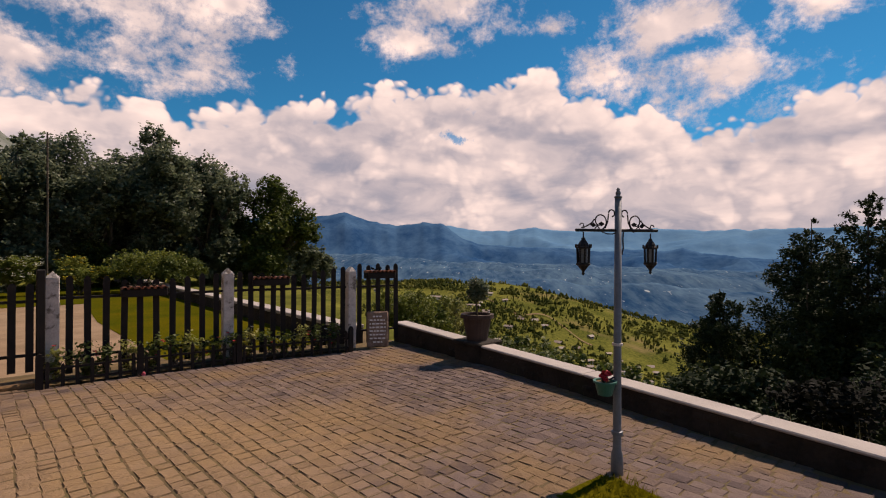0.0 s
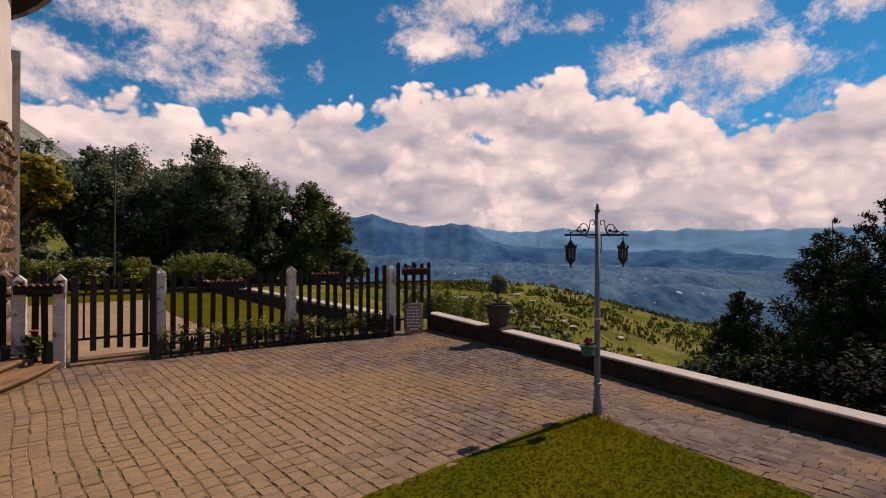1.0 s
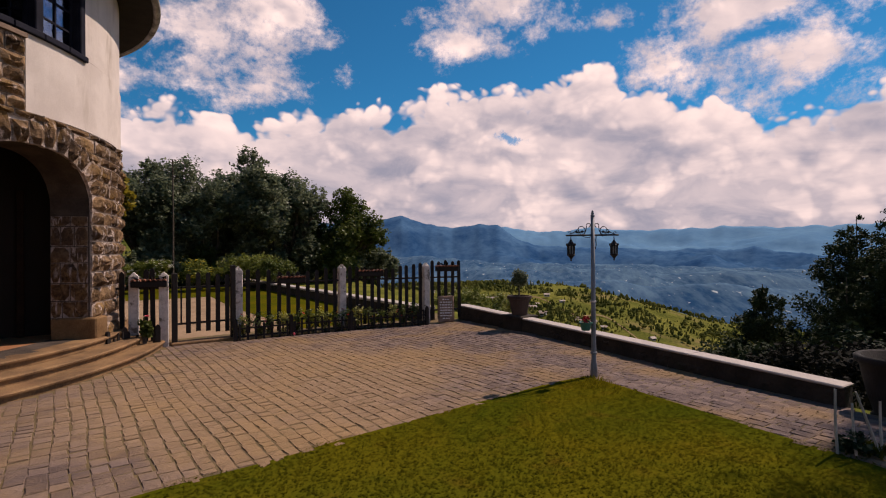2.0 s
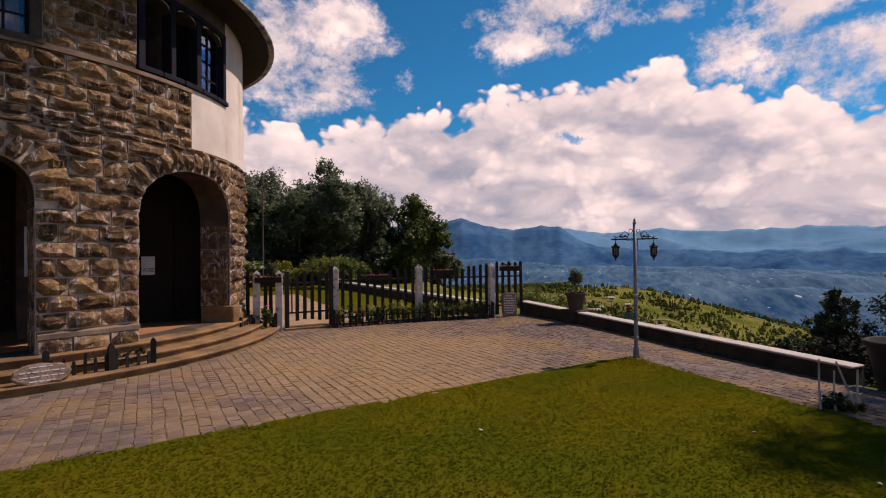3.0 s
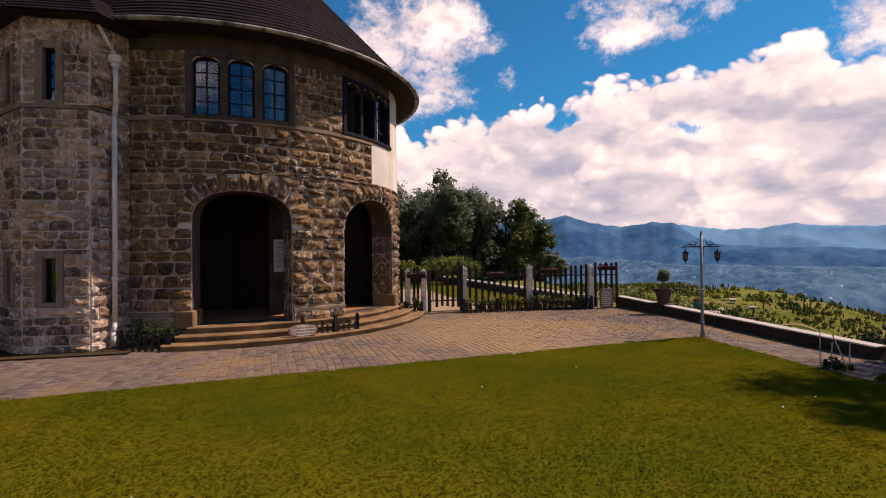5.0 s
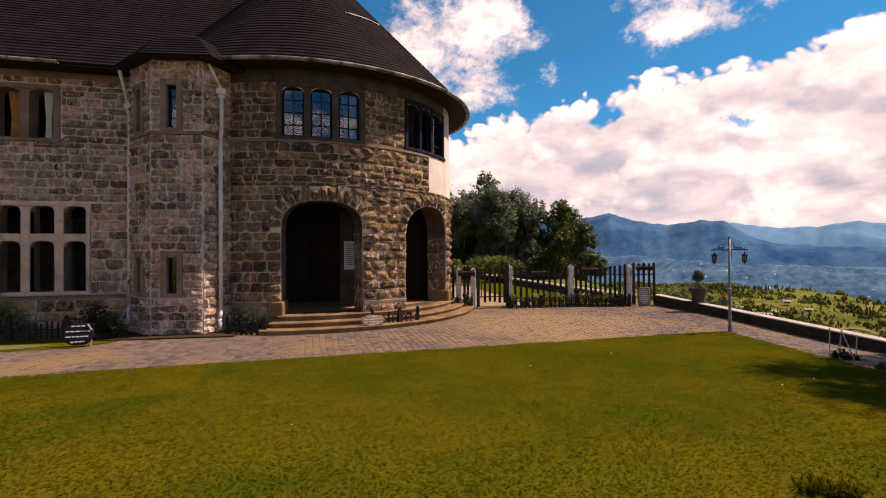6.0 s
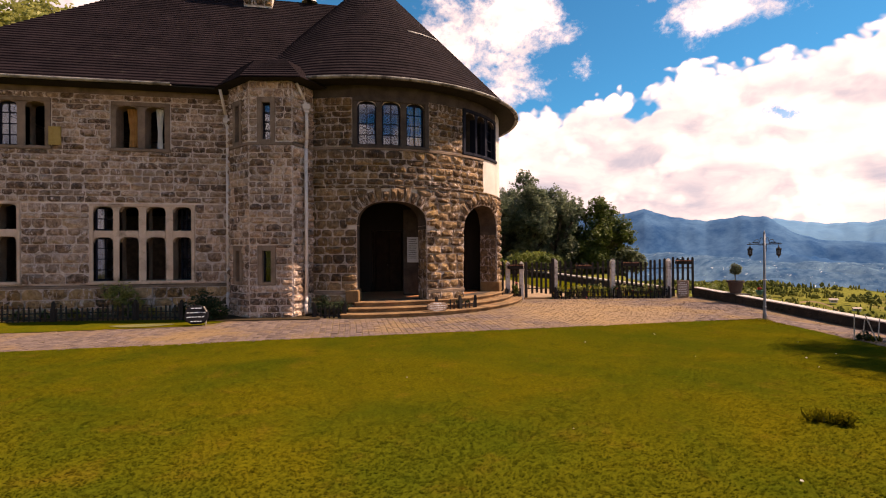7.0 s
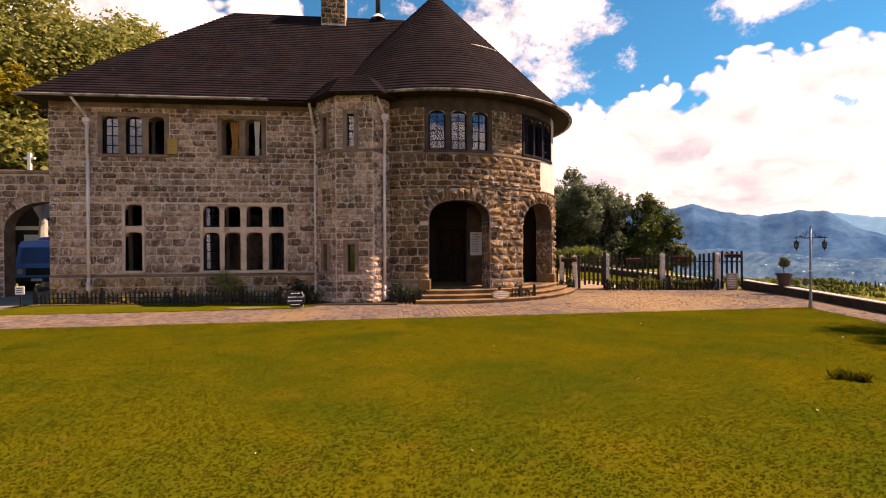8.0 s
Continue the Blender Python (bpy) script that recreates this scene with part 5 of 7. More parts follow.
# ---------------------------------------------------------------- steps, porch and doors
steps = thing("entrance_steps", (TC[0], TC[1] - 5.6, 0), "three curved worn stone steps round the tower entrance", "steps")
S0, S1 = -12.0, 98.0
for k, (r, z) in enumerate(STEP_R):
    lowz = STEP_R[k - 1][1] if k else -0.05
    inner = STEP_R[k + 1][0] - 0.06 if k < 2 else 4.9
    ro = r + 0.02
    a0, a1 = radians(S0 + k * 1.5 - 90), radians(S1 - k * 3 - 90)
    g = Geo().turn([(r - 0.02, lowz), (r - 0.02, z - 0.05), (ro, z - 0.045), (ro + 0.006, z - 0.02), (ro - 0.02, z), (inner, z)], (*TC, 0), 64, a0, a1)
    for t in (a0, a1):
        g.add([(TC[0] + rr * math.cos(t), TC[1] + rr * math.sin(t), zz) for rr, zz in ((inner, lowz), (r, lowz), (r, z), (inner, z))], [(0, 1, 2, 3)])
    for i, v in enumerate(g.v):
        nn = 0.012 * noise.noise((v[0] * 3.1, v[1] * 3.1, v[2] * 2 + k))
        g.v[i] = (v[0] + nn, v[1] - nn, v[2] + nn * 0.5)
    part("step", g, STEP, steps)
porch = part("porch_floor", Geo().turn([(0.0, 0.395), (5.0, 0.395), (5.0, 0.2)], (*TC, 0), 64), PORCH, house, "reddish polished porch floor")
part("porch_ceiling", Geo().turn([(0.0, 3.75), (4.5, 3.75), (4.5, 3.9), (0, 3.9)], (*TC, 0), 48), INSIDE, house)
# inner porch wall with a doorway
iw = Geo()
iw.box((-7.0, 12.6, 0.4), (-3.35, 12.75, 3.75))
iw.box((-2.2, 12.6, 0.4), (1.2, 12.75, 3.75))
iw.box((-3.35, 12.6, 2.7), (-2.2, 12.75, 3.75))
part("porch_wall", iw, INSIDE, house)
dr = part("door", Geo().box((-3.33, 12.66, 0.4), (-2.22, 12.72, 2.68), None, 0.01), DOORWOOD, house, "dark panelled wooden door inside the porch")
for x0, x1 in ((-3.2, -2.84), (-2.71, -2.35)):
    for z0, z1 in ((0.6, 1.3), (1.45, 2.5)):
        part("panel", Geo().box((x0, 12.63, z0), (x1, 12.67, z1), None, 0.01), DOORWOOD, dr)
part("handle", Geo().cyl((-2.78, 12.58, 1.4), (-2.78, 12.66, 1.4), 0.025, n=10), IRON, dr, "round dark knob")


def notice(m, w2, h2, label, rows):
    """A paper notice with unreadable lines."""
    n = thing("notice", m.translation, label, "notice")
    part("sheet", Geo().box((-w2, -0.004, -h2), (w2, 0.004, h2), m), PAPER, n)
    for i in range(rows):
        z = h2 * 0.8 - i * (1.6 * h2 / rows)
        part("text_line", Geo().box((-w2 * 0.75, -0.006, z - h2 * 0.022), (w2 * (0.3 + 0.45 * rnd.random()), -0.0045, z + h2 * 0.018), m), DARKINK, n)


# notices on the jambs and door leaves
m0 = Matrix.Translation((-2.02, 10.90, 1.97)) @ Matrix.Rotation(radians(-12), 4, "Z")
part("porch_pier", Geo().box((-0.36, 0.02, -1.57), (0.42, 0.34, 1.40), m0, 0.02), SOOT_SHADE_STONE, house, "plain stone pier inside the porch")
notice(m0, 0.22, 0.44, "tall pale paper notice board inside the arch", 11)
part("door_post", Geo().box((0.17, 12.50, 0.4), (0.28, 12.6, 3.0), None, 0.012), DOORWOOD, house, "dark stone door post inside the second arch")
m1 = Matrix.Translation((-0.352, 12.585, 1.662))
no = thing("notice", m1.translation, "white paper notice headed NO on the dark porch wall", "notice")
part("sheet", Geo().box((-0.13, -0.004, -0.205), (0.13, 0.004, 0.205), m1), PAPER, no)
cu = bpy.data.curves.new("letters", "FONT")
cu.body, cu.size, cu.align_x, cu.extrude = "NO", 0.115, "CENTER", 0.001
lt = new("letters", cu)
lt.matrix_basis = m1 @ Matrix.Translation((-0.055, -0.006, -0.13)) @ Matrix.Rotation(radians(90), 4, "X")
cu.materials.append(DARKINK)
adopt(lt, no)
for zz in (-0.07, -0.12):
    part("text_line", Geo().box((0.035, -0.006, zz - 0.012), (0.115, -0.0045, zz + 0.012), m1), DARKINK, no)
notice(Matrix.Translation((-0.665, 12.585, 1.18)), 0.10, 0.10, "small pale notice low on the porch wall", 3)

sb = thing("shutter_board", (-12.75, 10.3, 5.1), "small ochre board fixed beside an upper window", "board")
part("panel", Geo().box((-12.93, 10.265, 5.13), (-12.60, 10.30, 5.68), None, 0.008), OCHREBOARD, sb)
part("rail", Geo().box((-12.90, 10.25, 5.38), (-12.63, 10.264, 5.44), None, 0.004), OCHREBOARD, sb)

# ---------------------------------------------------------------- downpipes
def downpipe(x, y, z_hop, z_bend, z_low, off, top):
    dp = thing("downpipe", (x, y, 0), "grey-white painted downpipe with a rainwater hopper", "downpipe", "downpipes")
    part("hopper", Geo().box((x - 0.12, y - 0.09, z_hop - 0.17), (x + 0.12, y + 0.09, z_hop), None, 0.02, 1).box((x - 0.075, y - 0.06, z_hop - 0.26), (x + 0.075, y + 0.06, z_hop - 0.17), None, 0.01), PIPE, dp)
    part("pipe", Geo().tube([(x, y, z_hop - 0.2), (x, y, z_bend + 0.12), (x + off, y - 0.02, z_bend - 0.12), (x + off, y - 0.02, z_low + 0.5), (x + off * 1.6, y - 0.1, z_low + 0.28), (x + off * 1.6, y - 0.1, z_low)], 0.052, 10), PIPE, dp, smooth=True)
    part("offset_pipe", Geo().tube([top, (x - 0.06, y, z_hop + 0.10), (x, y, z_hop - 0.05)], 0.045, 8), PIPE, dp, smooth=True)
    z = z_bend - 0.5
    while z > z_low + 0.4:
        part("collar", Geo().cyl((x + off, y - 0.02, z - 0.035), (x + off, y - 0.02, z + 0.035), 0.068, n=12), PIPE, dp)
        z -= 1.55
    return dp


downpipe(-5.455, 8.99, 6.32, 5.12, 0.1, -0.02, (-5.72, 8.75, 6.86))
downpipe(-15.52, 10.26, 6.32, 5.0, 0.35, 0.03, (-15.75, 9.78, 6.90))
downpipe(-7.88, 9.98, 6.05, 5.0, 0.2, 0.0, (-8.05, 9.75, 6.86))

# ---------------------------------------------------------------- terrace parapet
par = thing("terrace_parapet", (9.0, 6, 0), "low dark rubble parapet with a pale cement coping", "parapet")
CAP = lambda y: 0.035 + 0.031 * y


def parapet_run(y0, y1, cap=True):
    g = Geo()
    n = max(1, int((y1 - y0) / 0.4))
    for i in range(n):
        a, b = y0 + (y1 - y0) * i / n, y0 + (y1 - y0) * (i + 1) / n
        x0, x1 = PAR(a), PAR(b)
        jit = [rnd.uniform(-0.012, 0.012) for _ in range(4)]
        g.add([(x0 + jit[0], a, -0.4), (x1 + jit[1], b, -0.4), (x1 + 0.34, b, -1.2), (x0 + 0.34, a, -1.2),
               (x0 + jit[2], a, CAP(a) - 0.035), (x1 + jit[3], b, CAP(b) - 0.035), (x1 + 0.34, b, CAP(b) - 0.035), (x0 + 0.34, a, CAP(a) - 0.035)],
              [(0, 4, 5, 1), (2, 6, 7, 3), (4, 7, 6, 5)] + ([(3, 7, 4, 0)] if i == 0 else []) + ([(1, 5, 6, 2)] if i == n - 1 else []))
    w = part("wall", g.weld(), PARAPET, par)
    n = max(1, int((y1 - y0) / 1.9))
    for i in range(n):
        a, b = y0 + (y1 - y0) * i / n + 0.004, y0 + (y1 - y0) * (i + 1) / n - 0.004
        m = Matrix.Translation((PAR(a), a, CAP(a))) @ Matrix.Rotation(-math.atan(0.105), 4, "Z") @ Matrix.Rotation(math.atan(0.031), 4, "X")
        part("coping", Geo().box((-0.03, 0, -0.035), (0.30, (b - a) * 1.0055, 0.0), m, 0.012), COPING, par)
    # rubble stones set in the inner face
    for i in range(int((y1 - y0) * 5.5)):
        yy = y0 + (y1 - y0) * rnd.random()
        zz = rnd.uniform(terrace_z(PAR(yy), yy) + 0.05, CAP(yy) - 0.1)
        s = rnd.uniform(0.10, 0.2)
        m = Matrix.Translation((PAR(yy) + 0.005, yy, zz)) @ Matrix.Rotation(-math.pi / 2 - 0.1, 4, "Z") @ Matrix.Diagonal((s, 0.03, s * 0.55, 1))
        RUBBLE.append((rnd.randrange(len(SHAPES)), m, w))


RUBBLE = []
parapet_run(9.66, 11.75)
parapet_run(2.92, 9.06)
parapet_run(-9.0, 2.1)
part("pillar", Geo().box((9.2, 9.06, -1.2), (9.72, 9.66, 0.30), None, 0.02).box((9.16, 9.03, 0.28), (9.76, 9.69, 0.345), None, 0.015), PARAPET, par, "squat dark pillar under the flower pot")
rub = STONE_MESH and [s.mesh("rubble", PARAPET) for s in SHAPES[:6]]
for k, m, w in RUBBLE:
    o = new("rubble", rub[k % 6])
    o.matrix_basis = m
    adopt(o, w)

# wall of the garden behind the fence
gw = thing("garden_wall", (9, 20, 0), "low garden wall with a whitewashed top", "wall")
for i in range(14):
    a, b = 12.0 + i * 1.9, 12.0 + (i + 1) * 1.9
    xa, xb = 8.55 + 0.035 * (a - 12), 8.55 + 0.035 * (b - 12)
    m = Matrix.Translation((xa, a, 0)) @ Matrix.Rotation(-math.atan(0.035), 4, "Z")
    part("wall", Geo().box((0, 0, -0.3), (0.34, b - a, 0.30), m), PARAPET, gw)
    part("coping", Geo().box((-0.03, 0.004, 0.30), (0.37, b - a - 0.004, 0.38), m, 0.012), COPING, gw)


# ---------------------------------------------------------------- lamp post
lamp = thing("lamp_post", (7.05, 5.52, 0), "slim grey lamp post with two hanging black lanterns", "street lamp")
LX, LY = 7.05, 5.52
part("pole", Geo().turn([(0.0, -0.05), (0.055, -0.05), (0.05, 0.12), (0.047, 0.16), (0.036, 0.2), (0.033, 0.9), (0.028, 2.36), (0.0, 2.36)], (LX, LY, 0), 16), GREYPAINT, lamp, smooth=True)
part("collar", Geo().turn([(0.036, -0.02), (0.048, -0.015), (0.048, 0.015), (0.036, 0.02)], (LX, LY, 0.34), 16), GREYPAINT, lamp)
part("clamp", Geo().turn([(0.034, -0.012), (0.044, -0.01), (0.044, 0.01), (0.034, 0.012)], (LX, LY, 1.1), 16), PIPE, lamp)
part("finial", Geo().turn([(0.0, 2.36), (0.033, 2.36), (0.033, 2.372), (0.017, 2.38), (0.022, 2.395), (0.022, 2.408), (0.012, 2.418), (0.016, 2.43), (0.009, 2.445), (0.0, 2.45)], (LX, LY, 0), 16), GREYPAINT, lamp, "small turned finial", smooth=True)
ARM = Vector((math.sin(radians(112)), math.cos(radians(112)), 0))
P = lambda s, z: tuple(Vector((LX, LY, z)) + ARM * s * 1.16)
part("crossbar", Geo().cyl(P(-0.375, 2.075), P(0.375, 2.085), 0.013, n=8), IRON, lamp)
part("cable", Geo().tube([P(-0.15 + 0.05 * i, 2.065 - 0.02 * math.sin(i * 1.05)) for i in range(7)], 0.005, 5), IRON, lamp)
part("cable", Geo().tube([P(0.05, 2.07), P(0.045, 2.0), P(0.05, 1.93), P(0.035, 1.87)], 0.007, 6), IRON, lamp)
for s in (-1, 1):
    g = Geo()
    pts = []
    for i in range(34):                       # large scroll next to the pole
        t = i / 33
        a = -0.5 * math.pi + t * 2.15 * math.pi
        rr = 0.072 * (1 - 0.55 * t)
        pts.append(P(s * (0.165 - rr * math.cos(a) * 0.9), 2.155 + rr * math.sin(a)))
    g.tube(pts, 0.006, 5)
    g.tube([P(s * (0.165 + 0.05 * i / 6 + 0.012 * math.sin(i)), 2.086 + 0.045 * math.sin(i / 6 * math.pi)) for i in range(7)], 0.005, 5)
    g.tube([P(s * (0.06 + 0.028 * math.cos(t)), 2.225 + 0.03 * math.sin(t)) for t in (k * 0.5 for k in range(10))], 0.006, 5)
    g.tube([P(s * 0.088, 2.22), P(s * 0.095, 2.15), P(s * 0.12, 2.095)], 0.006, 5)
    g.tube([P(s * (0.215 + 0.10 * i / 7), 2.17 - 0.075 * (i / 7) ** 0.6) for i in range(8)], 0.006, 5)
    g.tube([P(s * (0.325 + 0.018 * math.cos(t)), 2.115 + 0.018 * math.sin(t)) for t in (k * 0.6 for k in range(9))], 0.005, 5)
    part("scroll", g, IRON, lamp, "curled wrought-iron scroll")
    lf = Geo()
    for c, dz in ((0.150, 2.13), (0.225, 2.12)):
        lf.add([P(s * (c - 0.03), dz), P(s * c, dz + 0.022), P(s * (c + 0.03), dz + 0.004), P(s * c, dz - 0.02)], [(0, 1, 2, 3), (3, 2, 1, 0)])
    part("iron_leaf", lf, IRON, lamp)
    at = P(s * 0.31, 2.06)
    ln = part("lantern", Geo().turn([(0.0, 0.0), (0.006, 0.0), (0.006, -0.045), (0.016, -0.05), (0.018, -0.065), (0.030, -0.078), (0.042, -0.10), (0.050, -0.118), (0.066, -0.124), (0.066, -0.136), (0.044, -0.140), (0.0, -0.140)], at, 8),
              IRON, lamp, "black octagonal lantern with barred glass")
    part("lantern_foot", Geo().turn([(0.0, -0.255), (0.046, -0.255), (0.060, -0.262), (0.060, -0.274), (0.044, -0.285), (0.030, -0.305), (0.016, -0.320), (0.010, -0.335), (0.014, -0.346), (0.007, -0.358), (0.0, -0.365)], at, 8), IRON, ln)
    for i in range(8):
        a = i * math.pi / 4
        c = Vector(at)
        part("lantern_bar", Geo().cyl(c + Vector((0.051 * math.cos(a), 0.051 * math.sin(a), -0.138)), c + Vector((0.047 * math.cos(a), 0.047 * math.sin(a), -0.258)), 0.0085, n=5), IRON, ln)
        part("lantern_spike", Geo().box((-0.006, -0.006, 0), (0.006, 0.006, 0.03), Matrix.Translation(c + Vector((0.062 * math.cos(a), 0.062 * math.sin(a), -0.132)))), IRON, ln)
    part("lantern_glass", Geo().turn([(0.036, -0.140), (0.034, -0.255)], at, 8), MILK, ln, "milky lantern glass")


# ---------------------------------------------------------------- foliage helpers
def leaves(blobs, count, size, seed, cluster=22, spread=0.16, flat=0.5, long=1.6):
    """Leaf quads gathered in clumps on the outside of several uneven ellipsoids (x, y, z, rx, ry, rz)."""
    rg = np.random.default_rng(seed)
    b = np.array(blobs, float)
    wgt = b[:, 3] * b[:, 4] * b[:, 5]
    wgt = wgt ** 0.75
    nc = max(1, count // cluster)
    which = rg.choice(len(b), nc, p=wgt / wgt.sum())
    d = rg.normal(size=(nc, 3))
    d /= np.linalg.norm(d, axis=1)[:, None]
    rad = rg.random(nc) ** 0.33 * rg.uniform(0.72, 1.1, nc)
    cen = b[which, :3] + d * rad[:, None] * b[which, 3:]
    own = rg.integers(0, nc, count)
    pos = cen[own] + rg.normal(size=(count, 3)) * (spread * b[which][own, 3:].mean(1))[:, None]
    ax = rg.normal(size=(count, 3))
    ax[:, 2] *= flat
    ax /= np.linalg.norm(ax, axis=1)[:, None]
    up = rg.normal(size=(count, 3)) * 0.6 + (0, 0, 1)
    sd = np.cross(ax, up)
    sd /= np.linalg.norm(sd, axis=1)[:, None] + 1e-9
    s = size * rg.uniform(0.6, 1.4, count)[:, None]
    v = np.empty((count, 4, 3))
    v[:, 0], v[:, 1], v[:, 2], v[:, 3] = pos - ax * s * long / 2, pos + sd * s * 0.5, pos + ax * s * long / 2, pos - sd * s * 0.5
    g = Geo()
    g.v = v.reshape(-1, 3).tolist()
    g.f = np.arange(count * 4).reshape(-1, 4).tolist()
    return g


def branches(base, blobs, r0, seed, wobble=0.12):
    """A tapered trunk that divides into limbs towards the blobs."""
    r = random.Random(seed)
    g = Geo()
    base = Vector(base)
    top = Vector((sum(b[0] for b in blobs) / len(blobs), sum(b[1] for b in blobs) / len(blobs), min(b[2] for b in blobs)))
    fork = base.lerp(top, 0.62)
    pts = [base + (fork - base) * (i / 5) + Vector((r.uniform(-1, 1), r.uniform(-1, 1), 0)) * wobble * r0 * 4 * (i / 5) for i in range(6)]
    g.tube(pts, r0, 8, r0 * 0.7)
    for b in blobs:
        end = Vector(b[:3])
        mid = pts[-1].lerp(end, 0.5) + Vector((r.uniform(-1, 1), r.uniform(-1, 1), r.uniform(0, 1))) * wobble * 3
        g.tube([pts[-1], mid, end], r0 * 0.5, 6, r0 * 0.12)
        for _ in range(4):
            d = Vector((r.gauss(0, 1), r.gauss(0, 1), r.gauss(0.2, 0.7))).normalized()
            tip = end + Vector((d.x * b[3], d.y * b[4], d.z * b[5])) * 0.85
            g.tube([mid.lerp(end, r.uniform(0.3, 1)), tip], r0 * 0.14, 5, r0 * 0.04)
    return g


def tree(name, label, base, blobs, count, size, leaf_mat, bark=None, r0=0.25, seed=1, group="", **kw):
    t = thing(name, base, label, "tree", group)
    part("trunk", branches(base, blobs, r0, seed), bark or BARK, t)
    part("crown", leaves(blobs, count, size, seed, **kw), leaf_mat, t)
    return t


def shrub(name, label, base, blobs, count, size, leaf_mat, seed, category="shrub", group="", stems=5, bark=None, flowers=None, **kw):
    t = thing(name, base, label, category, group)
    g = Geo()
    r = random.Random(seed)
    for _ in range(stems):
        b = r.choice(blobs)
        g.tube([base, (base[0] * 0.5 + b[0] * 0.5 + r.uniform(-.05, .05), base[1] * 0.5 + b[1] * 0.5, base[2] * 0.4 + b[2] * 0.6), (b[0] + r.uniform(-.6, .6) * b[3], b[1] + r.uniform(-.6, .6) * b[4], b[2] + 0.3 * b[5])], 0.012 + 0.02 * b[3], 5, 0.004)
    part("stem", g, bark or BARK, t)
    part("foliage", leaves(blobs, count, size, seed, **kw), leaf_mat, t)
    for mat, n, fs in flowers or ():
        f = Geo()
        for _ in range(n):
            b = r.choice(blobs)
            d = Vector((r.gauss(0, 1), r.gauss(0, 1) - 0.4, r.gauss(0.5, 0.7))).normalized()
            c = Vector((b[0] + d.x * b[3], b[1] + d.y * b[4], b[2] + d.z * b[5]))
            for q in range(5):
                a = q * 1.2566
                f.add([c, c + Vector((math.cos(a), math.sin(a), 0.5)) * fs, c + Vector((math.cos(a + 0.8), math.sin(a + 0.8), 0.7)) * fs * 1.1, c + Vector((math.cos(a + 1.25), math.sin(a + 1.25), 0.5)) * fs], [(0, 1, 2, 3)])
        part("blossom", f, mat, t)
    return t


# ---------------------------------------------------------------- pots by the parapet and the lamp
def pot(name, label, c, r, h, mat, rim=0.03, n=24):
    t = thing(name, c, label, "flower pot")
    part("pot_body", Geo().turn([(0.0, 0.0), (r * 0.68, 0.0), (r * 0.95, h * 0.84), (r + rim, h * 0.86), (r + rim, h), (r * 0.9, h), (r * 0.86, h * 0.88), (0, h * 0.88)], c, n), mat, t, smooth=False)
    part("soil", Geo().turn([(0.0, h * 0.9), (r * 0.87, h * 0.895)], c, n), JOINT, t)
    return t


PX, PY = 9.46, 9.36
pot("clay_pot", "large pinkish clay pot on the parapet pillar", (PX, PY, 0.345), 0.26, 0.45, CLAYPOT)
shrub("clipped_bush", "small clipped round bush growing in the clay pot", (PX, PY, 0.76), [(PX, PY, 1.22, 0.21, 0.21, 0.20), (PX + 0.02, PY, 1.16, 0.19, 0.19, 0.18)], 3400, 0.03, LEAF_DARK, 61, stems=3, cluster=12, spread=0.1)
GP = Vector((LX, LY, 0.68)) - ARM * 0.13
gp = pot("hanging_pot", "small teal plastic pot hooked to the lamp post", tuple(GP), 0.088, 0.12, GREENPOT, 0.012, 20)
part("hook", Geo().tube([tuple(GP + Vector((0, 0, 0.115))), tuple(Vector((LX, LY, 0.82)) - ARM * 0.03), (LX, LY, 0.82)], 0.006, 6), IRON, gp)
shrub("pot_plant", "reddish dry little plant in the teal pot", tuple(GP + Vector((0, 0, 0.1))), [(GP.x, GP.y, GP.z + 0.15, 0.05, 0.05, 0.05)], 160, 0.028, PETAL_RED, 62, category="plant", stems=6)
urn = thing("stone_urn", (8.82, 2.42, -0.25), "large dark round stone urn at the end of the parapet", "urn")
part("urn_body", Geo().turn([(0.0, 0.0), (0.27, 0.0), (0.30, 0.06), (0.27, 0.10), (0.33, 0.30), (0.38, 0.55), (0.41, 0.70), (0.455, 0.72), (0.46, 0.78), (0.43, 0.80), (0.39, 0.79), (0.36, 0.66), (0.0, 0.62)], (8.82, 2.42, -0.25), 32), DARKPOT, urn, smooth=True)
part("soil", Geo().turn([(0.0, 0.66), (0.37, 0.65)], (8.82, 2.42, -0.25), 24), JOINT, urn)

# young plant with sticks on the lawn
ps = thing("plant_support", (6.45, 2.35, 0), "young plant with leaning pale sticks round it", "plant support")
for (x0, y0), (x1, y1), h in (((6.33, 2.40), (6.35, 2.42), 0.58), ((6.62, 2.15), (6.47, 2.30), 0.56), ((6.64, 2.15), (6.70, 2.18), 0.46), ((6.40, 2.28), (6.52, 2.34), 0.44)):
    part("stick", Geo().tube([(x0, y0, -0.05), ((x0 + x1) / 2, (y0 + y1) / 2 + 0.008, h * 0.5), (x1, y1, h)], 0.013, 6, 0.010), PALEBARK, ps)
shrub("young_plant", "low dark leafy young plant on the lawn", (6.5, 2.28, 0), [(6.5, 2.28, 0.07, 0.18, 0.16, 0.07), (6.52, 2.26, 0.17, 0.12, 0.10, 0.03)], 460, 0.032, LEAF_CONIFER, 63, category="plant")
for i, (x, y, s) in enumerate(((6.30, 1.35, 0.22), (5.1, -1.3, 0.20), (6.6, 2.2, 0.15), (3.2, -2.6, 0.14), (1.02, -1.7, 0.20), (1.16, -1.8, 0.14))):
    shrub("grass_tuft", "darker tuft of long grass in the lawn", (x, y, 0), [(x, y, 0.04, s, s, 0.05)], 300, 0.016, BLADE, 70 + i, category="grass", group="grass tufts", stems=2, flat=1.6, long=6.0)

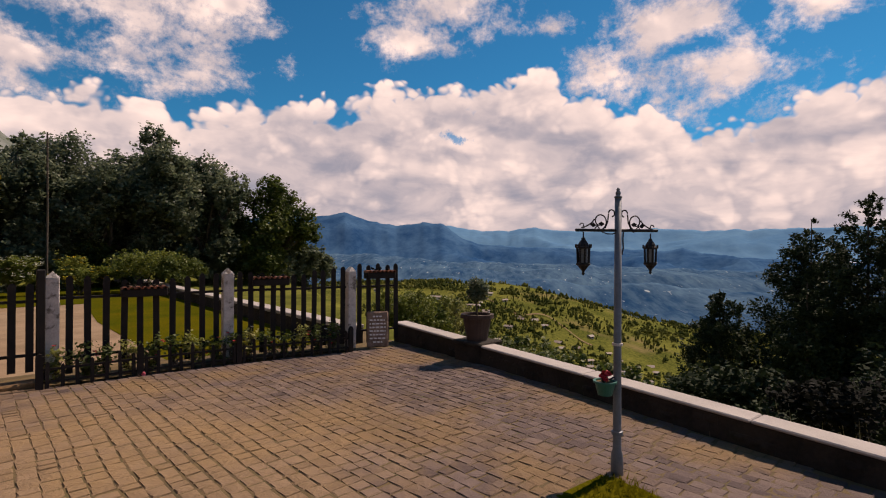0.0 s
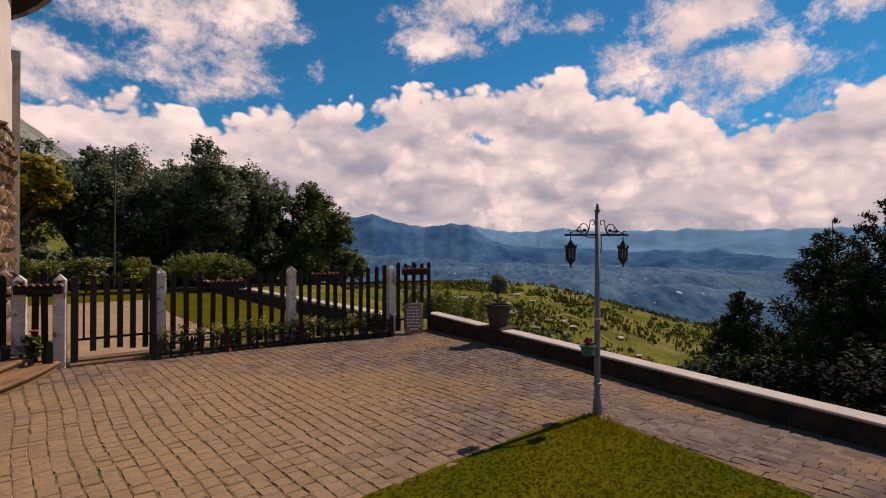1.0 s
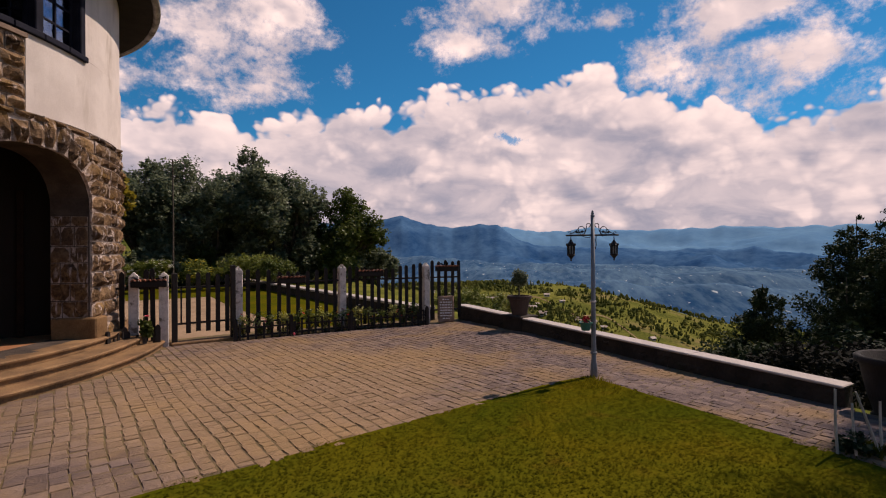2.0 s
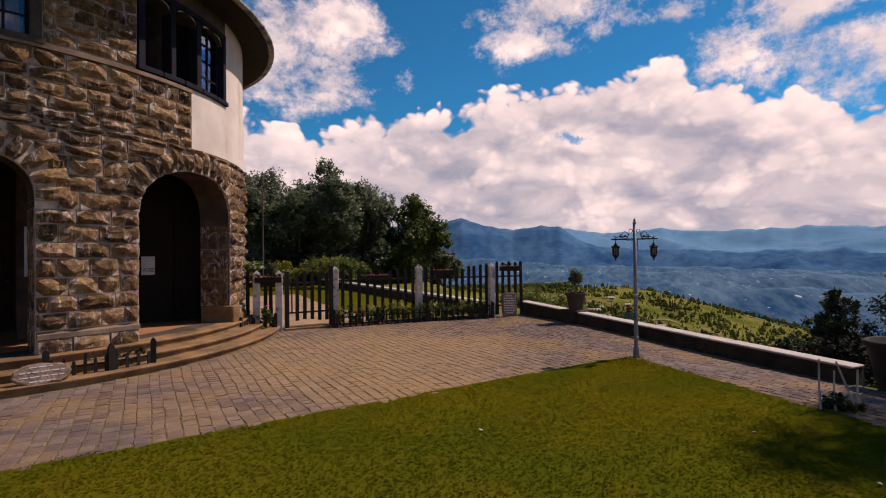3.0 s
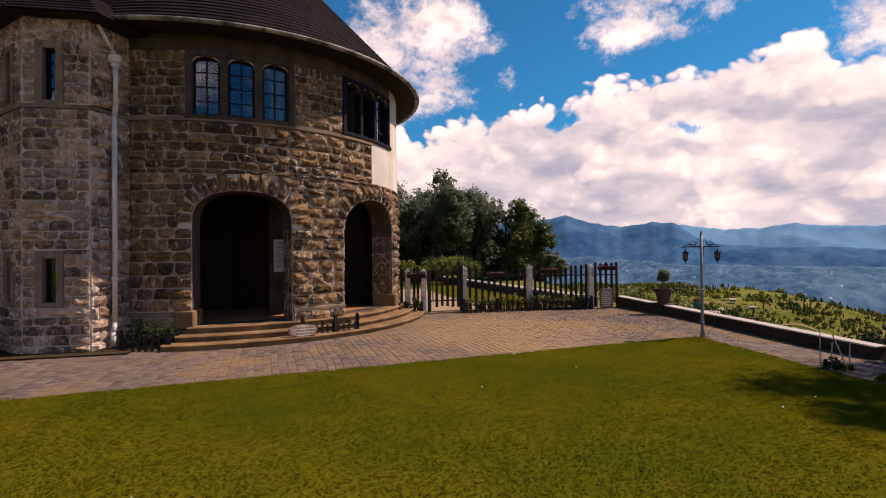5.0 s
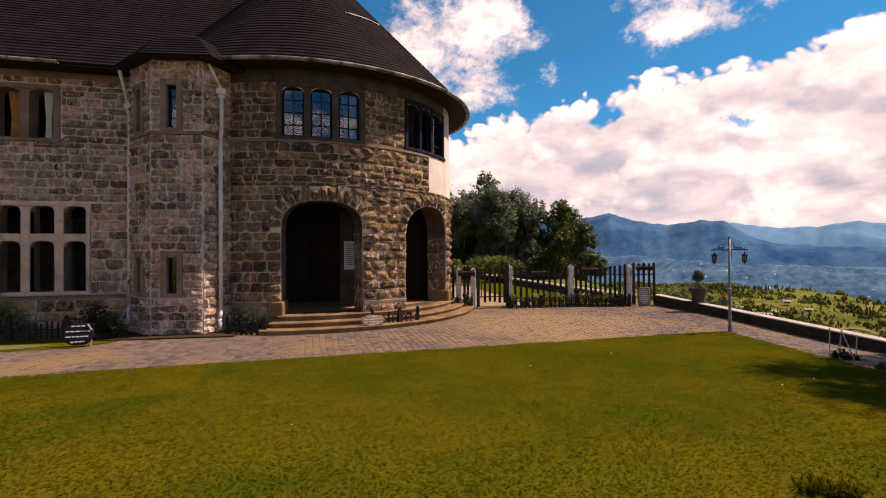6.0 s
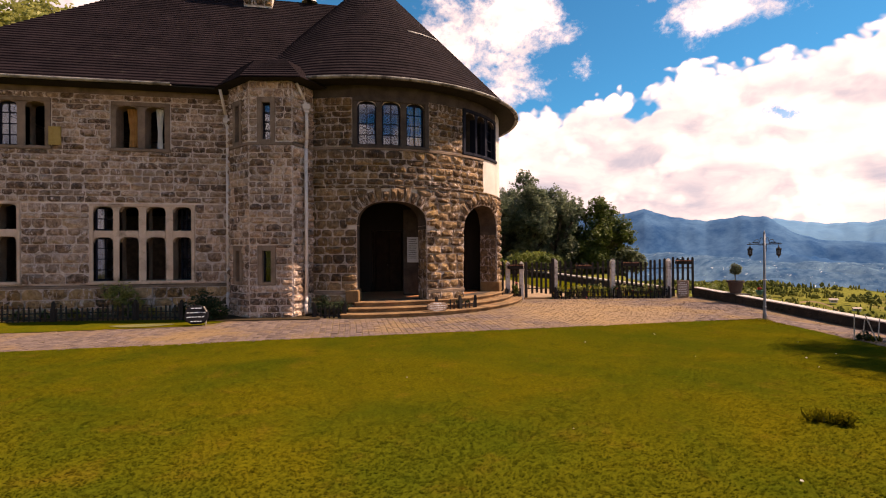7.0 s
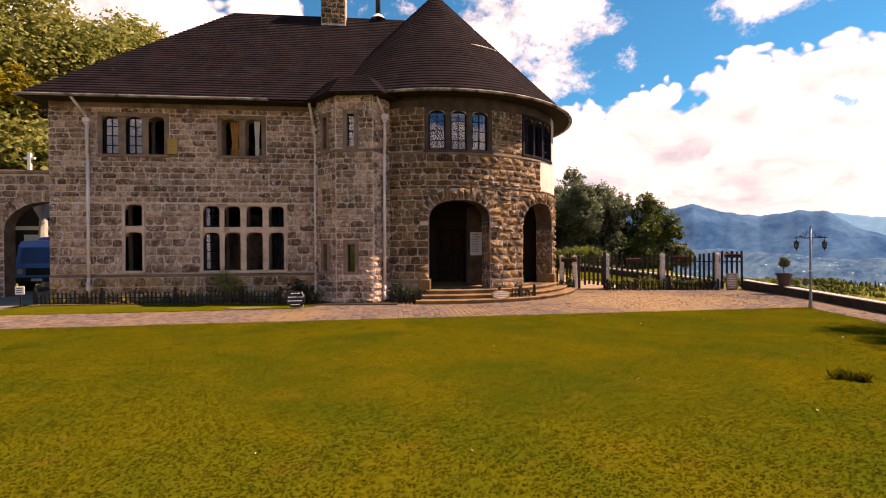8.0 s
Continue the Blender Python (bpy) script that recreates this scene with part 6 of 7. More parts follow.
# fallen leaves on the lawn: one curled blade of a leaf, laid at several places
leaf_geo = Geo()
for i in range(5):
    t = i / 4
    hw = 0.016 * math.sin(math.pi * (0.12 + 0.80 * t))
    leaf_geo.v += [(-hw, 0.05 * (t - 0.5), 0.006 + 0.016 * (t - 0.5) ** 2 + 0.004), (0.0, 0.05 * (t - 0.5), 0.004 + 0.016 * (t - 0.5) ** 2), (hw, 0.05 * (t - 0.5), 0.006 + 0.016 * (t - 0.5) ** 2 + 0.004)]
    if i:
        k = 3 * i
        leaf_geo.f += [(k - 3, k - 2, k + 1, k), (k - 2, k - 1, k + 2, k + 1)]
leaf_mesh = leaf_geo.mesh("fallen_leaf", DRYLEAF, True)
lr = random.Random(44)
for x, y in ((-0.55, -2.92), (-1.87, -1.37), (3.31, 0.46), (4.90, 2.38), (4.54, 1.25), (3.72, 1.08), (-4.61, -3.54), (-6.58, -3.37), (1.9, 1.6), (0.6, 3.3), (-3.4, 1.2), (2.6, 3.9)):
    lf = new("fallen_leaf", leaf_mesh)
    lf.matrix_basis = Matrix.Translation((x, y, 0.012)) @ Matrix.Rotation(lr.uniform(0, 6.28), 4, "Z") @ Matrix.Rotation(lr.uniform(-0.3, 0.3), 4, "X") @ Matrix.Scale(lr.uniform(0.5, 1.0), 4)
    tagged(lf, "small dry whitish leaf lying on the grass", "leaf", "fallen leaves")

# ---------------------------------------------------------------- picket fence
fence = thing("picket_fence", (6.3, 12.27, 0), "black-stained picket fence between whitish posts", "fence")


def picket(geo_w, h, point=0.05, thick=0.022):
    """A board with a pointed top, standing at the origin."""
    w2 = geo_w / 2
    pr = [(-w2, 0), (w2, 0), (w2, h - point), (w2 * 0.55, h - point * 0.25), (0, h), (-w2 * 0.55, h - point * 0.25), (-w2, h - point)]
    n = len(pr)
    return Geo().add([(x, -thick / 2, z) for x, z in pr] + [(x, thick / 2, z) for x, z in pr],
                     [tuple(range(n)), tuple(range(2 * n - 1, n - 1, -1))] + [(i, n + i, n + (i + 1) % n, (i + 1) % n) for i in range(n)])


def post_mesh(w2, h):
    return Geo().box((-w2, -w2, 0), (w2, w2, h - 0.09), None, 0.01).add([(-w2, -w2, h - 0.09), (w2, -w2, h - 0.09), (w2, w2, h - 0.09), (-w2, w2, h - 0.09), (0, -w2 * 0.6, h), (0, w2 * 0.6, h)],
                                                                     [(0, 1, 4), (1, 2, 5, 4), (2, 3, 5), (3, 0, 4, 5)])


PICKETS = {h: picket(0.088, h).mesh("slat", BLACKWOOD) for h in (1.30, 1.36, 1.42, 1.48, 1.52)}


def stand(name, me, x, y, z, ang, parent, label="", lean=0.0):
    o = new(name, me)
    o.matrix_basis = Matrix.Translation((x, y, z)) @ Matrix.Rotation(ang, 4, "Z") @ Matrix.Rotation(lean, 4, "Y")
    adopt(o, parent)
    return tagged(o, label)


POSTS = [(3.90, 12.50), (6.28, 12.27), (8.41, 11.72)]
pm = post_mesh(0.085, 1.57).mesh("post", WHITEPOST)
for x, y in POSTS:
    stand("post", pm, x, y, 0.0, math.atan2(-0.25, 2.3), fence, "weathered whitish square post with a pointed top")


def picket_run(a, b, n, heights, parent, z=0.08, ends=0.5):
    a, b = Vector(a), Vector(b)
    ang = math.atan2(b.y - a.y, b.x - a.x)
    for i in range(n):
        p = a.lerp(b, (i + ends) / (n - 1 + 2 * ends))
        h = heights[int(i / n * len(heights))]
        stand("slat", PICKETS[h], p.x, p.y - 0.04, z + rnd.uniform(-0.02, 0.02), ang + rnd.uniform(-0.03, 0.03), parent, lean=rnd.uniform(-0.012, 0.012))
    d = (b - a)
    m = Matrix.Translation((a.x, a.y, 0)) @ Matrix.Rotation(ang, 4, "Z")
    for zz in (0.32, 1.18):
        part("rail", Geo().box((0, -0.02, zz - 0.02), (d.length, 0.02, zz + 0.02), m, 0.004), BLACKWOOD, parent)


picket_run((3.98, 12.48), (6.2, 12.28), 10, (1.42, 1.36, 1.36, 1.42), fence)
picket_run((6.37, 12.25), (8.33, 11.75), 11, (1.42, 1.36, 1.36, 1.42, 1.48), fence)
picket_run((8.50, 11.69), (9.38, 11.48), 5, (1.52,), fence, z=0.1, ends=0.3)
picket_run((1.0, 12.85), (1.85, 12.6), 4, (1.42,), fence)
picket_run((2.02, 12.52), (2.36, 12.42), 2, (1.48,), fence, ends=0.8)
# short posts by the gate
gp2 = post_mesh(0.085, 1.5).mesh("post", WHITEPOST)
stand("post", gp2, 1.94, 12.55, 0.0, -0.2, fence, "weathered whitish gate post")
stand("post", gp2, 2.44, 12.38, 0.0, -0.2, fence, "weathered whitish gate post")

gate = thing("garden_gate", (3.15, 12.42, 0), "closed black slatted garden gate", "gate")
for i in range(5):
    stand("slat", picket(0.088, 1.22, 0.04).mesh("slat", BLACKWOOD) if i == 0 else slat_me, 2.88 + i * 0.19, 12.36, 0.22 + 0.03 * math.sin(i * 1.3), 0.0, gate)
    slat_me = gate.children[0].data
for zz in (0.42, 1.16):
    part("rail", Geo().box((2.6, 12.385, zz - 0.02), (3.76, 12.415, zz + 0.02), None, 0.004), BLACKWOOD, gate)
for x, h in ((2.63, 1.46), (3.76, 1.6)):
    part("gate_post", Geo().box((x - 0.05, 12.33, 0.0), (x + 0.05, 12.43, h), None, 0.01), BLACKWOOD, gate)
part("brace", Geo().box((2.74, 12.385, 0.42), (2.77, 12.41, 1.18)), BLACKWOOD, gate)
solid("threshold", Geo().box((2.55, 12.25, -0.02), (3.75, 12.55, 0.06), None, 0.02), STEP, "worn stone threshold under the garden gate", "threshold")


def tile_planter(c, length, ang, seed):
    """A dark trough hung on the fence, edged with little round tiles and dry plants."""
    t = thing("fence_planter", c, "dark hanging trough edged with small terracotta tiles", "planter", "fence planters")
    m = Matrix.Translation(c) @ Matrix.Rotation(ang, 4, "Z")
    part("trough", Geo().box((-length / 2, -0.13, -0.12), (length / 2, 0.07, 0.0), m, 0.01), BLACKWOOD, t)
    n = int(length / 0.085)
    for i in range(n):
        x = -length / 2 + (i + 0.5) * length / n
        g = Geo()
        k = 7
        for yy in (-0.16, 0.08):
            for rr in (0.042, 0.030):
                g.v += [tuple(m @ Vector((x + rr * math.cos(math.pi * j / (k - 1)), yy, 0.0 + rr * math.sin(math.pi * j / (k - 1))))) for j in range(k)]
        for j in range(k - 1):
            g.f += [(j, j + 1, 2 * k + j + 1, 2 * k + j), (k + j, 3 * k + j, 3 * k + j + 1, k + j + 1), (j, k + j, k + j + 1, j + 1)]
        part("tile", g, TERRACOTTA, t)
    shrub("trough_plant", "sparse dry pinkish plants in the trough", c, [tuple(m @ Vector((xx, -0.03, 0.05))) + (0.12, 0.06, 0.05) for xx in (-length * 0.3, 0.0, length * 0.3)], 130, 0.03, LEAF_GREY, 80 + seed, category="plant", group="trough plants", stems=6)


FA = math.atan2(-0.23, 2.38)
tile_planter((5.02, 12.32, 1.28), 0.62, FA, 1)
tile_planter((6.95, 12.05, 1.38), 0.62, -0.25, 3)
tile_planter((8.93, 11.50, 1.46), 0.60, -0.23, 5)
tile_planter((2.19, 12.38, 1.32), 0.62, -0.25, 2)


def low_fence(points, name, label, pitch=0.145, height=(0.34, 0.42), tall=0.5, group="low border fences"):
    """A knee-high black picket border."""
    t = thing(name, (*points[0], 0), label, "border fence", group)
    me = [picket(0.045, h, 0.03, 0.016).mesh("slat", BLACKWOOD) for h in (height[0], sum(height) / 2, height[1])]
    big = picket(0.085, tall, 0.06, 0.05).mesh("end_post", BLACKWOOD)
    for (x0, y0), (x1, y1) in zip(points, points[1:]):
        L = math.hypot(x1 - x0, y1 - y0)
        ang = math.atan2(y1 - y0, x1 - x0)
        n = max(1, int(L / pitch))
        for i in range(n):
            f = (i + 0.5) / n
            stand("slat", rnd.choice(me), x0 + (x1 - x0) * f, y0 + (y1 - y0) * f, -0.02, ang + rnd.uniform(-.1, .1), t, lean=rnd.uniform(-.03, .03))
        m = Matrix.Translation((x0, y0, 0)) @ Matrix.Rotation(ang, 4, "Z")
        part("rail", Geo().box((0, 0.01, 0.24), (L, 0.03, 0.27), m), BLACKWOOD, t)
        part("rail", Geo().box((0, 0.01, 0.07), (L, 0.03, 0.10), m), BLACKWOOD, t)
        stand("end_post", big, x0, y0, -0.02, ang, t)
    stand("end_post", big, *points[-1], -0.02, 0, t)
    return t


low_fence([(3.72, 12.05), (4.9, 11.98), (6.3, 11.80), (8.2, 11.38)], "border_fence", "knee-high black picket border before the rose bed", 0.155)
low_fence([(1.45, 11.70), (1.75, 12.15), (2.3, 12.15)], "border_fence", "knee-high black picket border round a rose", 0.12)
low_fence([(-1.62, 8.62), (-0.85, 8.78), (-0.29, 9.05)], "border_fence", "knee-high black picket border on the steps", 0.13, (0.36, 0.46), 0.56)
low_fence([(-5.25, 8.58), (-4.35, 8.36)], "border_fence", "knee-high black picket border beside the steps", 0.12)
low_fence([(-16.75, 9.55), (-14.6, 9.35), (-12.3, 9.25), (-10.2, 9.2), (-8.9, 8.9)], "border_fence", "knee-high black picket border along the house", 0.13, (0.42, 0.52), 0.62)

# roses behind the low border
for i in range(15):
    x = 3.95 + i * 0.285
    y = 12.23 - 0.02 * i - 0.006 * i * i * 0.35
    zc = rnd.uniform(0.28, 0.42)
    shrub("rose_bush", "thin rose bush with small red and white flowers", (x, y, 0), [(x, y, zc, 0.15, 0.10, 0.17), (x + rnd.uniform(-.1, .1), y, zc * 0.5, 0.14, 0.08, 0.16)], 340, 0.034, LEAF_MID if i % 3 else LEAF_LIGHT, 100 + i,
          group="rose bushes", stems=6, cluster=8, spread=0.22,
          flowers=[(PETAL_RED, 1 if i % 2 else 2, 0.028)] + ([(PETAL_WHITE, 2, 0.026)] if i % 4 == 1 else []) + ([(PETAL_PINK, 1, 0.03)] if i % 5 == 2 else []))
rose = shrub("pink_rose", "rose bush with one large pink-red bloom", (2.08, 12.1, 0), [(2.08, 12.1, 0.42, 0.14, 0.12, 0.20)], 420, 0.05, LEAF_MID, 130)
bloom = Geo()
for ring, (count, lean, size) in enumerate(((5, 0.25, 0.035), (6, 0.75, 0.05), (7, 1.15, 0.058))):       # cupped petals in three rings
    for q in range(count):
        m = Matrix.Translation((2.1, 12.02, 0.655)) @ Matrix.Rotation(q * 2 * math.pi / count + ring * 0.5, 4, "Z") @ Matrix.Rotation(lean, 4, "X")
        bloom.add([(-size * 0.35, 0, 0), (size * 0.35, 0, 0), (size * 0.6, -0.008, size * 0.7), (0, -0.014, size * 1.15), (-size * 0.6, -0.008, size * 0.7)], [(0, 1, 2, 3, 4)], m)
part("bloom", bloom, PETAL_PINK, rose, "large pink-red rose bloom")
shrub("fallen_petals", "fallen pink petals lying on the paving", (4.85, 11.85, 0.03), [(4.85, 11.83, 0.06, 0.12, 0.06, 0.02)], 20, 0.03, PETAL_PINK, 131, category="petals", stems=1)


def lettered(name, label, m, w2, h2, rows, mat, seed, bevel=0.02, rough=0.012, rounded=False):
    """A rough board with rows of unreadable painted writing."""
    t = thing(name, m.translation, label, "sign")
    r = random.Random(seed)
    if rounded:
        n = 20
        ring = [(w2 * math.copysign(abs(math.cos(a)) ** 0.8, math.cos(a)), h2 + h2 * math.copysign(abs(math.sin(a)) ** 0.8, math.sin(a))) for a in (2 * math.pi * i / n for i in range(n))]
        g = Geo().add([(x * 0.94, -0.025, h2 + (z - h2) * 0.94) for x, z in ring] + [(x, -0.01, z) for x, z in ring] + [(x, 0.03, z) for x, z in ring],
                      [tuple(range(n)), tuple(range(3 * n - 1, 2 * n - 1, -1))] + [(k * n + (i + 1) % n, k * n + i, (k + 1) * n + i, (k + 1) * n + (i + 1) % n) for k in (0, 1) for i in range(n)])
    else:
        g = Geo().box((-w2, -0.025, 0), (w2, 0.03, 2 * h2), None, bevel)
    g.v = [tuple(m @ Vector((x + r.uniform(-rough, rough), y, z + r.uniform(-rough, rough)))) for x, y, z in g.v]
    part("slab", g, mat, t)
    for i in range(rows):
        z = 2 * h2 * (0.86 - 0.72 * i / max(1, rows - 1))
        tall = h2 * (0.20 if rounded else 0.34) / rows
        wid = w2 * (1.55 if 0 < i < rows - 1 else 0.9)
        x = -wid / 2
        while x < wid / 2 - 0.02:
            ln = r.uniform(0.025, 0.07) * (w2 / 0.2)
            part("writing", Geo().box((x, -0.030, z - tall), (min(x + ln, wid / 2), -0.0265, z + tall), m), PAPER if rounded else WHITEPAINT, t)
            x += ln + 0.018
    return t


lettered("stone_sign", "upright rough stone slab with white painted writing leaning at the fence", Matrix.Translation((8.80, 11.36, 0.02)) @ Matrix.Rotation(-0.55, 4, "Z") @ Matrix.Rotation(-0.12, 4, "X"), 0.20, 0.34, 8, SLATE, 1)
lettered("stone_sign", "small rough stone with white painted writing on the steps", Matrix.Translation((-1.62, 8.36, 0.12)) @ Matrix.Rotation(0.22, 4, "Z") @ Matrix.Rotation(-0.25, 4, "X"), 0.32, 0.135, 4, SLATE, 2, rough=0.02, rounded=True)
bs = lettered("black_sign", "round-topped black board with white writing on the grass", Matrix.Translation((-8.2, 7.72, 0.05)) @ Matrix.Rotation(0.1, 4, "Z") @ Matrix.Rotation(-0.2, 4, "X"), 0.29, 0.24, 4, BLACKBOARD, 3, rounded=True)
part("stand", Geo().tube([(-8.0, 7.85, 0.0), (-7.95, 7.80, 0.35), (-8.02, 7.76, 0.5)], 0.02, 6), PALEBARK, bs)

# ---------------------------------------------------------------- planting by the house
for i in range(11):
    x = -16.2 + i * 0.70
    y = 9.75 + 0.12 * math.sin(i)
    shrub("border_plant", "low brownish border plant along the house wall", (x, y, 0), [(x, y, 0.17, 0.22, 0.18, 0.14)], 170, 0.045, LEAF_MID if i % 3 else LEAF_YELLOW, 150 + i, category="plant", group="border plants", stems=5)
shrub("wall_shrub", "loose leafy shrub under the large window", (-10.75, 9.85, 0), [(-10.9, 9.85, 0.75, 0.5, 0.25, 0.35), (-10.6, 9.85, 0.45, 0.45, 0.25, 0.3)], 1300, 0.05, LEAF_LIGHT, 170, stems=8)
shrub("dark_shrub", "dark bush beside the black sign", (-8.3, 9.0, 0), [(-8.4, 9.0, 0.45, 0.45, 0.35, 0.4), (-7.9, 8.7, 0.3, 0.35, 0.3, 0.28)], 1900, 0.045, LEAF_CONIFER, 171, stems=6, flowers=[(PETAL_PINK, 7, 0.03)])
shrub("dark_shrub", "dark bush behind the low border by the steps", (-4.9, 8.85, 0), [(-5.0, 8.9, 0.32, 0.35, 0.2, 0.3), (-4.5, 8.75, 0.28, 0.3, 0.2, 0.26)], 1700, 0.035, LEAF_CONIFER, 172, stems=5)
shrub("dark_shrub", "dark low plants in the bed by the pier", (-0.7, 9.25, 0.1), [(-0.9, 9.12, 0.22, 0.3, 0.12, 0.16), (-0.5, 9.3, 0.2, 0.25, 0.12, 0.14)], 700, 0.035, LEAF_CONIFER, 173, stems=4)
solid("grass_strip", Geo().add([(-17.2, 7.25, 0.012), (-11.7, 7.42, 0.014), (-8.3, 7.62, 0.012), (-7.6, 8.3, 0.01), (-8.6, 8.9, 0.02), (-12.3, 9.3, 0.03), (-16.9, 9.7, 0.03)], [(0, 1, 2, 3, 4, 5, 6)]), LAWN,
      "strip of grass between the path and the house", "grass strip", kind="structure")
solid("flower_bed", Geo().box((-16.8, 9.3, -0.05), (-8.5, 10.4, 0.06)), JOINT, "earth bed along the house wall", "flower bed", kind="structure")
solid("bay_bed", Geo().add([(-8.2, 8.42, 0.034), (-6.6, 8.30, 0.036), (-5.05, 8.20, 0.034), (-5.0, 8.9, 0.036), (-5.3, 9.4, 0.036), (-7.8, 9.9, 0.036), (-8.2, 9.2, 0.034)], [(0, 1, 2, 3, 4, 5, 6)]), DARKEARTH, "dark earth bed round the foot of the stair bay", "flower bed", kind="structure")
solid("rose_bed", Geo().add([(3.75, 12.1, 0.03), (6.3, 11.85, 0.03), (8.3, 11.42, 0.03), (8.45, 11.75, 0.05), (6.3, 12.3, 0.05), (3.8, 12.5, 0.05)], [(0, 1, 2, 3, 4, 5)]), JOINT, "earth bed of the roses before the fence", "flower bed", kind="structure")
solid("earth_patch", Geo().add([(-9.6 + 0.75 * math.cos(a) * (1 + 0.15 * math.sin(3 * a)), 7.95 + 0.28 * math.sin(a), 0.026) for a in (i * 0.314 for i in range(20))], [tuple(range(20))]), EARTH, "bare earth patch in the grass strip", "earth", kind="structure")

# ---------------------------------------------------------------- archway, truck and drive on the far side of the house
AY = 13.0
ga = thing("gate_arch", (-19, AY, 0), "sandstone archway joined to the house", "archway")
o1 = (-20.05, -16.9, 0.0, 2.6, 3.7, 2.1)
aw = part("arch_wall", wall_shell(lambda u, d, z: (u, AY + d, z), -26.0, -16.85, 0.0, 4.75, [o1], 0.6, 0.8), PALE_MORTAR, ga)
for lining in LININGS[-1]:
    part("reveal", lining, DRESSED, aw)
masonry(*lay_stones(lambda u, z: Matrix.Translation((u, AY, z)), -26.0, -16.85, 0.0, 4.7, [block_arch(o1, 0.35)], (0.2, 0.28), (0.35, 0.7), 60, aw, lambda u, z: False), pale=True)
part("coping", Geo().box((-26.0, AY - 0.08, 4.75), (-16.8, AY + 0.68, 4.9), None, 0.02), DRESSED, ga)
vs = []
for i in range(15):
    t = math.pi * (i + 0.5) / 15
    u, z = -18.47 - 1.78 * math.cos(t), 2.6 + 1.3 * math.sin(t)
    vs.append((i % len(SHAPES), Matrix.Translation((u, AY, z)) @ Matrix.Rotation(math.atan2(-math.cos(t) * 1.2, math.sin(t) * 1.4), 4, "Y") @ Matrix.Diagonal((0.34, 0.06, 0.42, 1))))
LATER.append((vs, aw, PALE_STONE))
cr = thing("stone_cross", (-19.3, AY + 0.3, 4.9), "small pale stone cross on the archway", "cross")
part("shaft", Geo().box((-19.36, AY + 0.24, 4.9), (-19.24, AY + 0.36, 5.62), None, 0.01), WHITEPAINT, cr)
part("arm", Geo().box((-19.5, AY + 0.25, 5.36), (-19.1, AY + 0.35, 5.46), None, 0.01), WHITEPAINT, cr)
solid("drive", Geo().add([(-30, 7.0, -0.02), (-17.3, 7.6, 0.008), (-17.4, 9.6, 0.01), (-16.95, 10.6, 0.01), (-16.95, 26, 0.01), (-22.5, 26, 0.01), (-24, 13, 0.0), (-30, 11, -0.02)], [(0, 1, 2, 3, 4, 5, 6, 7)]), ASPHALT, "grey drive leading through the archway", "drive", kind="structure")


def truck(x, y):
    """The front of a small blue lorry under the archway."""
    t = thing("blue_truck", (x, y, 0), "small blue lorry parked behind the archway", "truck")
    g = Geo()
    pr = [(0.0, 0.55), (0.0, 1.15), (0.18, 1.95), (0.38, 2.2), (1.5, 2.25), (1.5, 0.55)]
    n = len(pr)
    w2 = 0.92
    g.add([(x - w2, y + a, z) for a, z in pr] + [(x + w2, y + a, z) for a, z in pr], [tuple(range(n)), tuple(range(2 * n - 1, n - 1, -1))] + [(i, n + i, n + (i + 1) % n, (i + 1) % n) for i in range(n)])
    body = part("cab", g, TRUCKBLUE, t)
    part("load_body", Geo().box((x - 0.98, y + 1.55, 0.7), (x + 0.98, y + 4.6, 2.4), None, 0.03), TRUCKBLUE, t)
    part("windscreen", Geo().add([(x - 0.8, y + 0.03 - 0.012, 1.25), (x + 0.8, y + 0.03 - 0.012, 1.25), (x + 0.74, y + 0.165, 1.9), (x - 0.74, y + 0.165, 1.9)], [(0, 1, 2, 3)]), GLASS, t)
    part("bumper", Geo().box((x - 0.94, y - 0.1, 0.42), (x + 0.94, y + 0.1, 0.62), None, 0.02), IRON, t)
    part("grille", Geo().box((x - 0.5, y - 0.02, 0.72), (x + 0.5, y + 0.01, 1.02), None, 0.01), IRON, t)
    for s in (-1, 1):
        part("headlight", Geo().cyl((x + s * 0.72, y - 0.03, 0.87), (x + s * 0.72, y + 0.02, 0.87), 0.11, n=16), CHROME, t)
        part("mirror", Geo().box((x + s * 1.05 - 0.06, y + 0.1, 1.35), (x + s * 1.05 + 0.06, y + 0.16, 1.65), None, 0.01), IRON, t)
        for yy in (0.55, 3.7):
            wh = part("wheel", Geo().cyl((x + s * 0.92, y + yy, 0.4), (x + s * 0.70, y + yy, 0.4), 0.4, n=20), RUBBER, t)
            part("rim", Geo().cyl((x + s * 0.93, y + yy, 0.4), (x + s * 0.915, y + yy, 0.4), 0.2, n=16), CHROME, wh)
    part("number_plate", Geo().box((x - 0.22, y - 0.115, 0.46), (x + 0.22, y - 0.102, 0.57)), PAPER, t)


truck(-20.5, 15.6)
sg = thing("small_sign", (-16.95, 9.25, 0), "small white sign on a short stake", "sign")
part("stake", Geo().box((-17.0, 9.24, 0), (-16.96, 9.28, 0.62)), BLACKWOOD, sg)
part("plate", Geo().box((-17.12, 9.215, 0.42), (-16.84, 9.238, 0.68), None, 0.005), WHITEPAINT, sg)
for i in range(3):
    part("writing", Geo().box((-17.08, 9.209, 0.47 + i * 0.065), (-16.9, 9.214, 0.495 + i * 0.065)), DARKINK, sg)
bg = thing("outbuilding", (-21, 21, 0), "outbuilding through the archway, its dark inside painted as black wall", "building")
# Solid near-black wall paints in the dark interior of a carport.
part("wall", Geo().box((-29, 21, 0), (-13.2, 25, 4.3)), BLACKWOOD, bg)
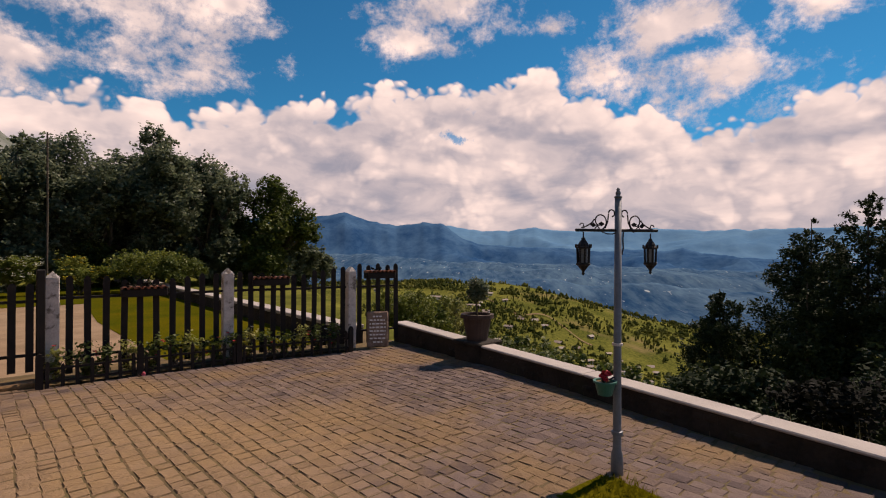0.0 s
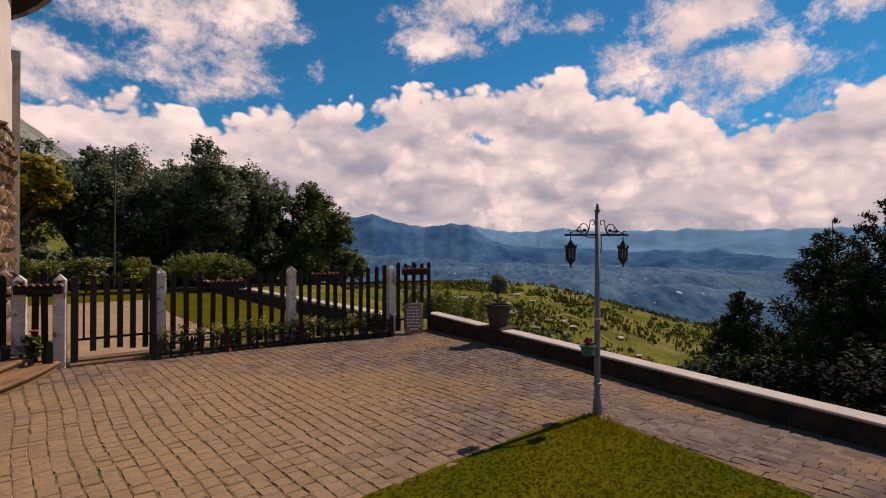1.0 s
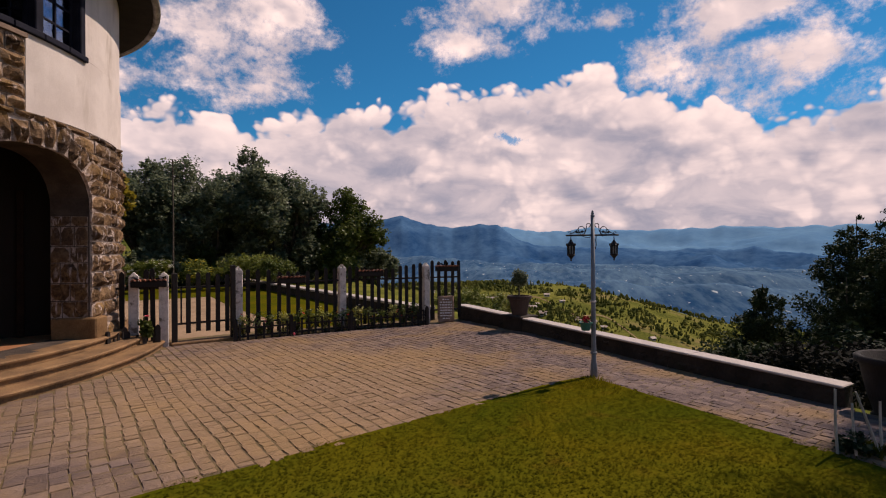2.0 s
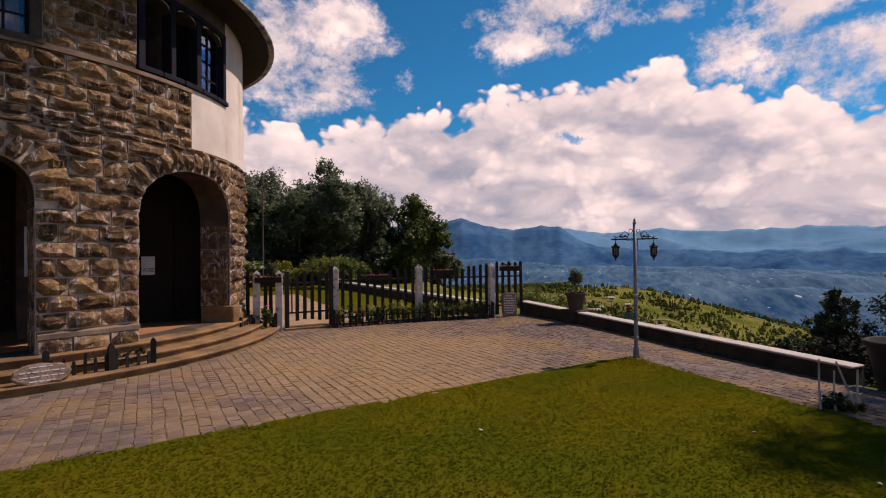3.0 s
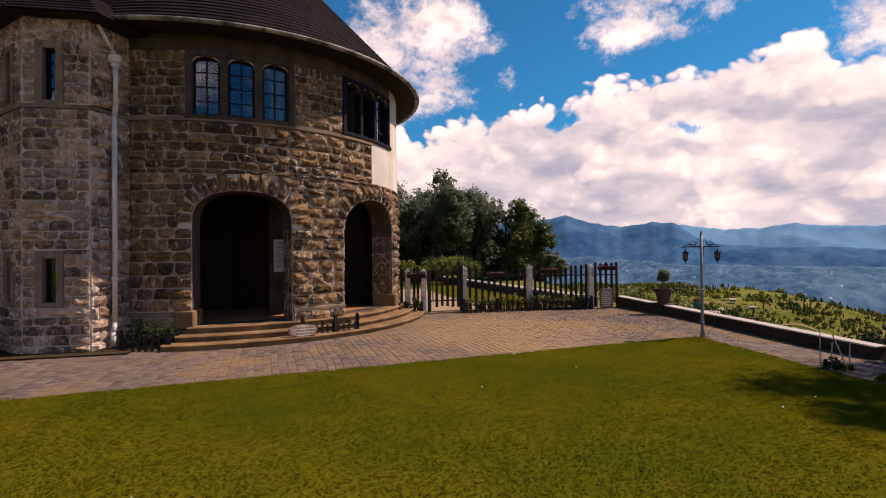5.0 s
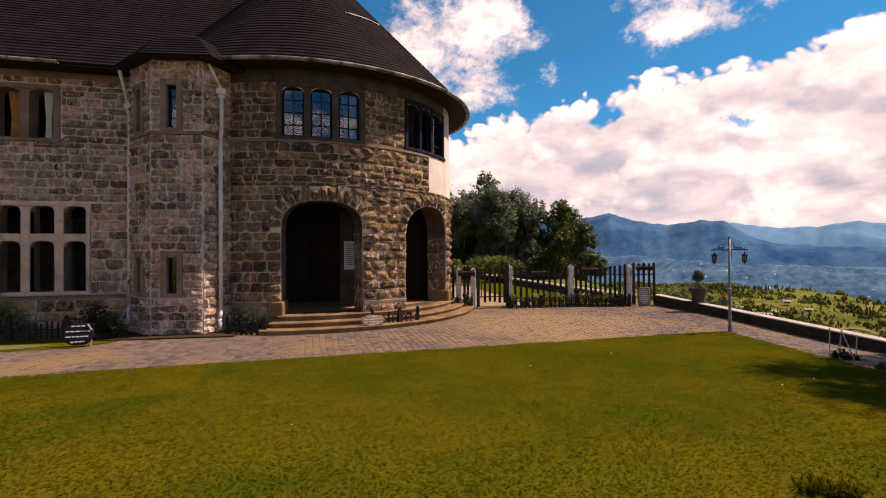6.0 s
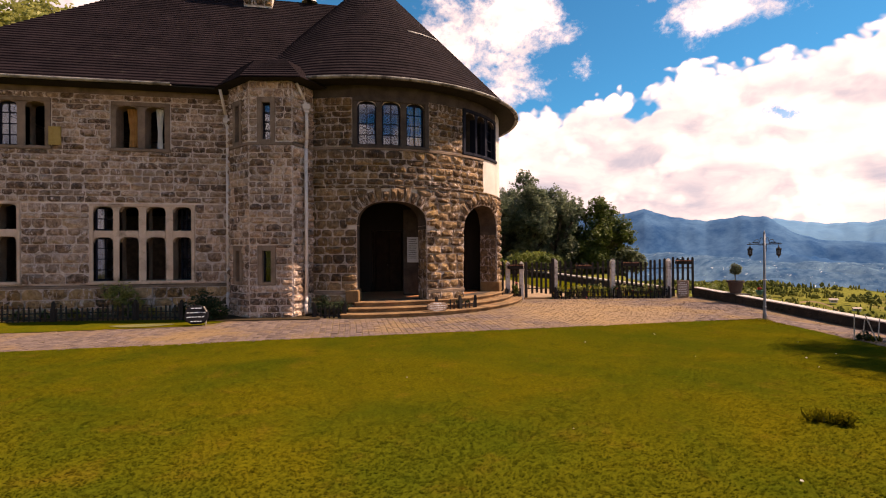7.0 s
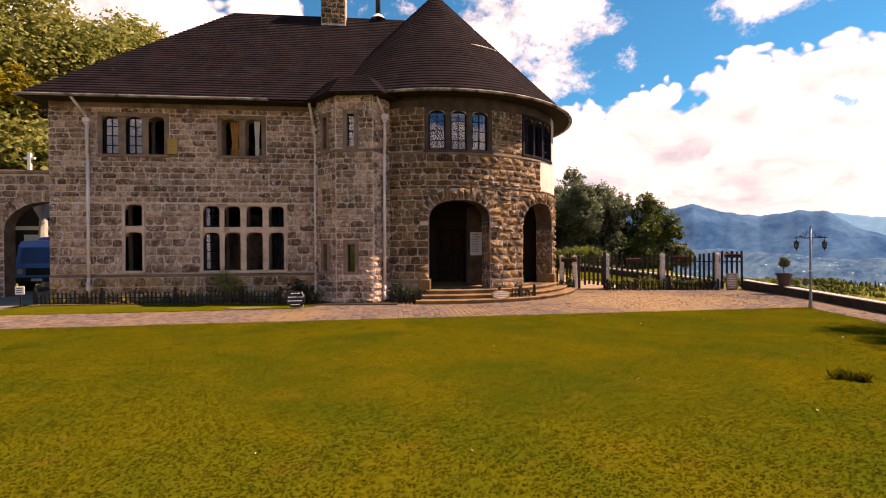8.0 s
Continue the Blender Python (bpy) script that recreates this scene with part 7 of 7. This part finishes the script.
part("lintel", Geo().box((-25, 20.9, 2.85), (-18, 20.99, 3.05)), WALLPAINT, bg)
part("roof", Geo().add([(-29.4, 20.6, 4.3), (-12.9, 20.6, 4.3), (-12.9, 25.4, 4.3), (-29.4, 25.4, 4.3), (-29, 23, 5.3), (-13.3, 23, 5.3)], [(0, 1, 5, 4), (2, 3, 4, 5), (1, 2, 5), (3, 0, 4), (3, 2, 1, 0)]), TINROOF, bg)
for xx in (-24.6, -23.6):
    part("window", Geo().box((xx, 20.95, 1.9), (xx + 0.8, 20.995, 2.6)), PAPER, bg)

# ---------------------------------------------------------------- trees
def crown(cx, cy, zc, rx, rz, n, seed, ry=None):
    r = random.Random(seed)
    out = [(cx, cy, zc, rx * 0.58, (ry or rx) * 0.58, rz * 0.6)]
    for _ in range(n + 6):
        d = Vector((r.gauss(0, 1), r.gauss(0, 1), r.gauss(0.15, 0.8))).normalized()
        k = r.uniform(0.18, 0.42)
        o = r.uniform(0.6, 0.88)
        out.append((cx + d.x * rx * o, cy + d.y * (ry or rx) * o, zc + d.z * rz * o, rx * k, (ry or rx) * k, rz * k))
    return out


for i, (x, y, zc, rx, rz, n, mat, cnt) in enumerate((
        (4.6, 35.5, 4.6, 3.4, 3.9, 12, LEAF_DARK, 30000), (8.0, 35.0, 4.2, 3.4, 3.9, 12, LEAF_DARK, 30000), (10.8, 34.2, 4.6, 3.2, 3.7, 13, LEAF_DARK, 32000),
        (13.0, 33.6, 3.7, 2.6, 3.3, 11, LEAF_DARK, 26000), (16.3, 33.0, 2.9, 3.2, 3.3, 14, LEAF_MID, 36000), (0.8, 38.0, 3.4, 3.2, 3.2, 10, LEAF_DARK, 22000),
        (18.7, 34.5, 0.7, 2.4, 2.4, 9, LEAF_MID, 18000))):
    tree("broadleaf_tree", "dense dark broadleaf tree beyond the garden" if mat is LEAF_DARK else "rounded mid-green broadleaf tree beyond the garden", (x, y, land_z(x, y)), crown(x, y, zc, rx, rz, n + 6, 200 + i), int(cnt * 1.35), 0.118, mat,
         r0=0.28, seed=200 + i, group="garden trees", cluster=36, spread=0.12)
tree("yellow_tree", "yellow-flowering tree beyond the garden", (1.9, 33.5, 0), crown(1.9, 33.5, 5.2, 2.0, 1.5, 10, 231), 20000, 0.18, LEAF_YELLOW, r0=0.25, seed=231, cluster=26)
# trees by the archway
for i, (x, y, zc, rx, rz, n, mat, cnt, lab) in enumerate((
        (-27.0, 25.5, 10.5, 6.2, 7.0, 18, LEAF_LIGHT, 60000, "tall light green tree behind the house"), (-22.0, 29.0, 11.0, 5.4, 6.2, 14, LEAF_LIGHT, 46000, "tall light green tree behind the house"),
        (-21.9, 18.5, 6.2, 2.4, 2.4, 11, LEAF_LIGHT, 24000, "light green tree beside the archway"), (-25.4, 20.2, 10.0, 2.8, 1.4, 12, LEAF_YELLOW, 20000, "yellow-flowering tree behind the archway"), (-29.5, 20.0, 6.0, 4.0, 5.0, 12, LEAF_LIGHT, 26000, "green tree beyond the archway"),
        (-24.2, 30.5, 14.0, 4.6, 4.6, 14, LEAF_LIGHT, 40000, "tall light green tree behind the house"), (-26.0, 21.5, 7.6, 3.6, 2.2, 12, LEAF_LIGHT, 30000, "green tree beyond the archway"))):
    tree("garden_tree", lab, (x, y, land_z(x, y)), crown(x, y, zc, rx, rz, n, 240 + i), int(cnt * 0.75), 0.185, mat, bark=PALEBARK if i == 2 else BARK, r0=0.26, seed=240 + i, group="trees behind the house", cluster=26)


def conifer(x, y, z0, z1, r, seed, cnt, label):
    """A dense, pointed evergreen built of drooping tiers."""
    rg = random.Random(seed)
    blobs = []
    n = 40
    for i in range(n):
        t = (i + 0.5) / n
        z = z0 + (z1 - z0) * (0.12 + 0.86 * t)
        rr = r * (1 - t) ** 0.47 * rg.uniform(0.8, 1.08) + 0.10
        a = i * 2.4
        blobs.append((x + math.cos(a) * rr * 0.5, y + math.sin(a) * rr * 0.5, z, rr * 0.62, rr * 0.62, (z1 - z0) / n * 1.7))
    t = thing("conifer", (x, y, z0), label, "tree", "conifers on the slope")
    part("trunk", Geo().tube([(x, y, z0 - 1.5), (x + 0.05, y, (z0 + z1) / 2), (x, y, z1)], 0.22, 8, 0.02), BARK, t)
    part("crown", leaves(blobs, int(cnt * 1.1), 0.098, seed, cluster=34, spread=0.13, flat=0.8, long=2.0), LEAF_CONIFER, t)


for i, (x, y, top, h, r, cnt) in enumerate(((33.8, 13.2, -0.2, 12, 3.4, 44000), (37.8, 9.7, 3.7, 18, 4.9, 74000), (35.7, 7.0, 4.8, 19, 4.4, 60000), (33.0, 9.0, 0.4, 13, 3.2, 40000), (33.0, 4.5, 3.6, 16, 4.6, 44000))):
    conifer(x, y, top - h, top, r, 260 + i, cnt, "tall dense dark conifer on the slope below the terrace")
for i, (x, y, z, s) in enumerate(((13.0, 4.3, -0.35, 1.0), (13.8, 5.2, -0.75, 0.9), (13.6, 3.0, -0.2, 1.1), (11.6, 3.2, -0.4, 0.8))):
    shrub("magnolia_shrub", "leggy shrub with greyish leaves and pale branches behind the parapet", (x, y, land_z(x, y)), crown(x, y, z - 0.1, s, s * 0.55, 7, 280 + i), 2600, 0.065, LEAF_GREY, 280 + i, group="shrubs behind the parapet", stems=9, bark=PALEBARK, cluster=9, spread=0.2)
for i, (x, y, z, s) in enumerate(((15.5, 7.0, -1.9, 1.8), (17.5, 3.5, -1.6, 2.2), (14.0, 0.5, -0.6, 1.7), (12.5, 9.0, -1.6, 1.3), (13.5, 14.0, -2.0, 1.6))):
    shrub("slope_bush", "dark bush on the slope below the parapet", (x, y, land_z(x, y)), crown(x, y, z, s, s * 0.7, 8, 290 + i), 6000, 0.09, LEAF_CONIFER if i < 3 else LEAF_LIGHT, 290 + i, group="bushes on the slope", stems=7)

for i, (az, r, top, rad, mat, lab) in enumerate(((38.5, 38, -0.9, 2.1, LEAF_BUSH, "yellow-green tree on the slope beyond the parapet"), (41.5, 36, -0.6, 2.2, LEAF_BUSH, "yellow-green tree on the slope beyond the parapet"),
                                                  (44.5, 41, -1.9, 1.9, LEAF_LIGHT, "yellow-green tree on the slope beyond the parapet"), (49, 24, -1.5, 2.0, LEAF_MID, "bushy dark green tree below the parapet"),
                                                  (53, 23, -1.8, 2.1, LEAF_MID, "bushy dark green tree below the parapet"), (57.5, 21, -2.1, 2.0, LEAF_MID, "bushy dark green tree below the parapet"),
                                                  (62, 20, -2.3, 2.0, LEAF_MID, "bushy dark green tree below the parapet"))):
    x, y = 2.97 + r * math.sin(radians(az)), 3.42 + r * math.cos(radians(az))
    tree("slope_tree", lab, (x, y, land_z(x, y)), crown(x, y, top - rad * 0.9, rad, rad * 0.95, 9, 320 + i), 9000, 0.11, mat, r0=0.16, seed=320 + i, group="trees on the slope", cluster=26, spread=0.14)

tree("shade_tree", "tall airy tree past the parapet, shading the lawn corner", (18.0, -0.1, land_z(18.0, -0.1)), crown(18.0, -0.1, 13.5, 2.7, 2.0, 12, 333), 7500, 0.11, LEAF_DARK, r0=0.2, seed=333, cluster=4, spread=0.35)

for i in range(11):
    x, y = 0.0 + i * 1.9, 33.2 - 0.1 * i + 0.6 * math.sin(i * 2.1)
    shrub("understory_bush", "dark bush under the garden trees", (x, y, land_z(x, y)), crown(x, y, 1.0, 1.5, 1.3, 6, 340 + i), 4000, 0.135, LEAF_DARK if i % 4 else LEAF_MID, 340 + i, group="bushes under the trees", stems=5)

# garden behind the fence
solid("garden_lawn", Geo().add([(5.5, 12.9, 0.0), (8.5, 12.5, 0.0), (9.4, 36, 0.0), (0.5, 36, 0.0), (0.5, 24.6, 0.0), (6.0, 24.4, 0.0), (5.5, 19.0, 0.0)], [(0, 1, 2, 6), (2, 3, 4, 5), (2, 5, 6)]), LAWN, "grass of the garden behind the fence", "lawn", kind="structure")
solid("garden_path", Geo().add([(1.2, 13.0, -0.01), (5.5, 12.7, -0.012), (5.5, 19.0, -0.011), (6.0, 24.4, -0.01), (-1.0, 24.6, -0.01)], [(0, 1, 2, 3, 4)]), GRAVEL, "tan gravelled garden path behind the gate", "path", kind="structure")
for i, (x, y, z, rx, rz, mat, fl, lab) in enumerate(((4.3, 29.0, 1.0, 1.0, 0.6, LEAF_BUSH, [(PETAL_WHITE, 110, 0.07)], "bush full of small white flowers"), (6.4, 28.5, 0.9, 1.3, 0.6, LEAF_BUSH, [(PETAL_YELLOW, 110, 0.065)], "bush with yellow flowers"),
                                             (8.6, 28.0, 1.1, 1.6, 0.9, LEAF_BUSH, [], "light green feathery bush"), (9.6, 27.5, 0.9, 1.4, 0.7, LEAF_MID, [], "green bush by the garden wall"), (2.2, 29.5, 1.0, 1.3, 0.7, LEAF_BUSH, [(PETAL_WHITE, 60, 0.06)], "green bush with white flowers"))):
    shrub("flower_bush", lab, (x, y, 0), crown(x, y, z, rx, rz, 7, 300 + i), 5200, 0.07, mat, 300 + i, group="garden bushes", stems=9, flowers=fl)
pole = thing("wooden_pole", (5.6, 31.0, 0), "thin grey wooden pole in the garden", "pole")
part("shaft", Geo().tube([(5.6, 31, -0.2), (5.62, 31, 3.5), (5.6, 31, 6.9)], 0.05, 8, 0.035), BARK, pole)

# ---------------------------------------------------------------- tea hillside across the dip: trees, houses, track
rg = random.Random(17)
far = Geo()
for i in range(31000):
    az = radians(rg.uniform(22, 78))
    r = 60 + 400 * rg.random() ** 0.75
    x, y = 2 + r * math.sin(az), 3 + r * math.cos(az)
    dense = 1.3 * noise.noise((x * 0.013, y * 0.013, 7)) + 0.7 * noise.noise((x * 0.05, y * 0.05, 2)) + 0.3 * noise.noise((x * 0.16, y * 0.16, 5))
    if dense < rg.uniform(-0.5, 0.38):
        continue
    z = land_z(x, y)
    h = (0.6 + 2.9 * rg.random() ** 2.4) * (0.5 + r / 650)
    w2 = h * rg.choice((0.14, 0.18, 0.24, 0.4, 0.65))
    a0 = rg.random() * 6
    rings = []
    for zz, k in ((0.12, 0.75), (0.42, 1.0), (0.75, 0.62)):
        rings.append([(x + w2 * k * rg.uniform(0.6, 1.25) * math.cos(a0 + q * 1.2566 + zz), y + w2 * k * rg.uniform(0.6, 1.25) * math.sin(a0 + q * 1.2566 + zz), z + h * (zz + rg.uniform(-.08, .08))) for q in range(5)])
    fs = []
    for q in range(5):
        q2 = (q + 1) % 5
        fs += [(q, q2, 5 + q2, 5 + q), (5 + q, 5 + q2, 10 + q2, 10 + q), (10 + q, 10 + q2, 15)]
    far.add(rings[0] + rings[1] + rings[2] + [(x, y, z + h)], fs)
tagged(new("hillside_trees", far.mesh("hillside_trees", LEAF_TEA)), "countless small trees over the tea hillside", "trees", kind="stuff")


def far_house(az, r, w2, d2, h, turn_deg):
    x, y = 2 + r * math.sin(radians(az)), 3 + r * math.cos(radians(az))
    w2, d2, h = w2 * 0.42, d2 * 0.45, h * 0.55
    z = land_z(x, y) - 0.4
    m = Matrix.Translation((x, y, z)) @ Matrix.Rotation(radians(turn_deg), 4, "Z")
    t = thing("far_house", (x, y, z), "small pale house with a tin roof on the tea hillside", "house", "houses on the hillside")
    part("wall", Geo().box((-w2, -d2, 0), (w2, d2, h), m), WALLPAINT, t)
    part("roof", Geo().add([(-w2 - .5, -d2 - .5, h), (w2 + .5, -d2 - .5, h), (w2 + .5, d2 + .5, h), (-w2 - .5, d2 + .5, h), (-w2 - .5, 0, h + d2 * 0.7), (w2 + .5, 0, h + d2 * 0.7)], [(0, 1, 5, 4), (2, 3, 4, 5), (1, 2, 5), (3, 0, 4), (3, 2, 1, 0)], m), TINROOF, t)
    for xx in (-w2 * 0.5, w2 * 0.4):
        part("window", Geo().box((xx - 0.6, -d2 - 0.04, h * 0.4), (xx + 0.6, -d2 - 0.005, h * 0.78), m), CASEMENT, t)


for i in range(26):                           # hamlets in loose rows along the contours
    row = rg.choice(((42, 345), (47, 318), (54, 292), (58, 255), (63, 246), (66, 270), (50, 215)))
    far_house(row[0] + rg.gauss(0, 2.8), row[1] + rg.gauss(0, 20), rg.uniform(2.0, 4.5), rg.uniform(1.8, 2.8), rg.uniform(2.4, 3.4), rg.uniform(-85, -20))
for az, r, w2, d2, h, tn in ((43, 330, 9, 3, 3.2, -40), (45, 318, 6, 3, 3, -50), (47.5, 300, 4, 3, 3, -30), (52.5, 290, 3.5, 3, 3.2, -60), (54, 300, 4, 3, 3, -45), (57, 250, 3, 2.5, 3, -40), (58.5, 260, 3.5, 3, 3, -70), (62, 240, 4, 3, 3, -55),
                             (63, 245, 5, 3, 3.2, -50), (64.3, 250, 3.5, 3, 3, -80), (49, 360, 4, 3, 3, -35), (40, 380, 5, 3, 3, -30), (60, 300, 3, 3, 3, -20), (55, 210, 3, 2.5, 2.8, -65), (66, 285, 4, 3, 3, -60)):
    far_house(az, r, w2, d2, h, tn)
tr = Geo()
for i in range(60):
    az = 46 + i * 0.24
    r = 345 + 14 * math.sin(i * 0.2) - i * 0.9
    x, y = 2 + r * math.sin(radians(az)), 3 + r * math.cos(radians(az))
    x2, y2 = 2 + (r + 2.2) * math.sin(radians(az)), 3 + (r + 2.2) * math.cos(radians(az))
    tr.v += [(x, y, land_z(x, y) + 0.5), (x2, y2, land_z(x2, y2) + 0.6)]
    if i:
        tr.f.append((2 * i - 2, 2 * i, 2 * i + 1, 2 * i - 1))
solid("dirt_track", tr, STEP, "pale dirt track across the hillside", "track", kind="structure")

# ---------------------------------------------------------------- single stones, last
for singles, parent, stuff in LATER:
    inv = chain(parent).inverted()
    for k, m in singles:
        ob = new("stone", STONE_MESH[stuff][k])
        ob.matrix_basis = m
        ob.parent = parent
        ob.matrix_parent_inverse = inv

# ---------------------------------------------------------------- cobble paving, last
def fence_y(x):
    return float(np.interp(x, [2.4, 3.7, 4.9, 6.3, 8.2, 9.5], [12.75, 12.12, 12.03, 11.85, 11.43, 11.3]))


def paved(x, y):
    """Whether the terrace is paved at x, y."""
    if x > PAR(y) - 0.02:
        return False
    if y < LAWN_EDGE(min(x, 7)) - 0.02 and x < LAWN_RIGHT(min(y, 5.5)) - 0.02:
        return False
    if x < -7.7:
        return y < 7.55 + 0.03 * (x + 9)
    if math.hypot(x - TC[0], y - TC[1]) < STEP_R[0][0] + 0.03 and x > -5.0:
        return False
    if x < -4.4:
        return y < 8.55 - 0.02 * (x + 4.4) * 8
    if x < 2.45:
        return math.hypot(x - TC[0], y - TC[1]) > STEP_R[0][0] + 0.03 and y < 12.7 and x > -4.6 and (y < 9 or x > 0)
    return y < fence_y(x)


bed = Geo()
nx, ny = 70, 60
idx = {}
for j in range(ny + 1):
    for i in range(nx + 1):
        x, y = -24 + 34.0 * i / nx, -9 + 22.2 * j / ny
        idx[i, j] = len(bed.v)
        bed.v.append((x, y, terrace_z(x, y) - 0.0035))
for j in range(ny):
    for i in range(nx):
        x, y = -24 + 34.0 * (i + 0.5) / nx, -9 + 22.2 * (j + 0.5) / ny
        if x > PAR(y) + 0.15 or (y < 4.6 and x < 5.6) or (math.hypot(x - TC[0], y - TC[1]) < 5.3) or (x < -5 and y > 9):
            continue
        bed.f.append((idx[i, j], idx[i + 1, j], idx[i + 1, j + 1], idx[i, j + 1]))
pavement = solid("pavement", bed, JOINT, "cobble-paved terrace and front path with earthy joints", "pavement", kind="structure")


def paver_shape(r):
    """A unit paver, top at 0, with worn edges."""
    c = 0.07
    g = Geo()
    j = lambda s: r.uniform(-s, s)
    out = [(-0.5, -0.5), (0.5, -0.5), (0.5, 0.5), (-0.5, 0.5)]
    low = [(x, y, -1.0) for x, y in out]
    rim = [(x + j(.05), y + j(.05), -0.26 + j(.10)) for x, y in out]
    top = [(x * (1 - 2 * c) + j(.05), y * (1 - 2 * c) + j(.05), -0.04 + j(.16)) for x, y in out]
    g.add(low + rim + top + [(j(.1), j(.1), 0.06 + j(.08))], [(0, 1, 5, 4), (1, 2, 6, 5), (2, 3, 7, 6), (3, 0, 4, 7), (4, 5, 9, 8), (5, 6, 10, 9), (6, 7, 11, 10), (7, 4, 8, 11)] + [(8, 9, 12), (9, 10, 12), (10, 11, 12), (11, 8, 12)])
    return g


pr = random.Random(31)
PSH = [paver_shape(pr) for _ in range(10)]
PME = [g.mesh("paver", PAVER) for g in PSH]
PV = [np.array(g.v) for g in PSH]
rest, count = Geo(), 0
x = -23.0
while x < 9.5:
    wd = pr.uniform(0.128, 0.165)
    y = -9.0 + pr.uniform(0, 0.25)
    while y < 12.9:
        ln = pr.choice((0.12, 0.145, 0.175, 0.21)) * pr.uniform(0.92, 1.08)
        cx, cy = x + wd / 2, y + ln / 2
        if paved(cx, cy):
            bx = pr.uniform(-0.006, 0.006) + 0.05 * noise.noise((cx * 0.9, cy * 0.55, 2)) + 0.010 * noise.noise((cx * 3, cy * 2.2, 9))
            m = Matrix.Translation((cx + bx, cy, 0.004 + terrace_z(cx, cy) + pr.uniform(-0.0025, 0.0025))) @ Matrix.Rotation(pr.uniform(-0.032, 0.032), 4, "Z") @ Matrix.Rotation(pr.uniform(-0.012, 0.012), 4, "X") @ Matrix.Diagonal((wd - pr.uniform(0.003, 0.009), ln - pr.uniform(0.004, 0.016), 0.03, 1))
            k = pr.randrange(10)
            if count < 300 and 3.4 < cx < 7.2 and 5.4 < cy < 9.4:
                ob = new("paver", PME[k])
                ob.matrix_basis = m
                ob.parent = pavement
                count += 1
            else:
                mm = np.array(m)
                b0 = len(rest.v)
                rest.v += (PV[k] @ mm[:3, :3].T + mm[:3, 3]).tolist()
                rest.f += [tuple(b0 + i for i in q) for q in PSH[k].f]
        y += ln
    x += wd
part("paving", rest, PAVER_REST, pavement, kind="stuff")
